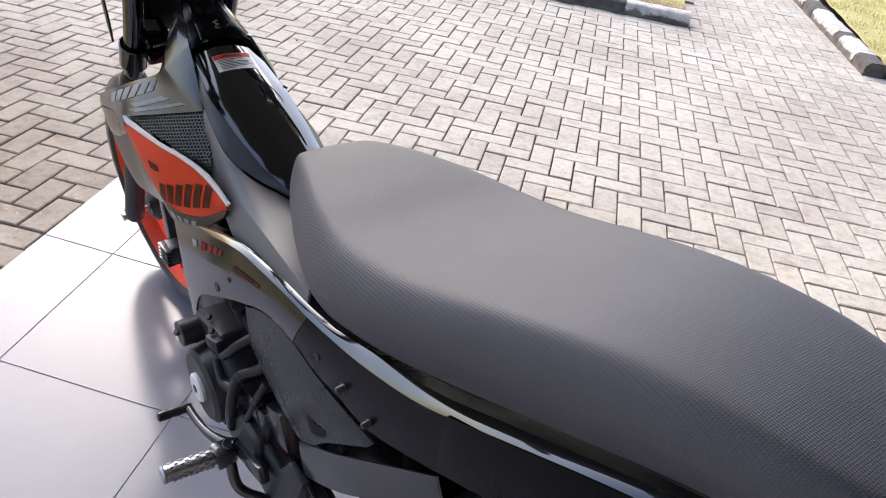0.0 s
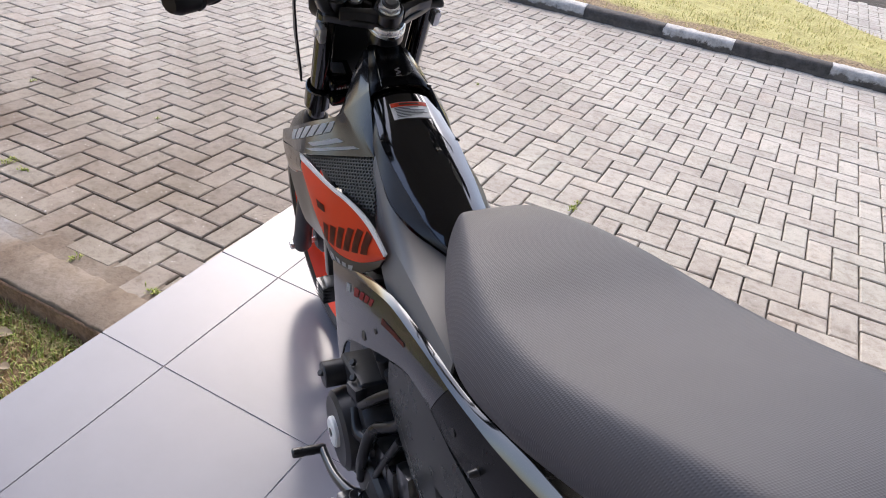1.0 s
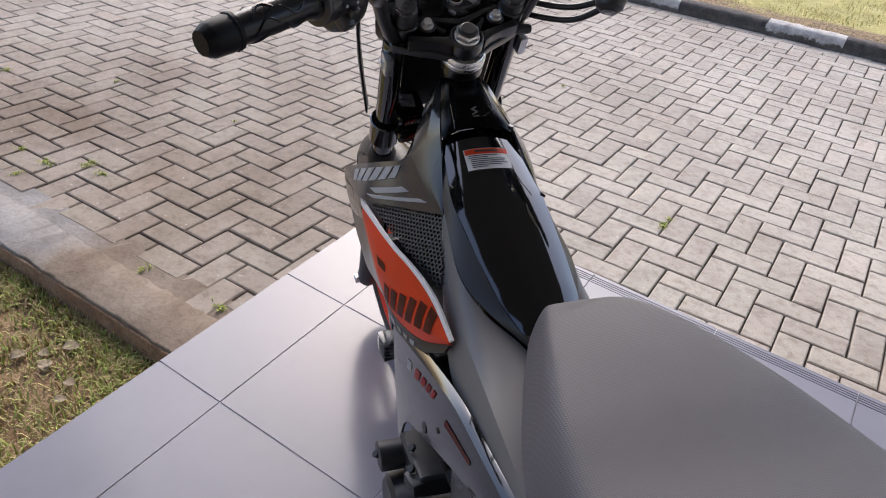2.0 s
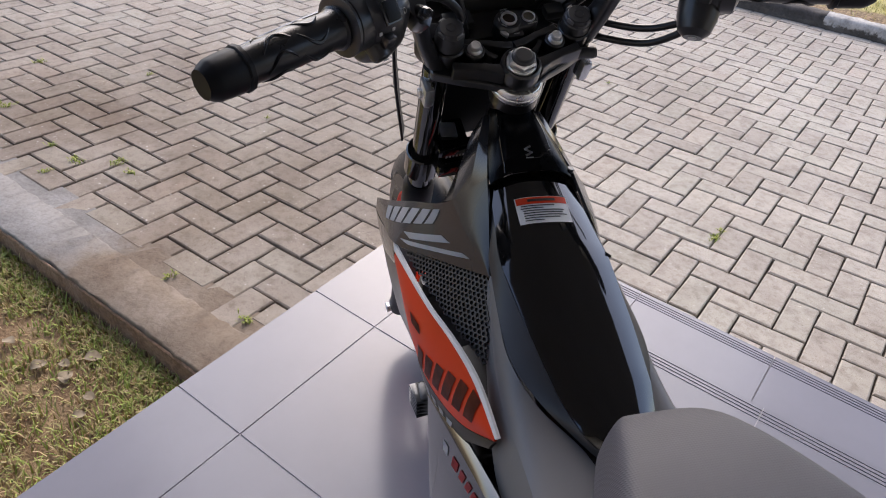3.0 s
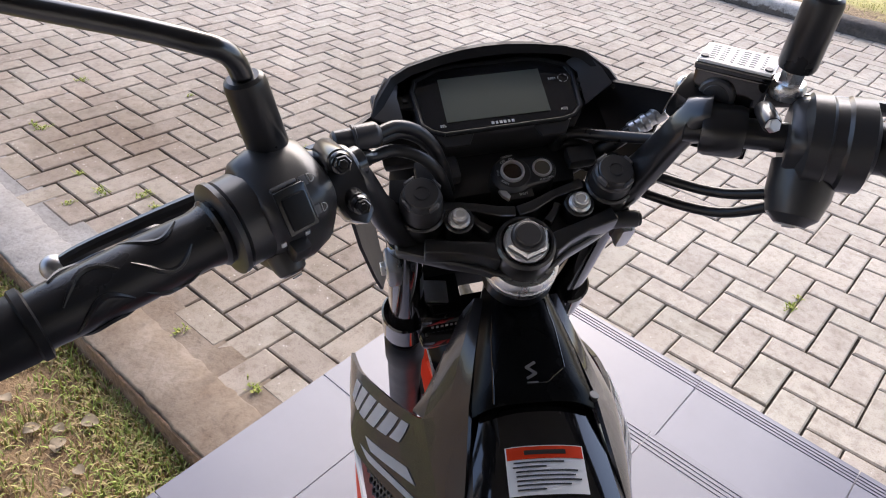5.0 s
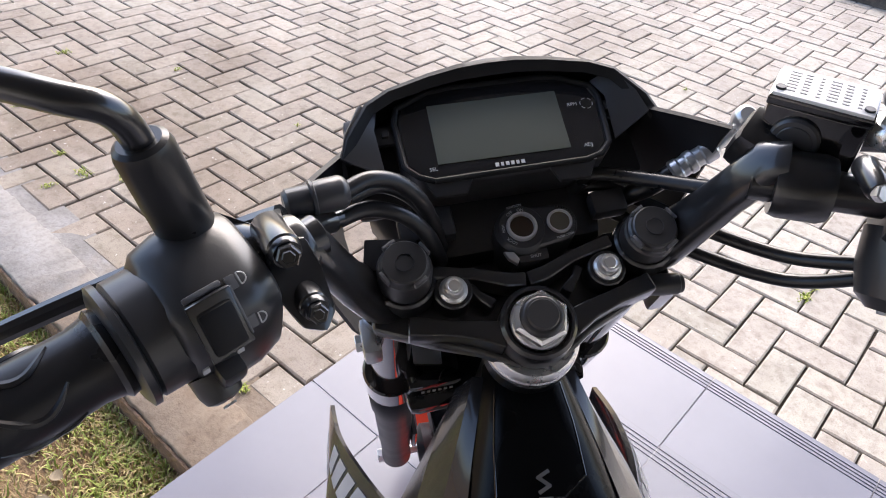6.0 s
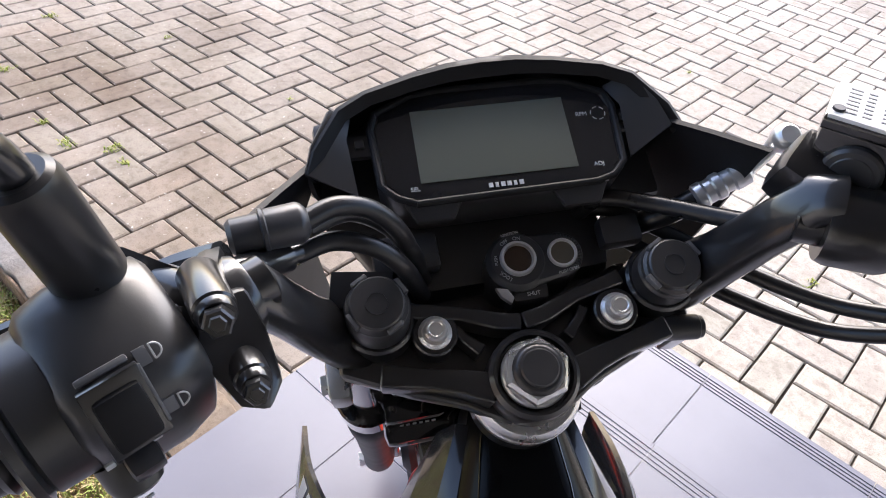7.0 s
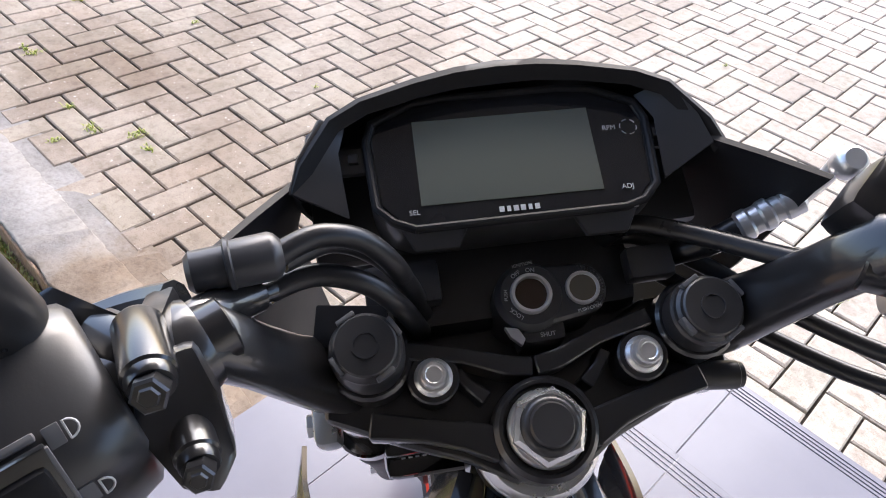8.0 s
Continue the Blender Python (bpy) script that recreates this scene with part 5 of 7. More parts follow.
b = fresh()
add_box(b, (0.050, 0.044, 0.040), (0.040, 0.052, -0.180), 0.006)
horn_box = steered("horn", b, GLOSS_BLACK, label="glossy black horn housing under the yoke")
b = fresh()
add_plate(b, [(0.030, 0.044, -0.159), (0.052, 0.042, -0.159), (0.056, 0.064, -0.157), (0.034, 0.066, -0.157)], (0, 0, 0.003), 0.001)
steered("horn_bracket", b, SILVER, parent=horn_box, label="bright horn bracket")
for k in range(6):
    b = fresh()
    add_box(b, (0.0006, 0.0026, 0.0042), (0.0147, 0.062 - 0.0046 * k, -0.176), 0.0002)
    steered("printed_line", b, GREY_FILM, parent=horn_box)


# -- body panels: ruled skins between an upper and a lower line, slightly swollen --
class Skin:
    def __init__(self, upper, lower, swell=0.0, hint=(0, 1, 0)):
        self.a, self.b, self.swell, self.hint = spline(upper, 8), spline(lower, 8), swell, Vector(hint)

    def line(self, pts, s):
        x = min(max(s, 0), 1) * (len(pts) - 1)
        i = min(int(x), len(pts) - 2)
        return pts[i].lerp(pts[i + 1], x - i)

    def raw(self, s, t):
        return self.line(self.a, s).lerp(self.line(self.b, s), t)

    def normal(self, s, t):
        e = 0.02
        ds = self.raw(min(s + e, 1), t) - self.raw(max(s - e, 0), t)
        dt = self.raw(s, 1) - self.raw(s, 0)
        n = ds.cross(dt)
        n = n.normalized() if n.length > 1e-9 else self.hint
        return n if n.dot(self.hint) > 0 else -n

    def at(self, s, t, lift=0.0):
        return self.raw(s, t) + self.normal(s, t) * (lift + self.swell * math.sin(math.pi * min(max(t, 0), 1)) * (0.35 + 0.65 * math.sin(math.pi * min(max(s, 0), 1)) ** 0.5))


def skin_bm(k, ns=30, nt=8, thick=0.003, lift=0.0, s0=0, s1=1, t0=0, t1=1):
    bm = fresh()
    rows = [[k.at(s0 + (s1 - s0) * i / ns, t0 + (t1 - t0) * j / nt, lift) for i in range(ns + 1)] for j in range(nt + 1)]
    grid = [[bm.verts.new(p) for p in r] for r in rows]
    inner = [[bm.verts.new(p - k.normal(s0 + (s1 - s0) * i / ns, t0 + (t1 - t0) * j / nt) * thick) for i, p in enumerate(r)] for j, r in enumerate(rows)]
    for g, flip in ((grid, False), (inner, True)):
        for a, b in zip(g, g[1:]):
            for i in range(ns):
                q = (a[i], a[i + 1], b[i + 1], b[i])
                bm.faces.new(q[::-1] if flip else q)
    for i in range(ns):
        bm.faces.new((grid[0][i], inner[0][i], inner[0][i + 1], grid[0][i + 1]))
        bm.faces.new((grid[-1][i], grid[-1][i + 1], inner[-1][i + 1], inner[-1][i]))
    for j in range(nt):
        bm.faces.new((grid[j][0], grid[j + 1][0], inner[j + 1][0], inner[j][0]))
        bm.faces.new((grid[j][-1], inner[j][-1], inner[j + 1][-1], grid[j + 1][-1]))
    bmesh.ops.remove_doubles(bm, verts=bm.verts, dist=1e-5)
    return bm


def panel(name, k, material, label="", mirror=True, thick=0.003, ns=30, nt=8, parent=None, tuck=0.0):
    a = body_part(name, skin_bm(k, ns, nt, thick), material, parent or bike, label, sharp=40)
    c = body_part(name, right_side(skin_bm(k, ns, nt, thick), tuck), material, parent or bike, label, sharp=40) if mirror else None
    return a, c


def decal(name, k, quads, material, parents, label="", lift=0.0009, n=6, tuck=0.0):
    """Film laid on a skin: each quad is four (s, t) corners."""
    for side, par in enumerate(parents):
        if par is None:
            continue
        bm = fresh()
        for q in quads:
            (s0, t0), (s1, t1), (s2, t2), (s3, t3) = q
            g = []
            for j in range(n + 1):
                v = j / n
                g.append([])
                for i in range(n + 1):
                    u = i / n
                    s = (s0 * (1 - u) + s1 * u) * (1 - v) + (s3 * (1 - u) + s2 * u) * v
                    t = (t0 * (1 - u) + t1 * u) * (1 - v) + (t3 * (1 - u) + t2 * u) * v
                    g[-1].append(bm.verts.new(k.at(s, t, lift)))
            for a, b in zip(g, g[1:]):
                for i in range(n):
                    bm.faces.new((a[i], a[i + 1], b[i + 1], b[i]))
        if side:
            right_side(bm, tuck)
        bmesh.ops.solidify(bm, geom=list(bm.faces), thickness=0.0003)
        body_part(name, bm, material, par, label)


# centre cover between the rider's knees: flat top, sharp edges, sloping borders
COV = [(-0.066, 0.0455), (-0.12, 0.0510), (-0.172, 0.0565), (-0.25, 0.0515), (-0.31, 0.0450), (-0.35, 0.034), (-0.368, 0.022), (-0.376, 0.008)]


def edge_w(u):
    return 0.799 + u * 0.246


def cover_at(u, v, lift=0.0):
    """A place on the cover's top, v from its middle to its left."""
    half = float(np.interp(-u, [-p[0] for p in COV], [p[1] for p in COV]))
    return (u, v, edge_w(u) + 0.0125 * (1 - min(1, abs(v) / half) ** 2.6) + lift)


b = fresh()
rows = []
for u in [p.x for p in spline([(u, 0, 0) for u, h in COV], 4)]:
    half = float(np.interp(-u, [-p[0] for p in COV], [p[1] for p in COV]))
    rows.append([cover_at(u, half * (1 - k / 6)) for k in range(13)])
add_shell(b, rows, 0.004)
centre = body_part("centre_cover", b, GLOSS_BLACK, bike, "glossy black centre cover", sharp=30)
facet = Skin([(u, h, edge_w(u) - 0.0004) for u, h in COV],
             [(-0.066, 0.0495, 0.774), (-0.12, 0.0580, 0.758), (-0.168, 0.0655, 0.7425), (-0.255, 0.0735, 0.722), (-0.304, 0.0615, 0.713), (-0.345, 0.040, 0.705), (-0.368, 0.025, 0.701), (-0.380, 0.009, 0.699)], 0.0006, (0, 1, 0.6))
borders = panel("cover_border", facet, NECK_BLACK, "glossy black border of the centre cover", thick=0.0025, ns=42)
b = fresh()
add_box(b, (0.018, 0.007, 0.0035), (-0.163, -0.0560, 0.7545), 0.001, (40, 14, 12))
body_part("cover_clip", b, TAIL_BLACK, centre)

FRONT = [(-0.074, 0.0465, 0.7885, 0.802), (-0.066, 0.0465, 0.793, 0.811), (-0.03, 0.040, 0.803, 0.824), (0.005, 0.032, 0.812, 0.833), (0.030, 0.0265, 0.818, 0.836)]


def cover_top(u, v):
    """Height of the front cover at a place on it."""
    half, we, wc = (float(np.interp(u, [p[0] for p in FRONT], [p[k] for p in FRONT])) for k in (1, 2, 3))
    return we + (wc - we) * (1 - min(1, abs(v) / half) ** 3.4)


b = fresh()
rows = []
for u in [-0.074 + 0.104 * i / 16 for i in range(17)]:
    half = float(np.interp(u, [p[0] for p in FRONT], [p[1] for p in FRONT]))
    rows.append([(u, half * x, cover_top(u, half * x)) for x in [1 - 2 * i / 24 for i in range(25)]])
add_shell(b, rows, 0.004)
lock_panel = body_part("front_cover", b, TAIL_BLACK, bike, "black front cover with a raised emblem", sharp=50)
EMB = pose(-0.055, 0.0015, 0.8156, 20, 0, -90)
b = fresh()
for x, y, w, a in ((0.0, 0.0042, 0.0085, 28), (0.0, 0.0, 0.0095, -38), (0.0, -0.0042, 0.0085, 28)):
    add_box(b, (w, 0.0022, 0.0010), (x, y, 0), 0.0003, (0, 0, a))
add_box(b, (0.0085, 0.0010, 0.0008), (0, -0.0092, 0), 0.0002)
body_part("emblem", b, ALU, lock_panel, "small pale metal sign", xf=EMB)
for line in ([(-0.072, 0.031), (-0.03, 0.0275), (0.026, 0.0195)], [(-0.064, 0.006), (-0.0635, -0.010), (-0.052, -0.0245), (-0.020, -0.0225), (0.012, -0.0175)]):
    b = fresh()
    pts = [Vector((*p, 0)).lerp(Vector((*q, 0)), k / 6) for p, q in zip(line, line[1:]) for k in range(7)]
    add_tube(b, [(p.x, p.y, cover_top(p.x, p.y)) for p in pts], 0.0006, 8, smooth=False)
    body_part("cover_seam", b, GLOSS_BLACK, lock_panel)
b = fresh()
add_cyl(b, (-0.066, -0.0450, 0.790), (-0.066, -0.0465, 0.796), 0.004, seg=14)
body_part("cover_screw", b, MATTE_BLACK, lock_panel)

# warning sticker on the centre cover
STK = pose(-0.118, -0.001, 0, 0, 0, -90 - 2)


def sticker_patch(w, h, x0, y0, lift, material, name, parent, label=""):
    b = fresh()
    n = 12
    rows = []
    for j in range(2):
        row = []
        for i in range(n + 1):
            p = STK @ Vector((x0 - w / 2 + w * i / n, y0 - h / 2 + h * j, 0))
            row.append(cover_at(p.x, p.y, lift + 0.0006))
        rows.append(row)
    add_shell(b, rows, 0.0003)
    return body_part(name, b, material, parent, label)


stk = sticker_patch(0.0565, 0.034, 0, 0, 0.0004, WHITE_FILM, "warning_sticker", centre, "white warning sticker with an orange heading")
sticker_patch(0.0545, 0.0085, 0, 0.0118, 0.0009, ORANGE, "sticker_heading", stk)
for k, (w, x) in enumerate(((0.036, -0.005), (0.024, -0.012), (0.044, 0.000), (0.042, -0.001), (0.046, 0.001), (0.038, -0.003), (0.020, -0.012))):
    sticker_patch(w, 0.0010, x, 0.0052 - 0.0031 * k, 0.0009, COVER_GREY, "printed_line", stk)
sticker_patch(0.030, 0.003, 0, 0.0118, 0.0013, DARK_FILM, "printed_line", stk)

# grey frame cover between the centre cover, the grille and the seat, creased along its length
CREASE = [(-0.166, 0.0665, 0.734), (-0.215, 0.0760, 0.704), (-0.28, 0.0860, 0.690), (-0.36, 0.0900, 0.694), (-0.45, 0.0960, 0.702), (-0.54, 0.1000, 0.704)]
knee = Skin([(-0.165, 0.0645, 0.740), (-0.215, 0.0700, 0.7255), (-0.26, 0.0735, 0.7185), (-0.31, 0.0615, 0.7085), (-0.37, 0.030, 0.698), (-0.45, 0.040, 0.700)], CREASE, 0.002, (0, 0.6, 1))
panel("knee_panel", knee, MATTE_GREY, "satin grey inner frame cover")
knee_low = Skin(CREASE, [(-0.168, 0.068, 0.730), (-0.225, 0.0815, 0.668), (-0.325, 0.1010, 0.640), (-0.39, 0.1060, 0.655), (-0.46, 0.1070, 0.672), (-0.55, 0.1060, 0.684)], 0.002, (0, 1, 0.4))
panel("frame_cover", knee_low, MATTE_GREY, "satin grey frame cover beside the grille")

# neck and shroud: flat facets that meet in sharp ridges
TIP_B, RIDGE_E, END_F = (-0.042, 0.081, 0.748), (-0.067, 0.0485, 0.793), (-0.164, 0.0650, 0.7385)
RIDGE = [(0.022, 0.034, 0.818), (-0.020, 0.050, 0.795), (-0.058, 0.066, 0.768)]
neck_in = Skin([(0.020, 0.0270, 0.8185), (-0.025, 0.0390, 0.805), RIDGE_E], RIDGE, 0.0004, (0, 0.5, 1))
panel("neck_ridge", neck_in, GREY_PAINT, "glossy grey inner facet of the neck panel", ns=16, nt=5)
neck_out = Skin(RIDGE, [(0.036, 0.043, 0.786), (0.000, 0.063, 0.766), TIP_B], 0.0006, (0, 1, 0.5))
panel("neck_panel", neck_out, GREY_PAINT, "glossy grey outer facet of the neck panel", ns=16, nt=5)
neck_wall = Skin([(0.036, 0.043, 0.786), (0.000, 0.063, 0.766), TIP_B], [(0.060, 0.045, 0.725), (0.030, 0.072, 0.695), (-0.015, 0.088, 0.726)], 0.001, (0, 1, 0.1))
panel("neck_wall", neck_wall, TAIL_BLACK, ns=16, nt=5)
shoulder = Skin([RIDGE_E, (-0.115, 0.0560, 0.768), END_F], [TIP_B, (-0.10, 0.0760, 0.745), (-0.165, 0.0660, 0.7375)], 0.0008, (0, 0.7, 1))
panel("shroud_shoulder", shoulder, GREY_PAINT, "glossy grey shoulder of the shroud", ns=18, nt=6)
shroud = Skin([(0.146, 0.1475, 0.622), (0.09, 0.137, 0.657), (0.03, 0.115, 0.697), (-0.02, 0.092, 0.728), TIP_B],
              [(0.143, 0.150, 0.602), (0.07, 0.1475, 0.632), (-0.006, 0.141, 0.660), (-0.09, 0.101, 0.700), (-0.164, 0.0655, 0.7375)], 0.0012, (0, 1, 0.5))
shrouds = panel("radiator_shroud", shroud, GREY_PAINT, "glossy grey shroud with pale stripes and lettering bars", thick=0.004)
marks = []
for i in range(6):
    a, c, k = 0.265 + 0.088 * i, 0.275 + 0.075 * i, i / 5
    marks.append([(a, 0.20 - 0.08 * k), (a + 0.066, 0.19 - 0.08 * k), (c + 0.058, 0.63 - 0.24 * k), (c, 0.66 - 0.24 * k)])
decal("lettering_bar", shroud, marks, GREY_FILM, shrouds, "row of pale bars in place of a maker's name", n=3)
decal("stripe", shroud, [[(0.53, 0.68), (0.77, 0.56), (0.82, 0.66), (0.58, 0.78)]], GREY_FILM, shrouds)
decal("stripe", shroud, [[(0.52, 0.84), (0.88, 0.77), (0.92, 0.83), (0.58, 0.91)]], GREY_FILM, shrouds)

# orange side fairing with a white trim line above it and a dark plate below
side = Skin([(-0.002, 0.1415, 0.645), (-0.10, 0.1275, 0.664), (-0.19, 0.1125, 0.682), (-0.255, 0.1035, 0.686), (-0.318, 0.1010, 0.681)],
            [(0.000, 0.1410, 0.623), (-0.08, 0.138, 0.600), (-0.135, 0.131, 0.583), (-0.19, 0.124, 0.590), (-0.26, 0.115, 0.627), (-0.318, 0.1015, 0.675)], 0.004)
sides = panel("side_fairing", side, ORANGE, "orange side fairing with dark lettering bars", tuck=0.022)
word = []
for i in range(6):
    a, k = 0.36 + 0.082 * i, i / 5
    word.append([(a, 0.72 - 0.64 * k), (a + 0.062, 0.66 - 0.62 * k), (a + 0.085, 0.98 - 0.30 * k), (a + 0.028, 1.0 - 0.28 * k)])
decal("lettering_bar", side, word, WORD_RED, sides, "row of dark bars in place of a model name", n=3, tuck=0.022)
decal("dark_spot", side, [[(0.24, 0.50), (0.33, 0.40), (0.36, 0.50), (0.27, 0.62)]], WORD_RED, sides, tuck=0.022)
trim = Skin([(0.008, 0.1425, 0.6535), (-0.11, 0.1265, 0.673), (-0.20, 0.1110, 0.6905), (-0.262, 0.1025, 0.6945), (-0.324, 0.1012, 0.688)],
            [(-0.002, 0.1430, 0.6455), (-0.10, 0.1290, 0.6645), (-0.19, 0.1140, 0.6825), (-0.255, 0.1050, 0.6865), (-0.320, 0.1022, 0.681)], 0.001)
panel("white_trim", trim, WHITE_FILM, "thin white trim line", nt=3, tuck=0.022)
plate = Skin([(-0.105, 0.1345, 0.591), (-0.135, 0.1312, 0.582), (-0.19, 0.1242, 0.589), (-0.26, 0.1152, 0.626), (-0.318, 0.1017, 0.674)],
             [(-0.120, 0.1290, 0.572), (-0.150, 0.1250, 0.551), (-0.20, 0.1215, 0.568), (-0.25, 0.1195, 0.597), (-0.316, 0.1060, 0.662)], 0.001)
plates = panel("name_plate", plate, DARK_FILM, "dark glossy plate with small pale marks", ns=20, nt=4, tuck=0.022)
decal("plate_mark", plate, [[(0.34 + 0.10 * i, 0.30), (0.40 + 0.10 * i, 0.28), (0.41 + 0.10 * i, 0.68), (0.35 + 0.10 * i, 0.70)] for i in range(4)], GREY_FILM, plates, n=3, tuck=0.022)
front_edge = Skin([(0.143, 0.1500, 0.601), (0.11, 0.1500, 0.614), (0.07, 0.1480, 0.631), (0.008, 0.1425, 0.654)],
                  [(0.118, 0.1450, 0.560), (0.09, 0.1450, 0.572), (0.05, 0.1435, 0.592), (0.000, 0.1415, 0.622)], 0.002)
panel("shroud_edge", front_edge, GREY_PAINT)
under = Skin([(0.116, 0.1445, 0.558), (0.06, 0.1430, 0.584), (0.000, 0.1405, 0.619), (-0.06, 0.1385, 0.605), (-0.125, 0.1320, 0.583)],
             [(0.090, 0.136, 0.505), (0.04, 0.132, 0.495), (-0.02, 0.128, 0.515), (-0.07, 0.126, 0.535), (-0.125, 0.125, 0.562)], 0.002)
panel("fairing_lower_edge", under, MATTE_BLACK)

# radiator grille: hexagonal mesh in the triangle above the orange panel
G0, G1, G2 = Vector((0.000, 0.137, 0.655)), Vector((-0.162, 0.0635, 0.734)), Vector((-0.236, 0.088, 0.684))
gu = (G1 - G0).normalized()
gn = (G1 - G0).cross(G2 - G0).normalized()
gn = gn if gn.y > 0 else -gn
gv = gn.cross(gu)
to2 = lambda p: ((p - G0).dot(gu), (p - G0).dot(gv))
tri = [to2(G0), to2(G1), to2(G2)]


def inside(x, y):
    sgn = [(tri[(i + 1) % 3][0] - tri[i][0]) * (y - tri[i][1]) - (tri[(i + 1) % 3][1] - tri[i][1]) * (x - tri[i][0]) for i in range(3)]
    return all(q >= -2e-4 for q in sgn) or all(q <= 2e-4 for q in sgn)


def grille(bm):
    r = 0.0042
    lo, hi = [min(t[i] for t in tri) for i in (0, 1)], [max(t[i] for t in tri) for i in (0, 1)]
    j, y = 0, lo[1]
    while y < hi[1]:
        x = lo[0] + (0.5 * r * 1.732 * (j % 2))
        while x < hi[0]:
            for k in range(3):
                a0, a1 = radians(30 + 60 * k), radians(90 + 60 * k)
                p, q = (x + r * math.cos(a0), y + r * 0.8 * math.sin(a0)), (x + r * math.cos(a1), y + r * 0.8 * math.sin(a1))
                if inside(*p) and inside(*q):
                    A, B = (G0 + gu * c[0] + gv * c[1] for c in (p, q))
                    d = (B - A).normalized().cross(gn) * 0.00085
                    vs = [bm.verts.new(v) for v in (A - d, B - d, B + d, A + d)]
                    ws = [bm.verts.new(v.co - gn * 0.003) for v in vs]
                    bm.faces.new(vs)
                    for i in range(4):
                        bm.faces.new((vs[i], ws[i], ws[(i + 1) % 4], vs[(i + 1) % 4]))
            x += r * 1.732
        y += r * 1.2
        j += 1
    return bm


both("grille", grille, COVER_GREY, "fine hexagonal mesh grille")


def grille_back(bm):
    return add_plate(bm, [G0 - gn * 0.012, G1 - gn * 0.012, G2 - gn * 0.012], -gn * 0.004)


both("grille_backing", grille_back, MATTE_BLACK)

# long lower side panel, rail, tail, gloss strip under the seat
RAIL = [(-0.165, 0.127, 0.560), (-0.31, 0.122, 0.629), (-0.39, 0.119, 0.663), (-0.452, 0.117, 0.676), (-0.508, 0.115, 0.685), (-0.56, 0.113, 0.690), (-0.612, 0.111, 0.700), (-0.673, 0.109, 0.716), (-0.763, 0.106, 0.752), (-0.862, 0.102, 0.813)]
low_side = Skin(RAIL, [(-0.237, 0.136, 0.395), (-0.262, 0.134, 0.478), (-0.34, 0.131, 0.542), (-0.414, 0.126, 0.591), (-0.472, 0.122, 0.622), (-0.534, 0.118, 0.628), (-0.583, 0.115, 0.622), (-0.631, 0.113, 0.626), (-0.70, 0.110, 0.635), (-0.80, 0.106, 0.690)], 0.003)
lows = [body_part("lower_side_panel", f(skin_bm(low_side, 36, 8, 0.003, s1=0.56)), LOW_GREY, bike, "glossy grey lower side panel with faded red lettering bars", 40) for f in (lambda q: q, right_side)]
# same panel farther back: its darker reflections are painted as black plastic
rears = [body_part("side_panel_dark_reflection", f(skin_bm(low_side, 28, 8, 0.003, s0=0.562)), TAIL_BLACK, bike, "rear of the lower side panel, its darker reflections put into a black colour", 40) for f in (lambda q: q, right_side)]
decal("lettering_bar", low_side, [[(0.085 + 0.022 * i, 0.12), (0.100 + 0.022 * i, 0.12), (0.104 + 0.022 * i, 0.23), (0.089 + 0.022 * i, 0.23)] for i in range(4)], RED_PLASTIC, lows, n=3)
decal("lettering_bar", low_side, [[(0.060, 0.12), (0.072, 0.12), (0.076, 0.21), (0.064, 0.21)]], GREY_FILM, lows, n=3)
decal("red_fleck", low_side, [[(0.235, 0.26), (0.36, 0.28), (0.37, 0.36), (0.245, 0.36)]], WORD_RED, lows, n=4)
for s, t, r in ((0.20, 0.78, 0.0075), (0.24, 0.56, 0.004), (0.66, 0.58, 0.005)):
    for side_k, par in enumerate(lows if s < 0.56 else rears):
        b = fresh()
        c, nn = low_side.at(s, t), low_side.normal(s, t)
        add_cyl(b, c - nn * 0.002, c + nn * 0.0012, r, seg=18)
        body_part("panel_hole", right_side(b) if side_k else b, PRINT_BLACK, par)
for s, t in ((0.78, 0.66), (0.87, 0.84)):
    for side_k, par in enumerate(rears):
        b = fresh()
        c, nn = low_side.at(s, t), low_side.normal(s, t)
        add_lathe(b, c - nn * 0.002, c + nn * 0.010, [(0, 0.0065), (0.3, 0.0046), (0.8, 0.004), (1, 0.0028)], 14)
        body_part("panel_boss", right_side(b) if side_k else b, MATTE_BLACK, par)
top_edge = Skin([(-0.165, 0.117, 0.566), (-0.31, 0.112, 0.636), (-0.39, 0.109, 0.668), (-0.452, 0.107, 0.681), (-0.508, 0.105, 0.690), (-0.56, 0.103, 0.696), (-0.612, 0.100, 0.707), (-0.673, 0.096, 0.728), (-0.763, 0.093, 0.764), (-0.862, 0.090, 0.822), (-0.96, 0.082, 0.875), (-1.08, 0.056, 0.915)],
                RAIL + [(-0.96, 0.093, 0.868), (-1.08, 0.064, 0.908)], 0.0008, (0, 0.5, 1))
panel("side_rail", top_edge, GLOSS_BLACK, "glossy black side rail under the seat", ns=60, nt=4)
# deep black sheet stands in for the shade between seat and rail
inner_edge = Skin([(-0.31, 0.110, 0.634), (-0.452, 0.105, 0.679), (-0.56, 0.101, 0.694), (-0.673, 0.094, 0.726), (-0.763, 0.091, 0.762), (-0.862, 0.088, 0.820), (-1.06, 0.060, 0.908)],
                  [(-0.31, 0.090, 0.610), (-0.452, 0.080, 0.650), (-0.56, 0.075, 0.680), (-0.673, 0.070, 0.715), (-0.763, 0.066, 0.752), (-0.862, 0.060, 0.810), (-1.06, 0.040, 0.900)], 0.0, (0, 0.3, 1))
panel("seat_gap_shade", inner_edge, TAIL_BLACK, "black sheet added as the shade in the gap under the seat", ns=40, nt=4)
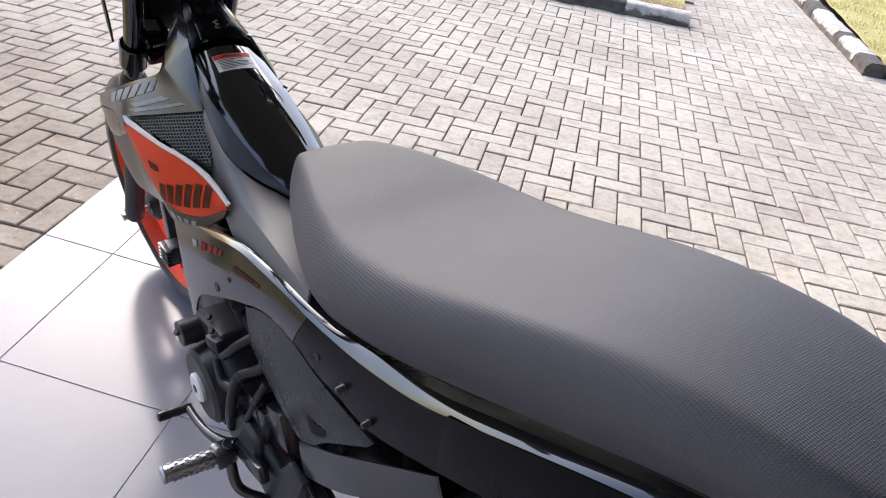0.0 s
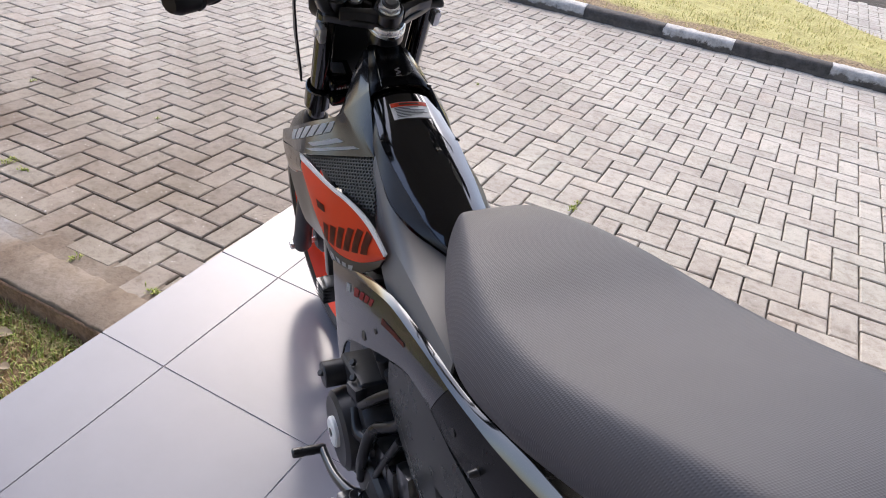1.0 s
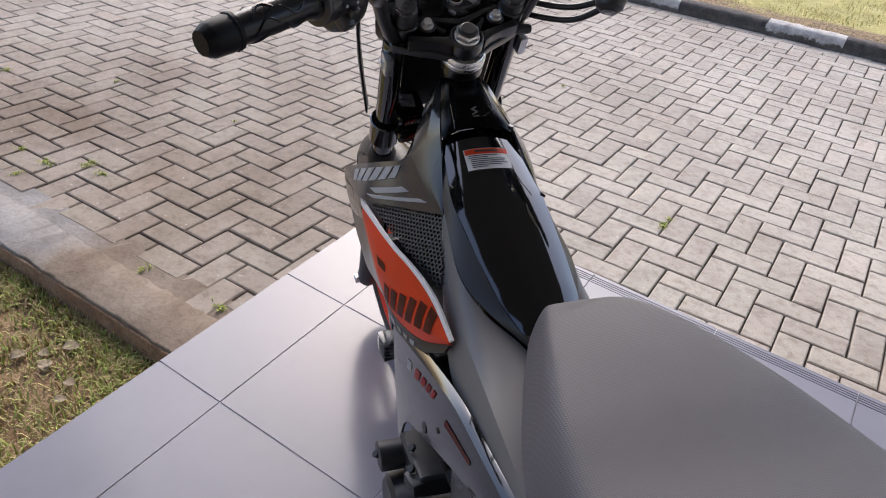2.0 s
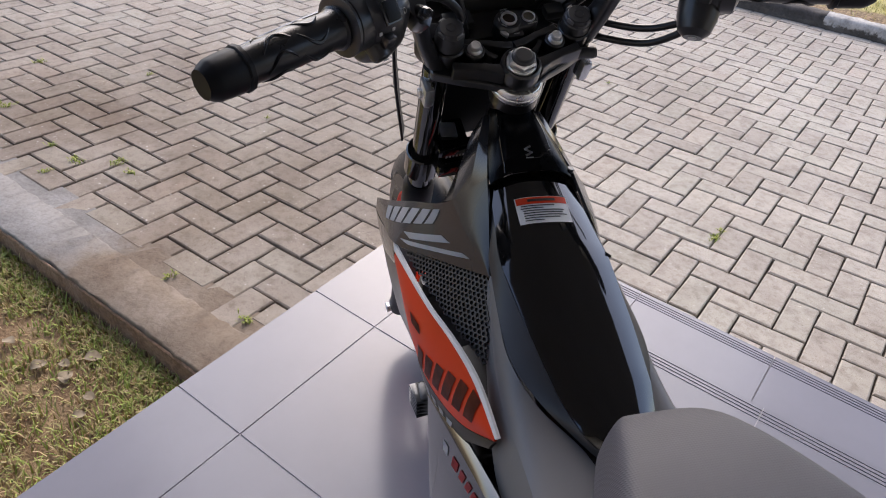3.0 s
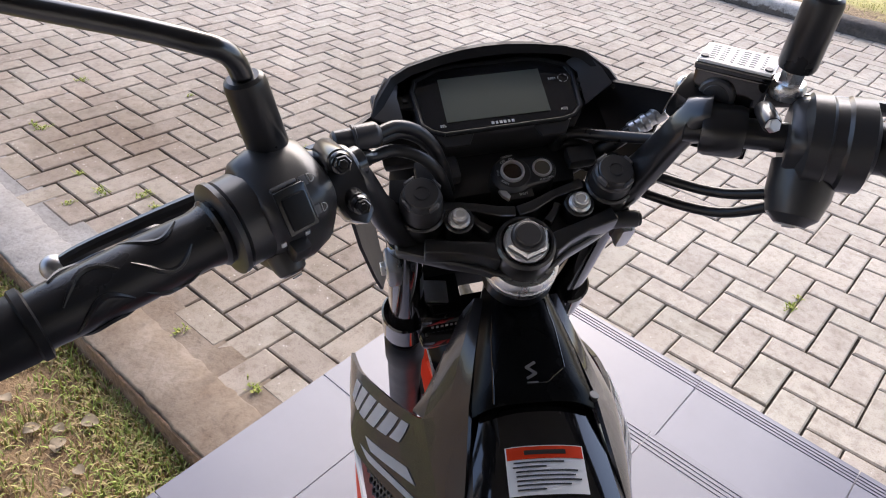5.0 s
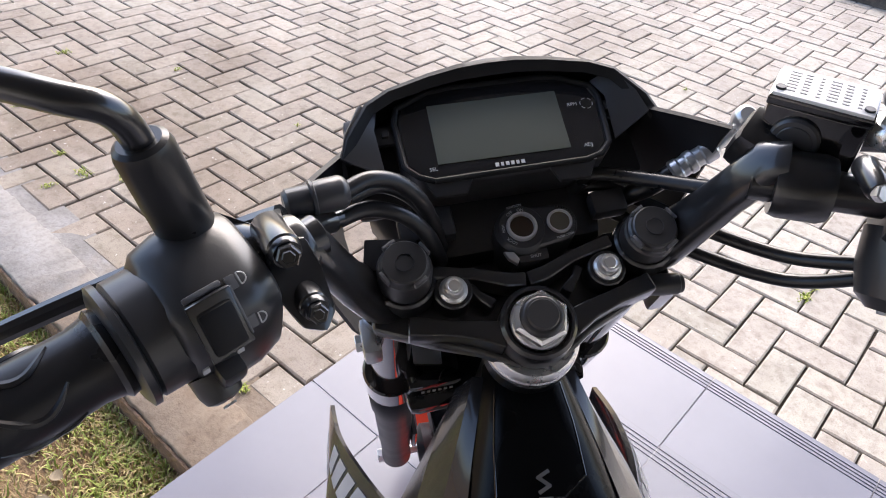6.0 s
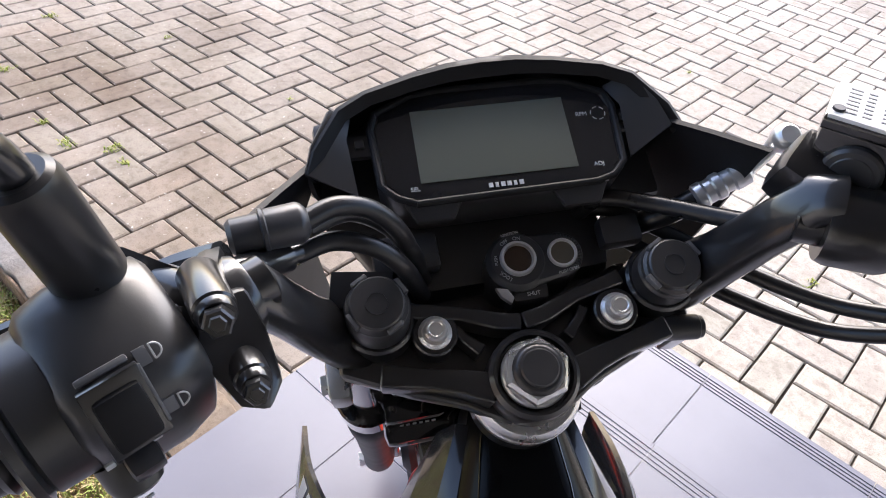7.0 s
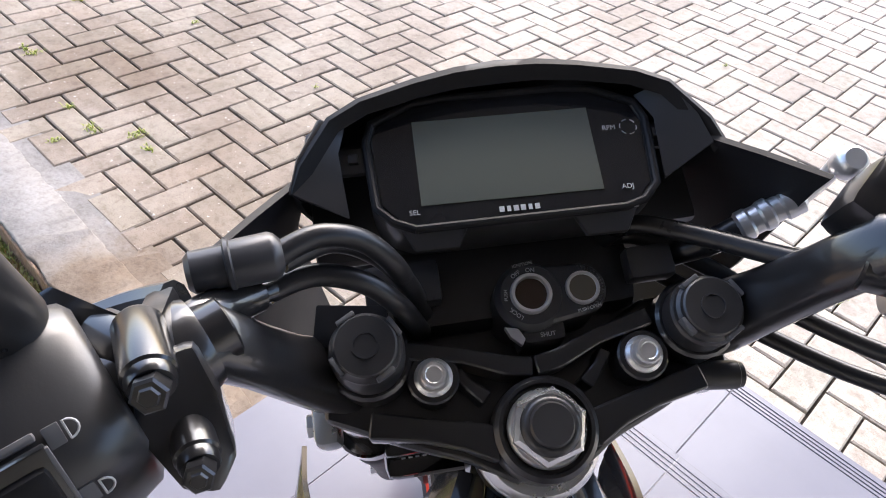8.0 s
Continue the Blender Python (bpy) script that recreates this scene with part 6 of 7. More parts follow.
tail = Skin([(-0.80, 0.106, 0.776), (-0.862, 0.1025, 0.812), (-0.96, 0.0935, 0.867), (-1.08, 0.0645, 0.907), (-1.16, 0.030, 0.918)],
            [(-0.80, 0.106, 0.691), (-0.87, 0.103, 0.735), (-0.96, 0.094, 0.800), (-1.08, 0.060, 0.862), (-1.16, 0.030, 0.893)], 0.004)
panel("tail_panel", tail, TAIL_BLACK, "glossy black tail panel")
cover = Skin([(-0.403, 0.119, 0.573), (-0.460, 0.117, 0.607), (-0.520, 0.115, 0.618), (-0.60, 0.111, 0.608), (-0.70, 0.106, 0.612)],
             [(-0.412, 0.119, 0.505), (-0.47, 0.117, 0.468), (-0.553, 0.115, 0.446), (-0.62, 0.112, 0.520), (-0.69, 0.107, 0.594)], 0.003)
covers = panel("side_cover", cover, SIDE_GREY, "dark satin triangular side cover")
decal("cover_gap", cover, [[(0.60, 0.62), (0.74, 0.78), (0.72, 0.92), (0.62, 0.84)]], PRINT_BLACK, covers, n=6)
decal("cover_line", cover, [[(0.20, 0.70), (0.21, 0.70), (0.50, 0.96), (0.49, 0.96)]], GREY_FILM, covers)
guard = Skin([(-0.548, 0.116, 0.440), (-0.63, 0.114, 0.512), (-0.72, 0.108, 0.600), (-0.80, 0.104, 0.680)],
             [(-0.577, 0.122, 0.398), (-0.66, 0.118, 0.468), (-0.74, 0.110, 0.556), (-0.82, 0.104, 0.650)], 0.003)
panel("tail_guard", guard, SATIN_BLACK, "glossy black guard behind the side cover")

# -- seat --
SEAT = [(-0.369, 0.0068, 0.7150, 0.7515), (-0.379, 0.0306, 0.7092, 0.7773), (-0.397, 0.0489, 0.7054, 0.7969), (-0.427, 0.0657, 0.7043, 0.8120), (-0.477, 0.0895, 0.7062, 0.8257), (-0.547, 0.1178, 0.7102, 0.8373),
        (-0.617, 0.1367, 0.7225, 0.8461), (-0.687, 0.1388, 0.7489, 0.8655), (-0.747, 0.1339, 0.7726, 0.8909), (-0.817, 0.1233, 0.8032, 0.9237), (-0.897, 0.1090, 0.8400, 0.9560), (-0.975, 0.0960, 0.8800, 0.9750), (-1.050, 0.0760, 0.9080, 0.9800), (-1.100, 0.0460, 0.9200, 0.9740), (-1.115, 0.0200, 0.9300, 0.9600)]
stations = spline([(u, b_, 0) for u, b_, _, _ in SEAT], 5)
lows_w = spline([(u, w, 0) for u, _, w, _ in SEAT], 5)
tops_w = spline([(u, w, 0) for u, _, _, w in SEAT], 5)
b = fresh()
rings = []
# upper half of the section: sloping side, soft shoulder, nearly flat top
SHOULDER = spline([(1.0, 0.0, 0), (0.978, 0.24, 0), (0.94, 0.48, 0), (0.885, 0.72, 0), (0.815, 0.90, 0), (0.70, 0.975, 0), (0.38, 0.992, 0), (0.0, 1.0, 0)], 4)
upper = [(p.x, p.y) for p in SHOULDER]
upper += [(-x, y) for x, y in upper[-2::-1]]
for st, lo_, hi_ in zip(stations, lows_w, tops_w):
    half, w0, w1 = st.y, lo_.y, hi_.y
    ring = []
    mid_w = w0 * 0.45 + w1 * 0.55
    ring += [(st.x, half * x, mid_w + (w1 - mid_w) * y) for x, y in upper]
    for i in range(1, 18):
        a = math.pi + math.pi * i / 18
        c, q = math.cos(a), math.sin(a)
        ring.append((st.x, half * (1 - 0.16 * abs(q)) * math.copysign(abs(c) ** 0.45, c), mid_w - (mid_w - w0) * abs(q) ** 0.7))
    rings.append(ring)
add_loft(b, rings)
body_part("seat", b, SEAT_VINYL, bike, "long one-piece seat in matte charcoal vinyl", sharp=60)

# -- engine and frame --
b = fresh()
add_box(b, (0.34, 0.19, 0.20), (-0.30, 0, 0.31), 0.03, (0, -8, 0), 3)
add_box(b, (0.16, 0.16, 0.22), (-0.19, 0, 0.47), 0.02, (0, 18, 0), 3)
engine = body_part("engine_block", b, DARK_METAL, bike, "dark cast engine case")
for k in range(7):
    b = fresh()
    add_box(b, (0.17, 0.185, 0.006), (-0.205 + 0.006 * k, 0, 0.42 + 0.022 * k), 0.002, (0, 18, 0))
    body_part("cooling_fin", b, DARK_METAL, engine)
b = fresh()
add_lathe(b, (-0.317, 0.085, 0.338), (-0.317, 0.166, 0.338), [(0, 0.090), (0.45, 0.089), (0.62, 0.080), (0.66, 0.068), (0.93, 0.064), (1, 0.056)], 48)
add_box(b, (0.12, 0.05, 0.11), (-0.41, 0.120, 0.305), 0.018, seg=3)
for k in range(6):
    a = 2 * math.pi * k / 6 + 0.3
    add_cyl(b, (-0.317 + 0.084 * math.cos(a), 0.11, 0.338 + 0.084 * math.sin(a)), (-0.317 + 0.084 * math.cos(a), 0.142, 0.338 + 0.084 * math.sin(a)), 0.008, seg=12)
side_case = body_part("generator_cover", b, DARK_METAL, engine, "rounded dark grey generator cover")
b = fresh()
add_lathe(b, (-0.317, 0.164, 0.338), (-0.317, 0.174, 0.338), [(0, 0.025), (0.7, 0.025), (1, 0.022)], 32)
body_part("inspection_cap", b, WHITE_FILM, side_case, "round white cap on the generator cover")
b = fresh()
add_cyl(b, (-0.317, 0.173, 0.338), (-0.317, 0.176, 0.338), 0.007, seg=6)
body_part("cap_screw", b, MATTE_BLACK, side_case)
b = fresh()
add_box(b, (0.105, 0.055, 0.045), (-0.300, 0.112, 0.430), 0.010, (0, 16, 0), 3)
add_cyl(b, (-0.265, 0.10, 0.415), (-0.265, 0.172, 0.415), 0.021)
add_box(b, (0.03, 0.03, 0.022), (-0.335, 0.135, 0.448), 0.005, (0, 10, 12))
part_pump = body_part("water_pump", b, DARK_METAL, engine, "dark cast pump housing on the engine")
for x, y, z in ((-0.262, 0.172, 0.415), (-0.325, 0.140, 0.462), (-0.290, 0.130, 0.456)):
    b = add_cyl(fresh(), (x, y, z), (x, y + 0.004, z + 0.004), 0.0055, seg=6)
    body_part("case_bolt", b, DARK_METAL, part_pump)
for k in range(3):
    b = fresh()
    add_cyl(b, (-0.325 - 0.030 * k, 0.10, 0.49), (-0.330 - 0.030 * k, 0.112, 0.535), 0.008 + 0.002 * (k == 1), seg=14)
    body_part("engine_stud", b, DARK_METAL, engine)
for pts, r in (([(-0.385, 0.145, 0.30), (-0.400, 0.150, 0.37), (-0.400, 0.135, 0.43), (-0.43, 0.112, 0.47), (-0.46, 0.10, 0.54)], 0.0085), ([(-0.36, 0.14, 0.44), (-0.385, 0.128, 0.48), (-0.41, 0.10, 0.52)], 0.007), ([(-0.39, 0.13, 0.25), (-0.415, 0.14, 0.32), (-0.435, 0.128, 0.40), (-0.45, 0.115, 0.46)], 0.006), ([(-0.33, 0.14, 0.40), (-0.365, 0.145, 0.385), (-0.40, 0.128, 0.395)], 0.009)):
    b = add_tube(fresh(), pts, r, 12)
    body_part("engine_hose", b, RUBBER, engine)
b = fresh()
add_box(b, (0.05, 0.04, 0.05), (-0.42, 0.112, 0.385), 0.01, (0, 20, 0))
add_box(b, (0.045, 0.04, 0.12), (-0.455, 0.108, 0.34), 0.01, (0, 15, 0))
add_box(b, (0.055, 0.03, 0.07), (-0.490, 0.108, 0.40), 0.012, (0, 25, 0))
body_part("sprocket_cover", b, SATIN_BLACK, engine)
b = fresh()
add_box(b, (0.034, 0.034, 0.040), (-0.037, 0.098, 0.386), 0.006)
reg = body_part("regulator", b, MATTE_BLACK, bike, "finned black regulator below the fairing")
for k in range(5):
    b = fresh()
    add_box(b, (0.036, 0.024, 0.0034), (-0.037, 0.112, 0.370 + 0.008 * k), 0.001, (0, 0, 10))
    body_part("fin", b, SATIN_BLACK, reg)
# added dark block: keeps bright tiles from showing through behind the engine
b = fresh()
add_box(b, (0.30, 0.150, 0.20), (-0.585, 0, 0.475), 0.02, (0, 14, 0))
body_part("dark_backing", b, TAIL_BLACK, bike, "black backing block added inside the frame in place of dark engine parts")
b = fresh()
add_box(b, (0.03, 0.20, 0.17), (0.03, 0, 0.46), 0.006, (0, 14, 0))
rad = body_part("radiator", b, MATTE_BLACK, bike, "black radiator behind the front wheel")
b = fresh()
for k in range(12):
    add_box(b, (0.004, 0.19, 0.003), (0.062 - 0.0032 * k + 0.006, 0, 0.395 + 0.012 * k), 0.0005, (0, 14, 0))
body_part("radiator_fins", b, DARK_METAL, rad)
b = fresh()
add_tube(b, [(-0.03, 0, 0.755), (-0.12, 0, 0.69), (-0.30, 0, 0.60), (-0.55, 0, 0.60), (-0.80, 0, 0.74), (-1.05, 0, 0.88)], 0.028, 14)
for s in (1, -1):
    add_tube(b, [(-0.30, 0.05 * s, 0.62), (-0.46, 0.075 * s, 0.50), (-0.50, 0.08 * s, 0.36), (-0.46, 0.07 * s, 0.24)], 0.02, 12)
    add_tube(b, [(-0.52, 0.07 * s, 0.58), (-0.72, 0.075 * s, 0.68), (-1.0, 0.06 * s, 0.85)], 0.014, 12)
body_part("frame", b, SATIN_BLACK, bike, "black tubular steel frame")
b = fresh()
for s in (1, -1):
    add_loft(b, [[Vector(c) + Vector((0, 0.014 * math.cos(a), 0.022 * math.sin(a))) for a in [2 * math.pi * i / 16 for i in range(16)]] for c in ((-0.50, 0.085 * s, 0.32), (-0.70, 0.09 * s, 0.285), (-0.96, 0.092 * s, 0.2485))])
add_cyl(b, (-0.945, -0.12, 0.2465), (-0.945, 0.12, 0.2465), 0.008)
body_part("swingarm", b, SATIN_BLACK, bike)
b = fresh()
add_tube(b, [(-0.10, -0.05, 0.36), (-0.12, -0.09, 0.22), (-0.35, -0.11, 0.16), (-0.60, -0.12, 0.24), (-0.75, -0.13, 0.30)], 0.018, 14)
add_lathe(b, (-0.70, -0.135, 0.28), (-1.14, -0.15, 0.46), [(0, 0.02), (0.08, 0.045), (0.9, 0.05), (0.96, 0.042), (1, 0.025)], 28)
body_part("exhaust", b, SATIN_BLACK, bike, "black exhaust silencer")
b = fresh()
add_shell(b, [[(-0.945 + 0.31 * math.cos(radians(a)), y, 0.2465 + 0.31 * math.sin(radians(a)) + 0.02 * (a > 90)) for y in (-0.06, -0.03, 0, 0.03, 0.06)] for a in range(40, 171, 10)], 0.003)
body_part("rear_mudguard", b, MATTE_BLACK, bike)
b = fresh()
add_box(b, (0.05, 0.10, 0.035), (-1.155, 0, 0.905), 0.012)
body_part("tail_lamp", b, RED_PLASTIC, bike, "red tail lamp")

# -- gear lever, foot pegs, stand --
b = fresh()
add_tube(b, [(-0.276, 0.178, 0.248), (-0.305, 0.177, 0.250), (-0.344, 0.174, 0.258), (-0.385, 0.164, 0.272), (-0.410, 0.150, 0.282)], [0.007, 0.0075, 0.008, 0.010, 0.013], 12)
gear = body_part("gear_lever", b, SATIN_BLACK, bike, "black gear lever")
b = add_lathe(fresh(), (-0.277, 0.172, 0.247), (-0.274, 0.229, 0.247), [(0, 0.0065), (0.1, 0.0088), (0.3, 0.0078), (0.4, 0.0088), (0.6, 0.0078), (0.7, 0.0088), (0.95, 0.0085), (1, 0.006)], 18)
body_part("lever_rubber", b, RUBBER, gear, "ribbed black rubber sleeve")
PEG = Vector((-0.407, 0, 0.272))


def peg(bm):
    add_lathe(bm, PEG + Vector((0, 0.184, 0)), PEG + Vector((0.006, 0.266, 0)), [(0, 0.011), (0.08, 0.0135), (0.93, 0.0135), (0.95, 0.0155), (1, 0.013)], 24)
    for k in range(8):
        for a in range(10):
            an = 2 * math.pi * a / 10 + 0.3 * (k % 2)
            add_box(bm, (0.0045, 0.005, 0.003), (PEG.x + 0.0138 * math.cos(an) + 0.0007 * k, 0.194 + 0.008 * k, PEG.z + 0.0138 * math.sin(an)), 0.0, (0, -math.degrees(an) + 90, 0))
    return bm


def peg_mount(bm):
    add_box(bm, (0.034, 0.030, 0.034), PEG + Vector((0, 0.172, -0.002)), 0.006)
    add_cyl(bm, PEG + Vector((0.0, 0.160, 0.020)), PEG + Vector((0.0, 0.160, -0.022)), 0.011)
    add_box(bm, (0.10, 0.018, 0.035), PEG + Vector((-0.045, 0.145, 0.020)), 0.008, (0, 22, 0))
    add_tube(bm, [PEG + Vector(p) for p in ((-0.01, 0.165, -0.015), (-0.04, 0.165, -0.05), (-0.08, 0.13, -0.06))], 0.009, 12)
    return bm


both("foot_peg", peg, ALU, "knurled metal foot peg")
both("peg_mount", peg_mount, SATIN_BLACK)


def plate_bracket(bm):
    add_plate(bm, [(-0.40, 0.122, 0.27), (-0.44, 0.122, 0.32), (-0.48, 0.122, 0.355), (-0.52, 0.122, 0.345), (-0.55, 0.122, 0.40), (-0.59, 0.122, 0.40), (-0.56, 0.122, 0.28), (-0.50, 0.122, 0.20), (-0.42, 0.122, 0.22)], (0, 0.010, 0), 0.002)
    return bm


both("peg_bracket", plate_bracket, DARK_METAL, "cast peg bracket plate")
b = fresh()
for s in (1, -1):
    add_tube(b, [(-0.50, 0.08 * s, 0.24), (-0.55, 0.10 * s, 0.10), (-0.60, 0.14 * s, -0.036 - 0.0075 * s)], 0.013, 12)
    add_box(b, (0.06, 0.03, 0.012), (-0.605, 0.145 * s, -0.0435 - 0.0075 * s), 0.003)
add_cyl(b, (-0.53, -0.09, 0.155), (-0.53, 0.09, 0.155), 0.011)
body_part("centre_stand", b, SATIN_BLACK, bike, "black centre stand")
# red-tipped wiring plug beside the steering head
for dl in (0, 0.012):
    b = add_tube(fresh(), [(0.06, 0.045 - dl, 0.70), (0.065, 0.055 - dl, 0.67), (0.06, 0.06 - dl, 0.62)], 0.004, 10)
    body_part("wiring_plug", b, RED_PLASTIC, bike, "short red wiring lead")

b = fresh()
add_box(b, (0.045, 0.13, 0.15), (0.066, -0.01, 0.61), 0.012, (0, -20, 0))
body_part("inner_shield", b, DULL_BLACK, bike, "dull black inner shield behind the fork")
b = fresh()
add_box(b, (0.012, 0.128, 0.17), (0.066, 0, -0.115), 0.006)
part("fork_shield", b, DULL_BLACK, bike, "dull black shield between the fork tubes", xf=STEER)


# ---- lawns: blades of grass, fallen leaves, weeds in the joints ----
def blade_mat(name, stops):
    m = mat(name, rough=0.7, spec=0.25)
    geo = m.node_tree.nodes.new("ShaderNodeNewGeometry")
    link(m, ramp(m, geo.outputs["Random Per Island"], stops), bsdf(m).inputs["Base Color"])
    return m


GRASS = blade_mat("grass_blades", [(0.0, (0.30, 0.20, 0.10)), (0.28, (0.52, 0.40, 0.21)), (0.48, (0.40, 0.36, 0.14)), (0.7, (0.27, 0.33, 0.075)), (1.0, (0.42, 0.49, 0.13))])
GRASS_FAR = blade_mat("far_grass_blades", [(0.0, (0.66, 0.57, 0.26)), (0.5, (0.60, 0.53, 0.21)), (1.0, (0.43, 0.44, 0.13))])


def blades(name, count, place, material, label, height=(0.02, 0.05), flat_share=0.5, seed=1):
    rng = random.Random(seed)
    verts, faces = [], []
    while len(faces) < count:
        x, y, z, keep = place(rng)
        if not keep:
            continue
        a, h, w = rng.uniform(0, 6.283), rng.uniform(*height), rng.uniform(0.0014, 0.0034)
        lean = rng.uniform(0.9, 2.2) if rng.random() < flat_share else rng.uniform(0.1, 0.8)
        dx, dy = math.cos(a), math.sin(a)
        i = len(verts)
        rise = h / math.sqrt(1 + lean * lean)
        mx, my, mz = x + dx * rise * lean * 0.45, y + dy * rise * lean * 0.45, z + rise * 0.62
        ex, ey, ez = x + dx * rise * lean, y + dy * rise * lean, z + rise * 0.85
        verts += [(x - dy * w, y + dx * w, z - 0.004), (x + dy * w, y - dx * w, z - 0.004), (mx + dy * w * 0.7, my - dx * w * 0.7, mz), (mx - dy * w * 0.7, my + dx * w * 0.7, mz), (ex, ey, ez)]
        faces += [(i, i + 1, i + 2, i + 3), (i + 3, i + 2, i + 4)]
    me = bpy.data.meshes.new(name)
    me.from_pydata(verts, [], faces)
    me.materials.append(material)
    return settle(tagged(new(name, me), label, "grass", "", "stuff"))


def lawn_spot(rng):
    x, y = FLOOR_X - 0.01 - 3.6 * rng.random() ** 1.15, KERB_Y0 - 0.015 - 1.5 * rng.random() ** 1.3
    n = noise.noise((x * 3.2, y * 3.2, 1.7)) + 0.35 * noise.noise((x * 11, y * 11, 4))
    return x, y, LAWN_Z + 0.004, n > -0.26 + 0.9 * (rng.random() - 0.5)


blades("grass", 120000, lawn_spot, GRASS, "short patchy grass, partly dry and yellow", (0.015, 0.055), 0.65, 5)


def far_spot(rng):
    x, y = -4.2 + (ISLAND_X + 4.15) * rng.random(), ISLAND_Y + 0.2 + 3.4 * rng.random() ** 1.4
    return x, y, YARD_Z + 0.085, y < island_back(x) and noise.noise((x * 2, y * 2, 3)) > -0.45 and (y > ISLAND_Y + 0.48 + 0.14 * noise.noise((x * 4, 0, 8)) or rng.random() < 0.12)


blades("grass_far", 30000, far_spot, GRASS_FAR, "yellow-green grass behind the painted kerb", (0.02, 0.05), 0.5, 6)


def side_spot(rng):
    return SIDE_X + 0.18 + 1.4 * rng.random(), SIDE_Y + 0.15 + 3.5 * rng.random(), YARD_Z + 0.085, True


blades("grass_side", 12000, side_spot, GRASS_FAR, "yellow-green grass behind the side kerb", (0.02, 0.05), 0.5, 7)

LEAF_DRY = grain(mat("dry_leaf", rough=0.75), (0.27, 0.21, 0.13), 60, 0.3, 0.3, 0.002, big=30)
leaf_at = [(-0.774, 0.077, 40, 0.05), (-0.757, -0.024, 150, 0.04), (-0.857, -0.041, 80, 0.045), (-0.642, -0.017, 20, 0.035), (-0.761, -0.016, 100, 0.045), (-0.807, 0.009, 10, 0.035), (-1.014, -0.048, 200, 0.04), (-0.604, -0.071, 60, 0.035)]
for x, y, a, s in leaf_at:
    b = fresh()
    n = 10
    rows = []
    for i in range(n + 1):
        t = i / n
        w = 0.42 * math.sin(math.pi * min(1, t * 0.97 + 0.02)) ** 0.8
        rows.append([(s * (t - 0.5), s * w * k, 0.012 + s * (0.25 * k * k * w + 0.10 * math.sin(t * 5))) for k in (-1, -0.5, 0, 0.5, 1)])
    add_shell(b, rows, 0.0006)
    lf = part("fallen_leaf", b, LEAF_DRY, None, sharp=60)
    lf.matrix_basis = pose(x, y, LAWN_Z + 0.012, 6, -8, a)
    settle(lf)
    tagged(lf, "curled dry brown leaf lying on the lawn", "leaf", "fallen leaves on the lawn")

WEED = blade_mat("weed_leaves", [(0.0, (0.20, 0.26, 0.04)), (0.6, (0.30, 0.34, 0.06)), (1.0, (0.38, 0.36, 0.10))])
weed_at = [(0.435, 1.944, 1.1), (0.439, 2.015, 0.5), (-2.777, 1.055, 1), (-2.442, 0.680, 1), (-2.387, 0.696, 1.1), (-1.745, 0.621, 1.2), (-1.611, 0.728, 1.1), (-1.512, 0.712, 0.9), (-2.297, 1.356, 0.6), (-1.924, 0.622, 0.8), (-1.736, 0.499, 0.8), (-1.529, 1.433, 0.35), (-0.592, 3.113, 0.4), (-0.508, 0.423, 1), (-0.850, 0.409, 0.7), (0.430, 1.943, 0.5)]
for k, (x, y, s) in enumerate(weed_at):
    rng = random.Random(900 + k)
    verts, faces = [], []
    for j in range(int(34 * s)):
        a, d = rng.uniform(0, 6.283), rng.uniform(0.0, 0.030) * s
        cx, cy = x + d * math.cos(a) * (1.3 if k % 2 else 0.6), y + d * math.sin(a) * (0.6 if k % 2 else 1.3)
        h, w, q = rng.uniform(0.008, 0.022), rng.uniform(0.0016, 0.0032), rng.uniform(0, 6.283)
        i = len(verts)
        ux, uy = math.cos(q), math.sin(q)
        verts += [(cx, cy, YARD_Z - 0.006), (cx + ux * h * 0.5 - uy * w, cy + uy * h * 0.5 + ux * w, YARD_Z + h * 0.5), (cx + ux * h, cy + uy * h, YARD_Z + h * 0.55), (cx + ux * h * 0.5 + uy * w, cy + uy * h * 0.5 - ux * w, YARD_Z + h * 0.5)]
        faces.append((i, i + 1, i + 2, i + 3))
    me = bpy.data.meshes.new("weed")
    me.from_pydata(verts, [], faces)
    me.materials.append(WEED)
    settle(tagged(new("weed", me), "small green weed in a joint between pavers", "weed", "weeds between the pavers"))

# ---- pavers: herringbone, two to one, in line with the porch ----
UNIT = 0.1082
PX, PY = 0.4432, 1.8594
PAVE_TURN = 0.75
yard = settle(tagged(new("pavement"), "yard of worn grey-pink concrete pavers laid in herringbone", "pavement", "", "structure"))


def brick_geometry(w, d, seed):
    """Worn paver, top at zero: eight-sided top edge broken by chips."""
    rng = random.Random(seed)
    c, h = 0.004, 0.05
    o = []
    for sx_, sy_ in ((-1, -1), (1, -1), (1, 1), (-1, 1)):
        o.append((sx_ * (w / 2 - rng.uniform(0, 0.002)), sy_ * (d / 2 - rng.uniform(0, 0.002))))
    top = []
    for x, y in o:
        top.append((x - math.copysign(c * rng.uniform(0.7, 1.6), x), y - math.copysign(c * rng.uniform(0.7, 1.6), y)))
    v = [(x, y, -h) for x, y in o] + [(x, y, -c * rng.uniform(0.7, 1.3)) for x, y in o] + [(x, y, rng.uniform(-0.0008, 0.0008)) for x, y in top]
    f = [(8, 9, 10, 11)] + [(4 + i, 4 + (i + 1) % 4, 8 + (i + 1) % 4, 8 + i) for i in range(4)] + [(i, (i + 1) % 4, 4 + (i + 1) % 4, 4 + i) for i in range(4)]
    return v, f


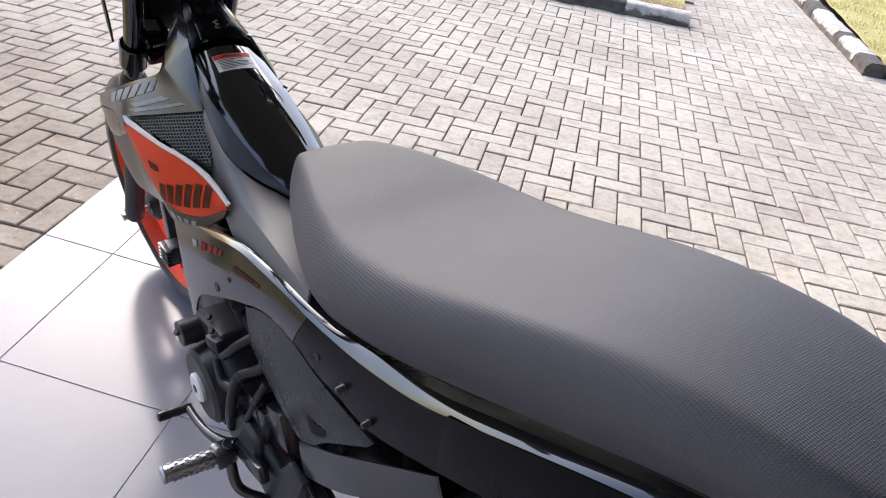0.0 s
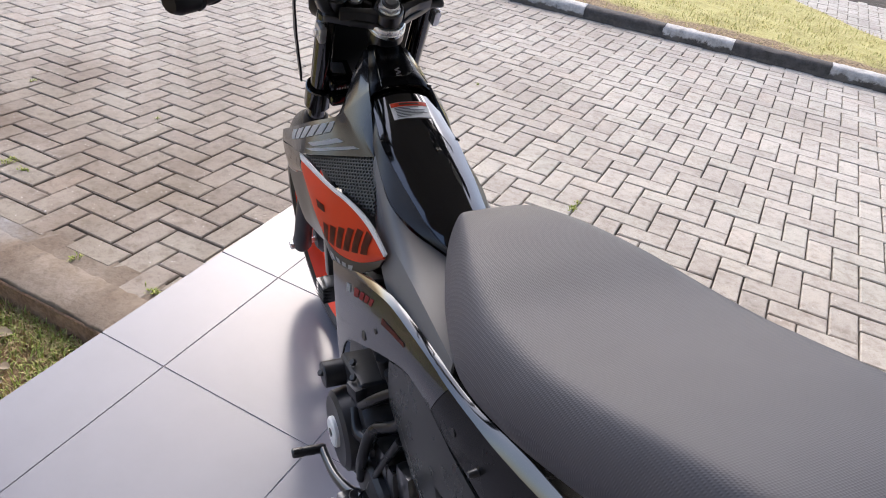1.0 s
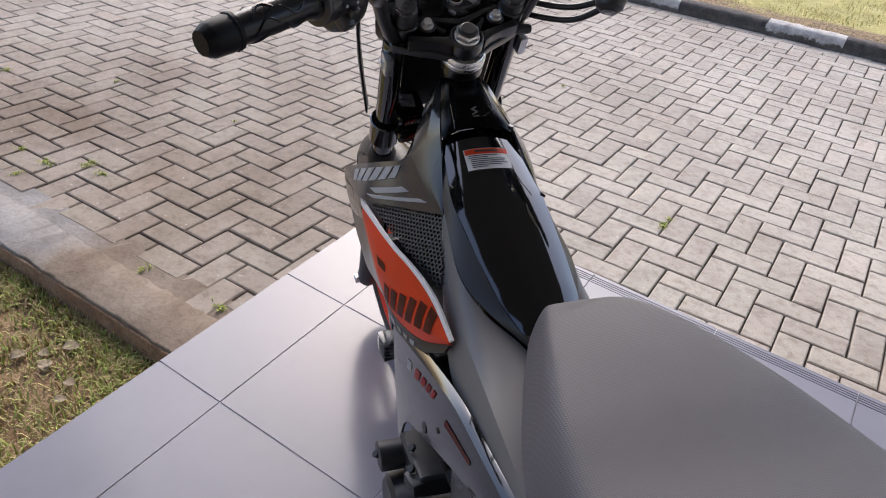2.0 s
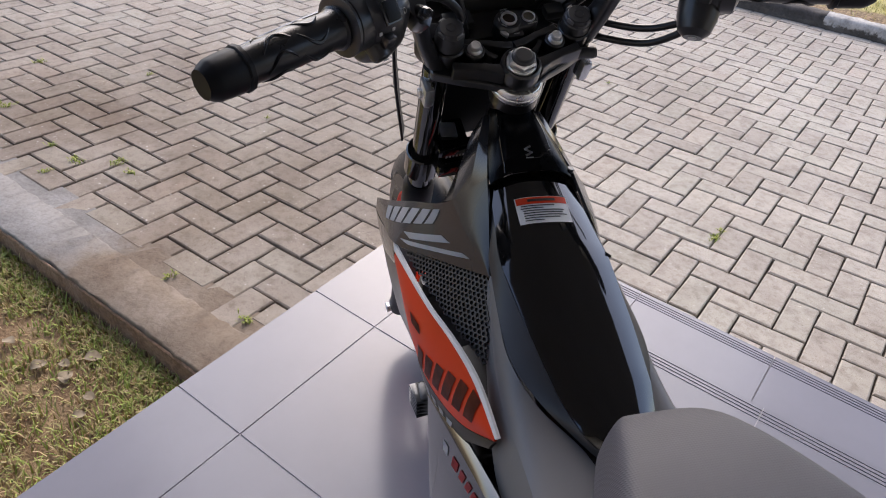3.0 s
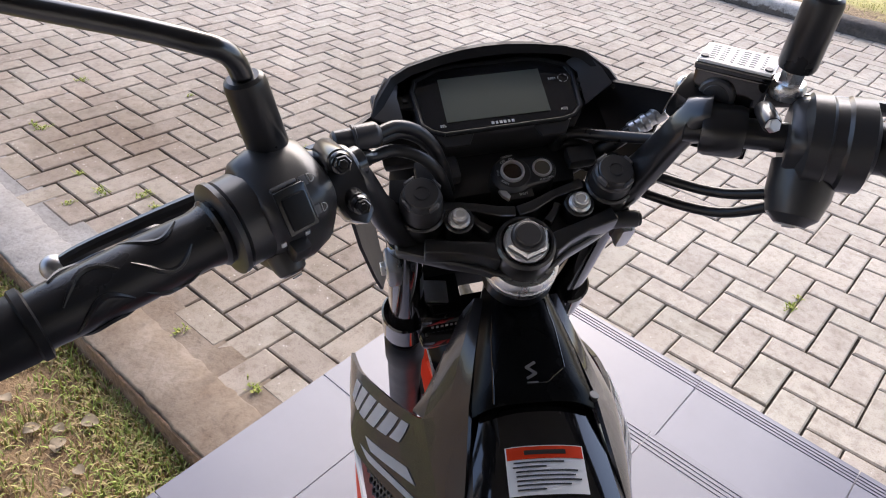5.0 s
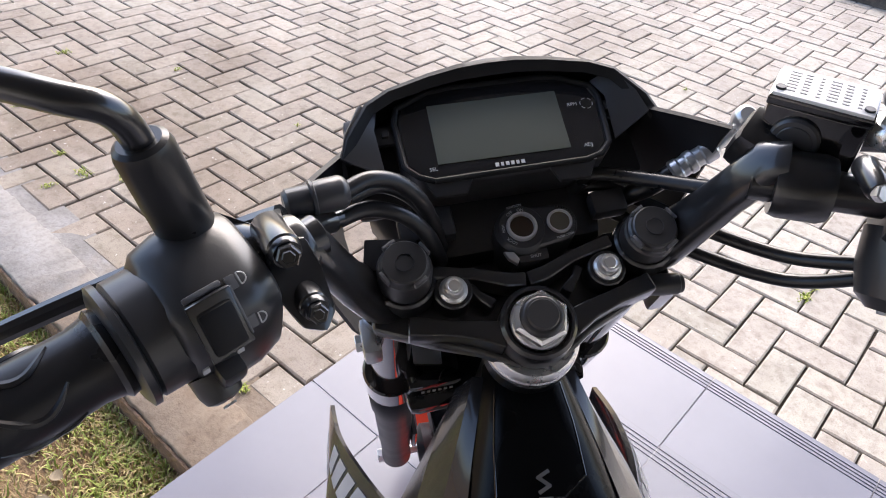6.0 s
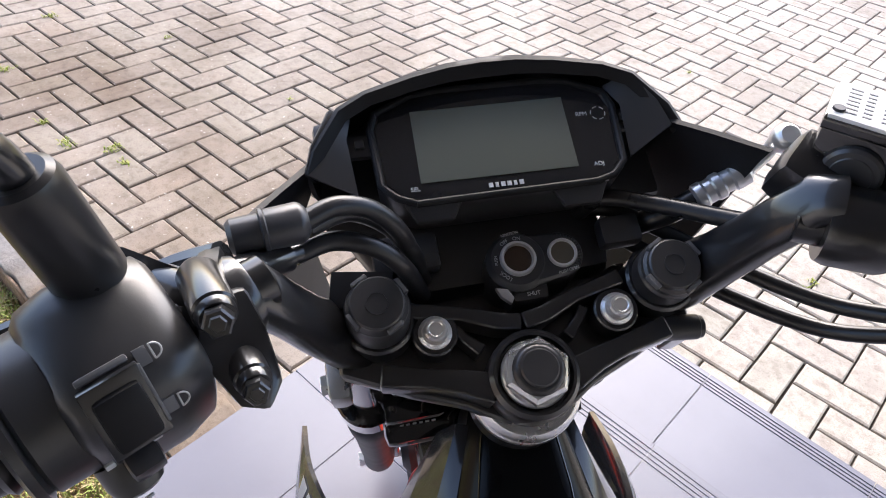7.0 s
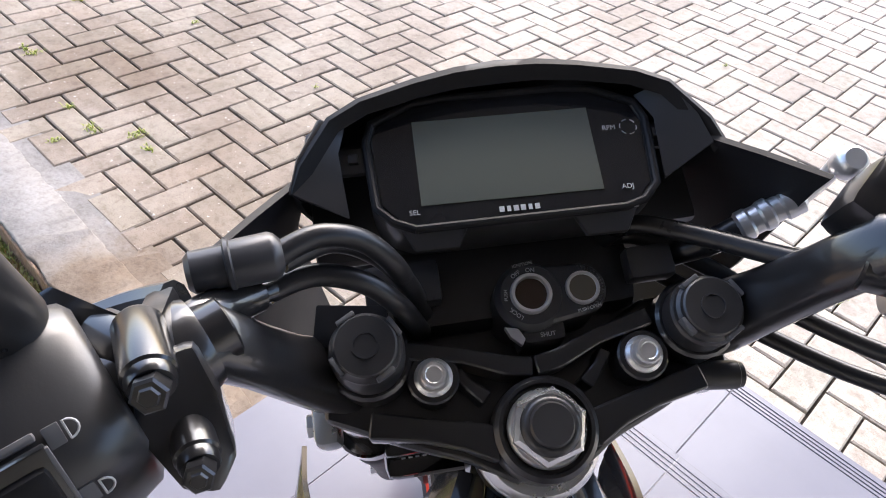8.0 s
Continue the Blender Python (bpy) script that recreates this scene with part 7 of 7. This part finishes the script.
def brick_mesh(w, d, seed):
    v, f = brick_geometry(w, d, seed)
    me = bpy.data.meshes.new("paver")
    me.from_pydata(v, [], f)
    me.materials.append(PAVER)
    return me


GAP = 0.005
flat_bricks = [brick_mesh(2 * UNIT - GAP, UNIT - GAP, 10 + k) for k in range(6)]
deep_bricks = [brick_mesh(UNIT - GAP, 2 * UNIT - GAP, 30 + k) for k in range(6)]
geo_flat = [brick_geometry(2 * UNIT - GAP, UNIT - GAP, 10 + k) for k in range(6)]
geo_deep = [brick_geometry(UNIT - GAP, 2 * UNIT - GAP, 30 + k) for k in range(6)]


def wanted(cx, cy):
    if cy < KERB_Y1 + 0.03 or (cx > FLOOR_X - 0.02 and cy < STEP_Y - 0.06):
        return False
    if cx < ISLAND_X and ISLAND_Y + 0.02 < cy < island_back(cx):
        return False
    return not (cx > SIDE_X + 0.05 and cy > SIDE_Y)


rng = random.Random(4)
square = pose(PX, PY, 0, 0, 0, PAVE_TURN)
spots = []
for i in range(-90, 91):
    for j in range(-40, 41):
        bx, by = PX + UNIT * (i + 4 * j), PY - UNIT * i
        for flat_one in (False, True):
            px_, py_ = (bx + UNIT / 2, by + UNIT) if not flat_one else (bx + 2 * UNIT, by + 1.5 * UNIT)
            cx, cy, _ = square @ Vector((px_ - PX, py_ - PY, 0))
            if -9 < cx < 6 and cy < 9.5 and wanted(cx, cy):
                spots.append((cx, cy, flat_one, rng.random(), rng.gauss(0, 0.0012), rng.gauss(0, 0.35), rng.gauss(0, 0.35), PAVE_TURN + rng.gauss(0, 0.5)))
near = lambda s: min(abs(s[0] - 0.6) + abs(s[1] - 1.4), abs(s[0] + 0.9) + abs(s[1] - 0.75) * 1.2)
spots.sort(key=near)
for cx, cy, flat_one, pick, dz, rx, ry, rz in spots[:300]:
    ob = new("paver", (flat_bricks if flat_one else deep_bricks)[int(pick * 6)])
    ob.parent = yard
    ob.matrix_basis = pose(cx, cy, YARD_Z + dz, rx, ry, rz)
verts, faces = [], []
for cx, cy, flat_one, pick, dz, rx, ry, rz in spots[300:]:
    v, f = (geo_flat if flat_one else geo_deep)[int(pick * 6)]
    m = pose(cx, cy, YARD_Z + dz, rx, ry, rz)
    k = len(verts)
    verts += [tuple(m @ Vector(p)) for p in v]
    faces += [tuple(k + q for q in g) for g in f]
me = bpy.data.meshes.new("pavers")
me.from_pydata(verts, [], faces)
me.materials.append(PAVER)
rest = new("pavers", me)
rest.parent = yard
tagged(rest, "", "", "", "stuff")
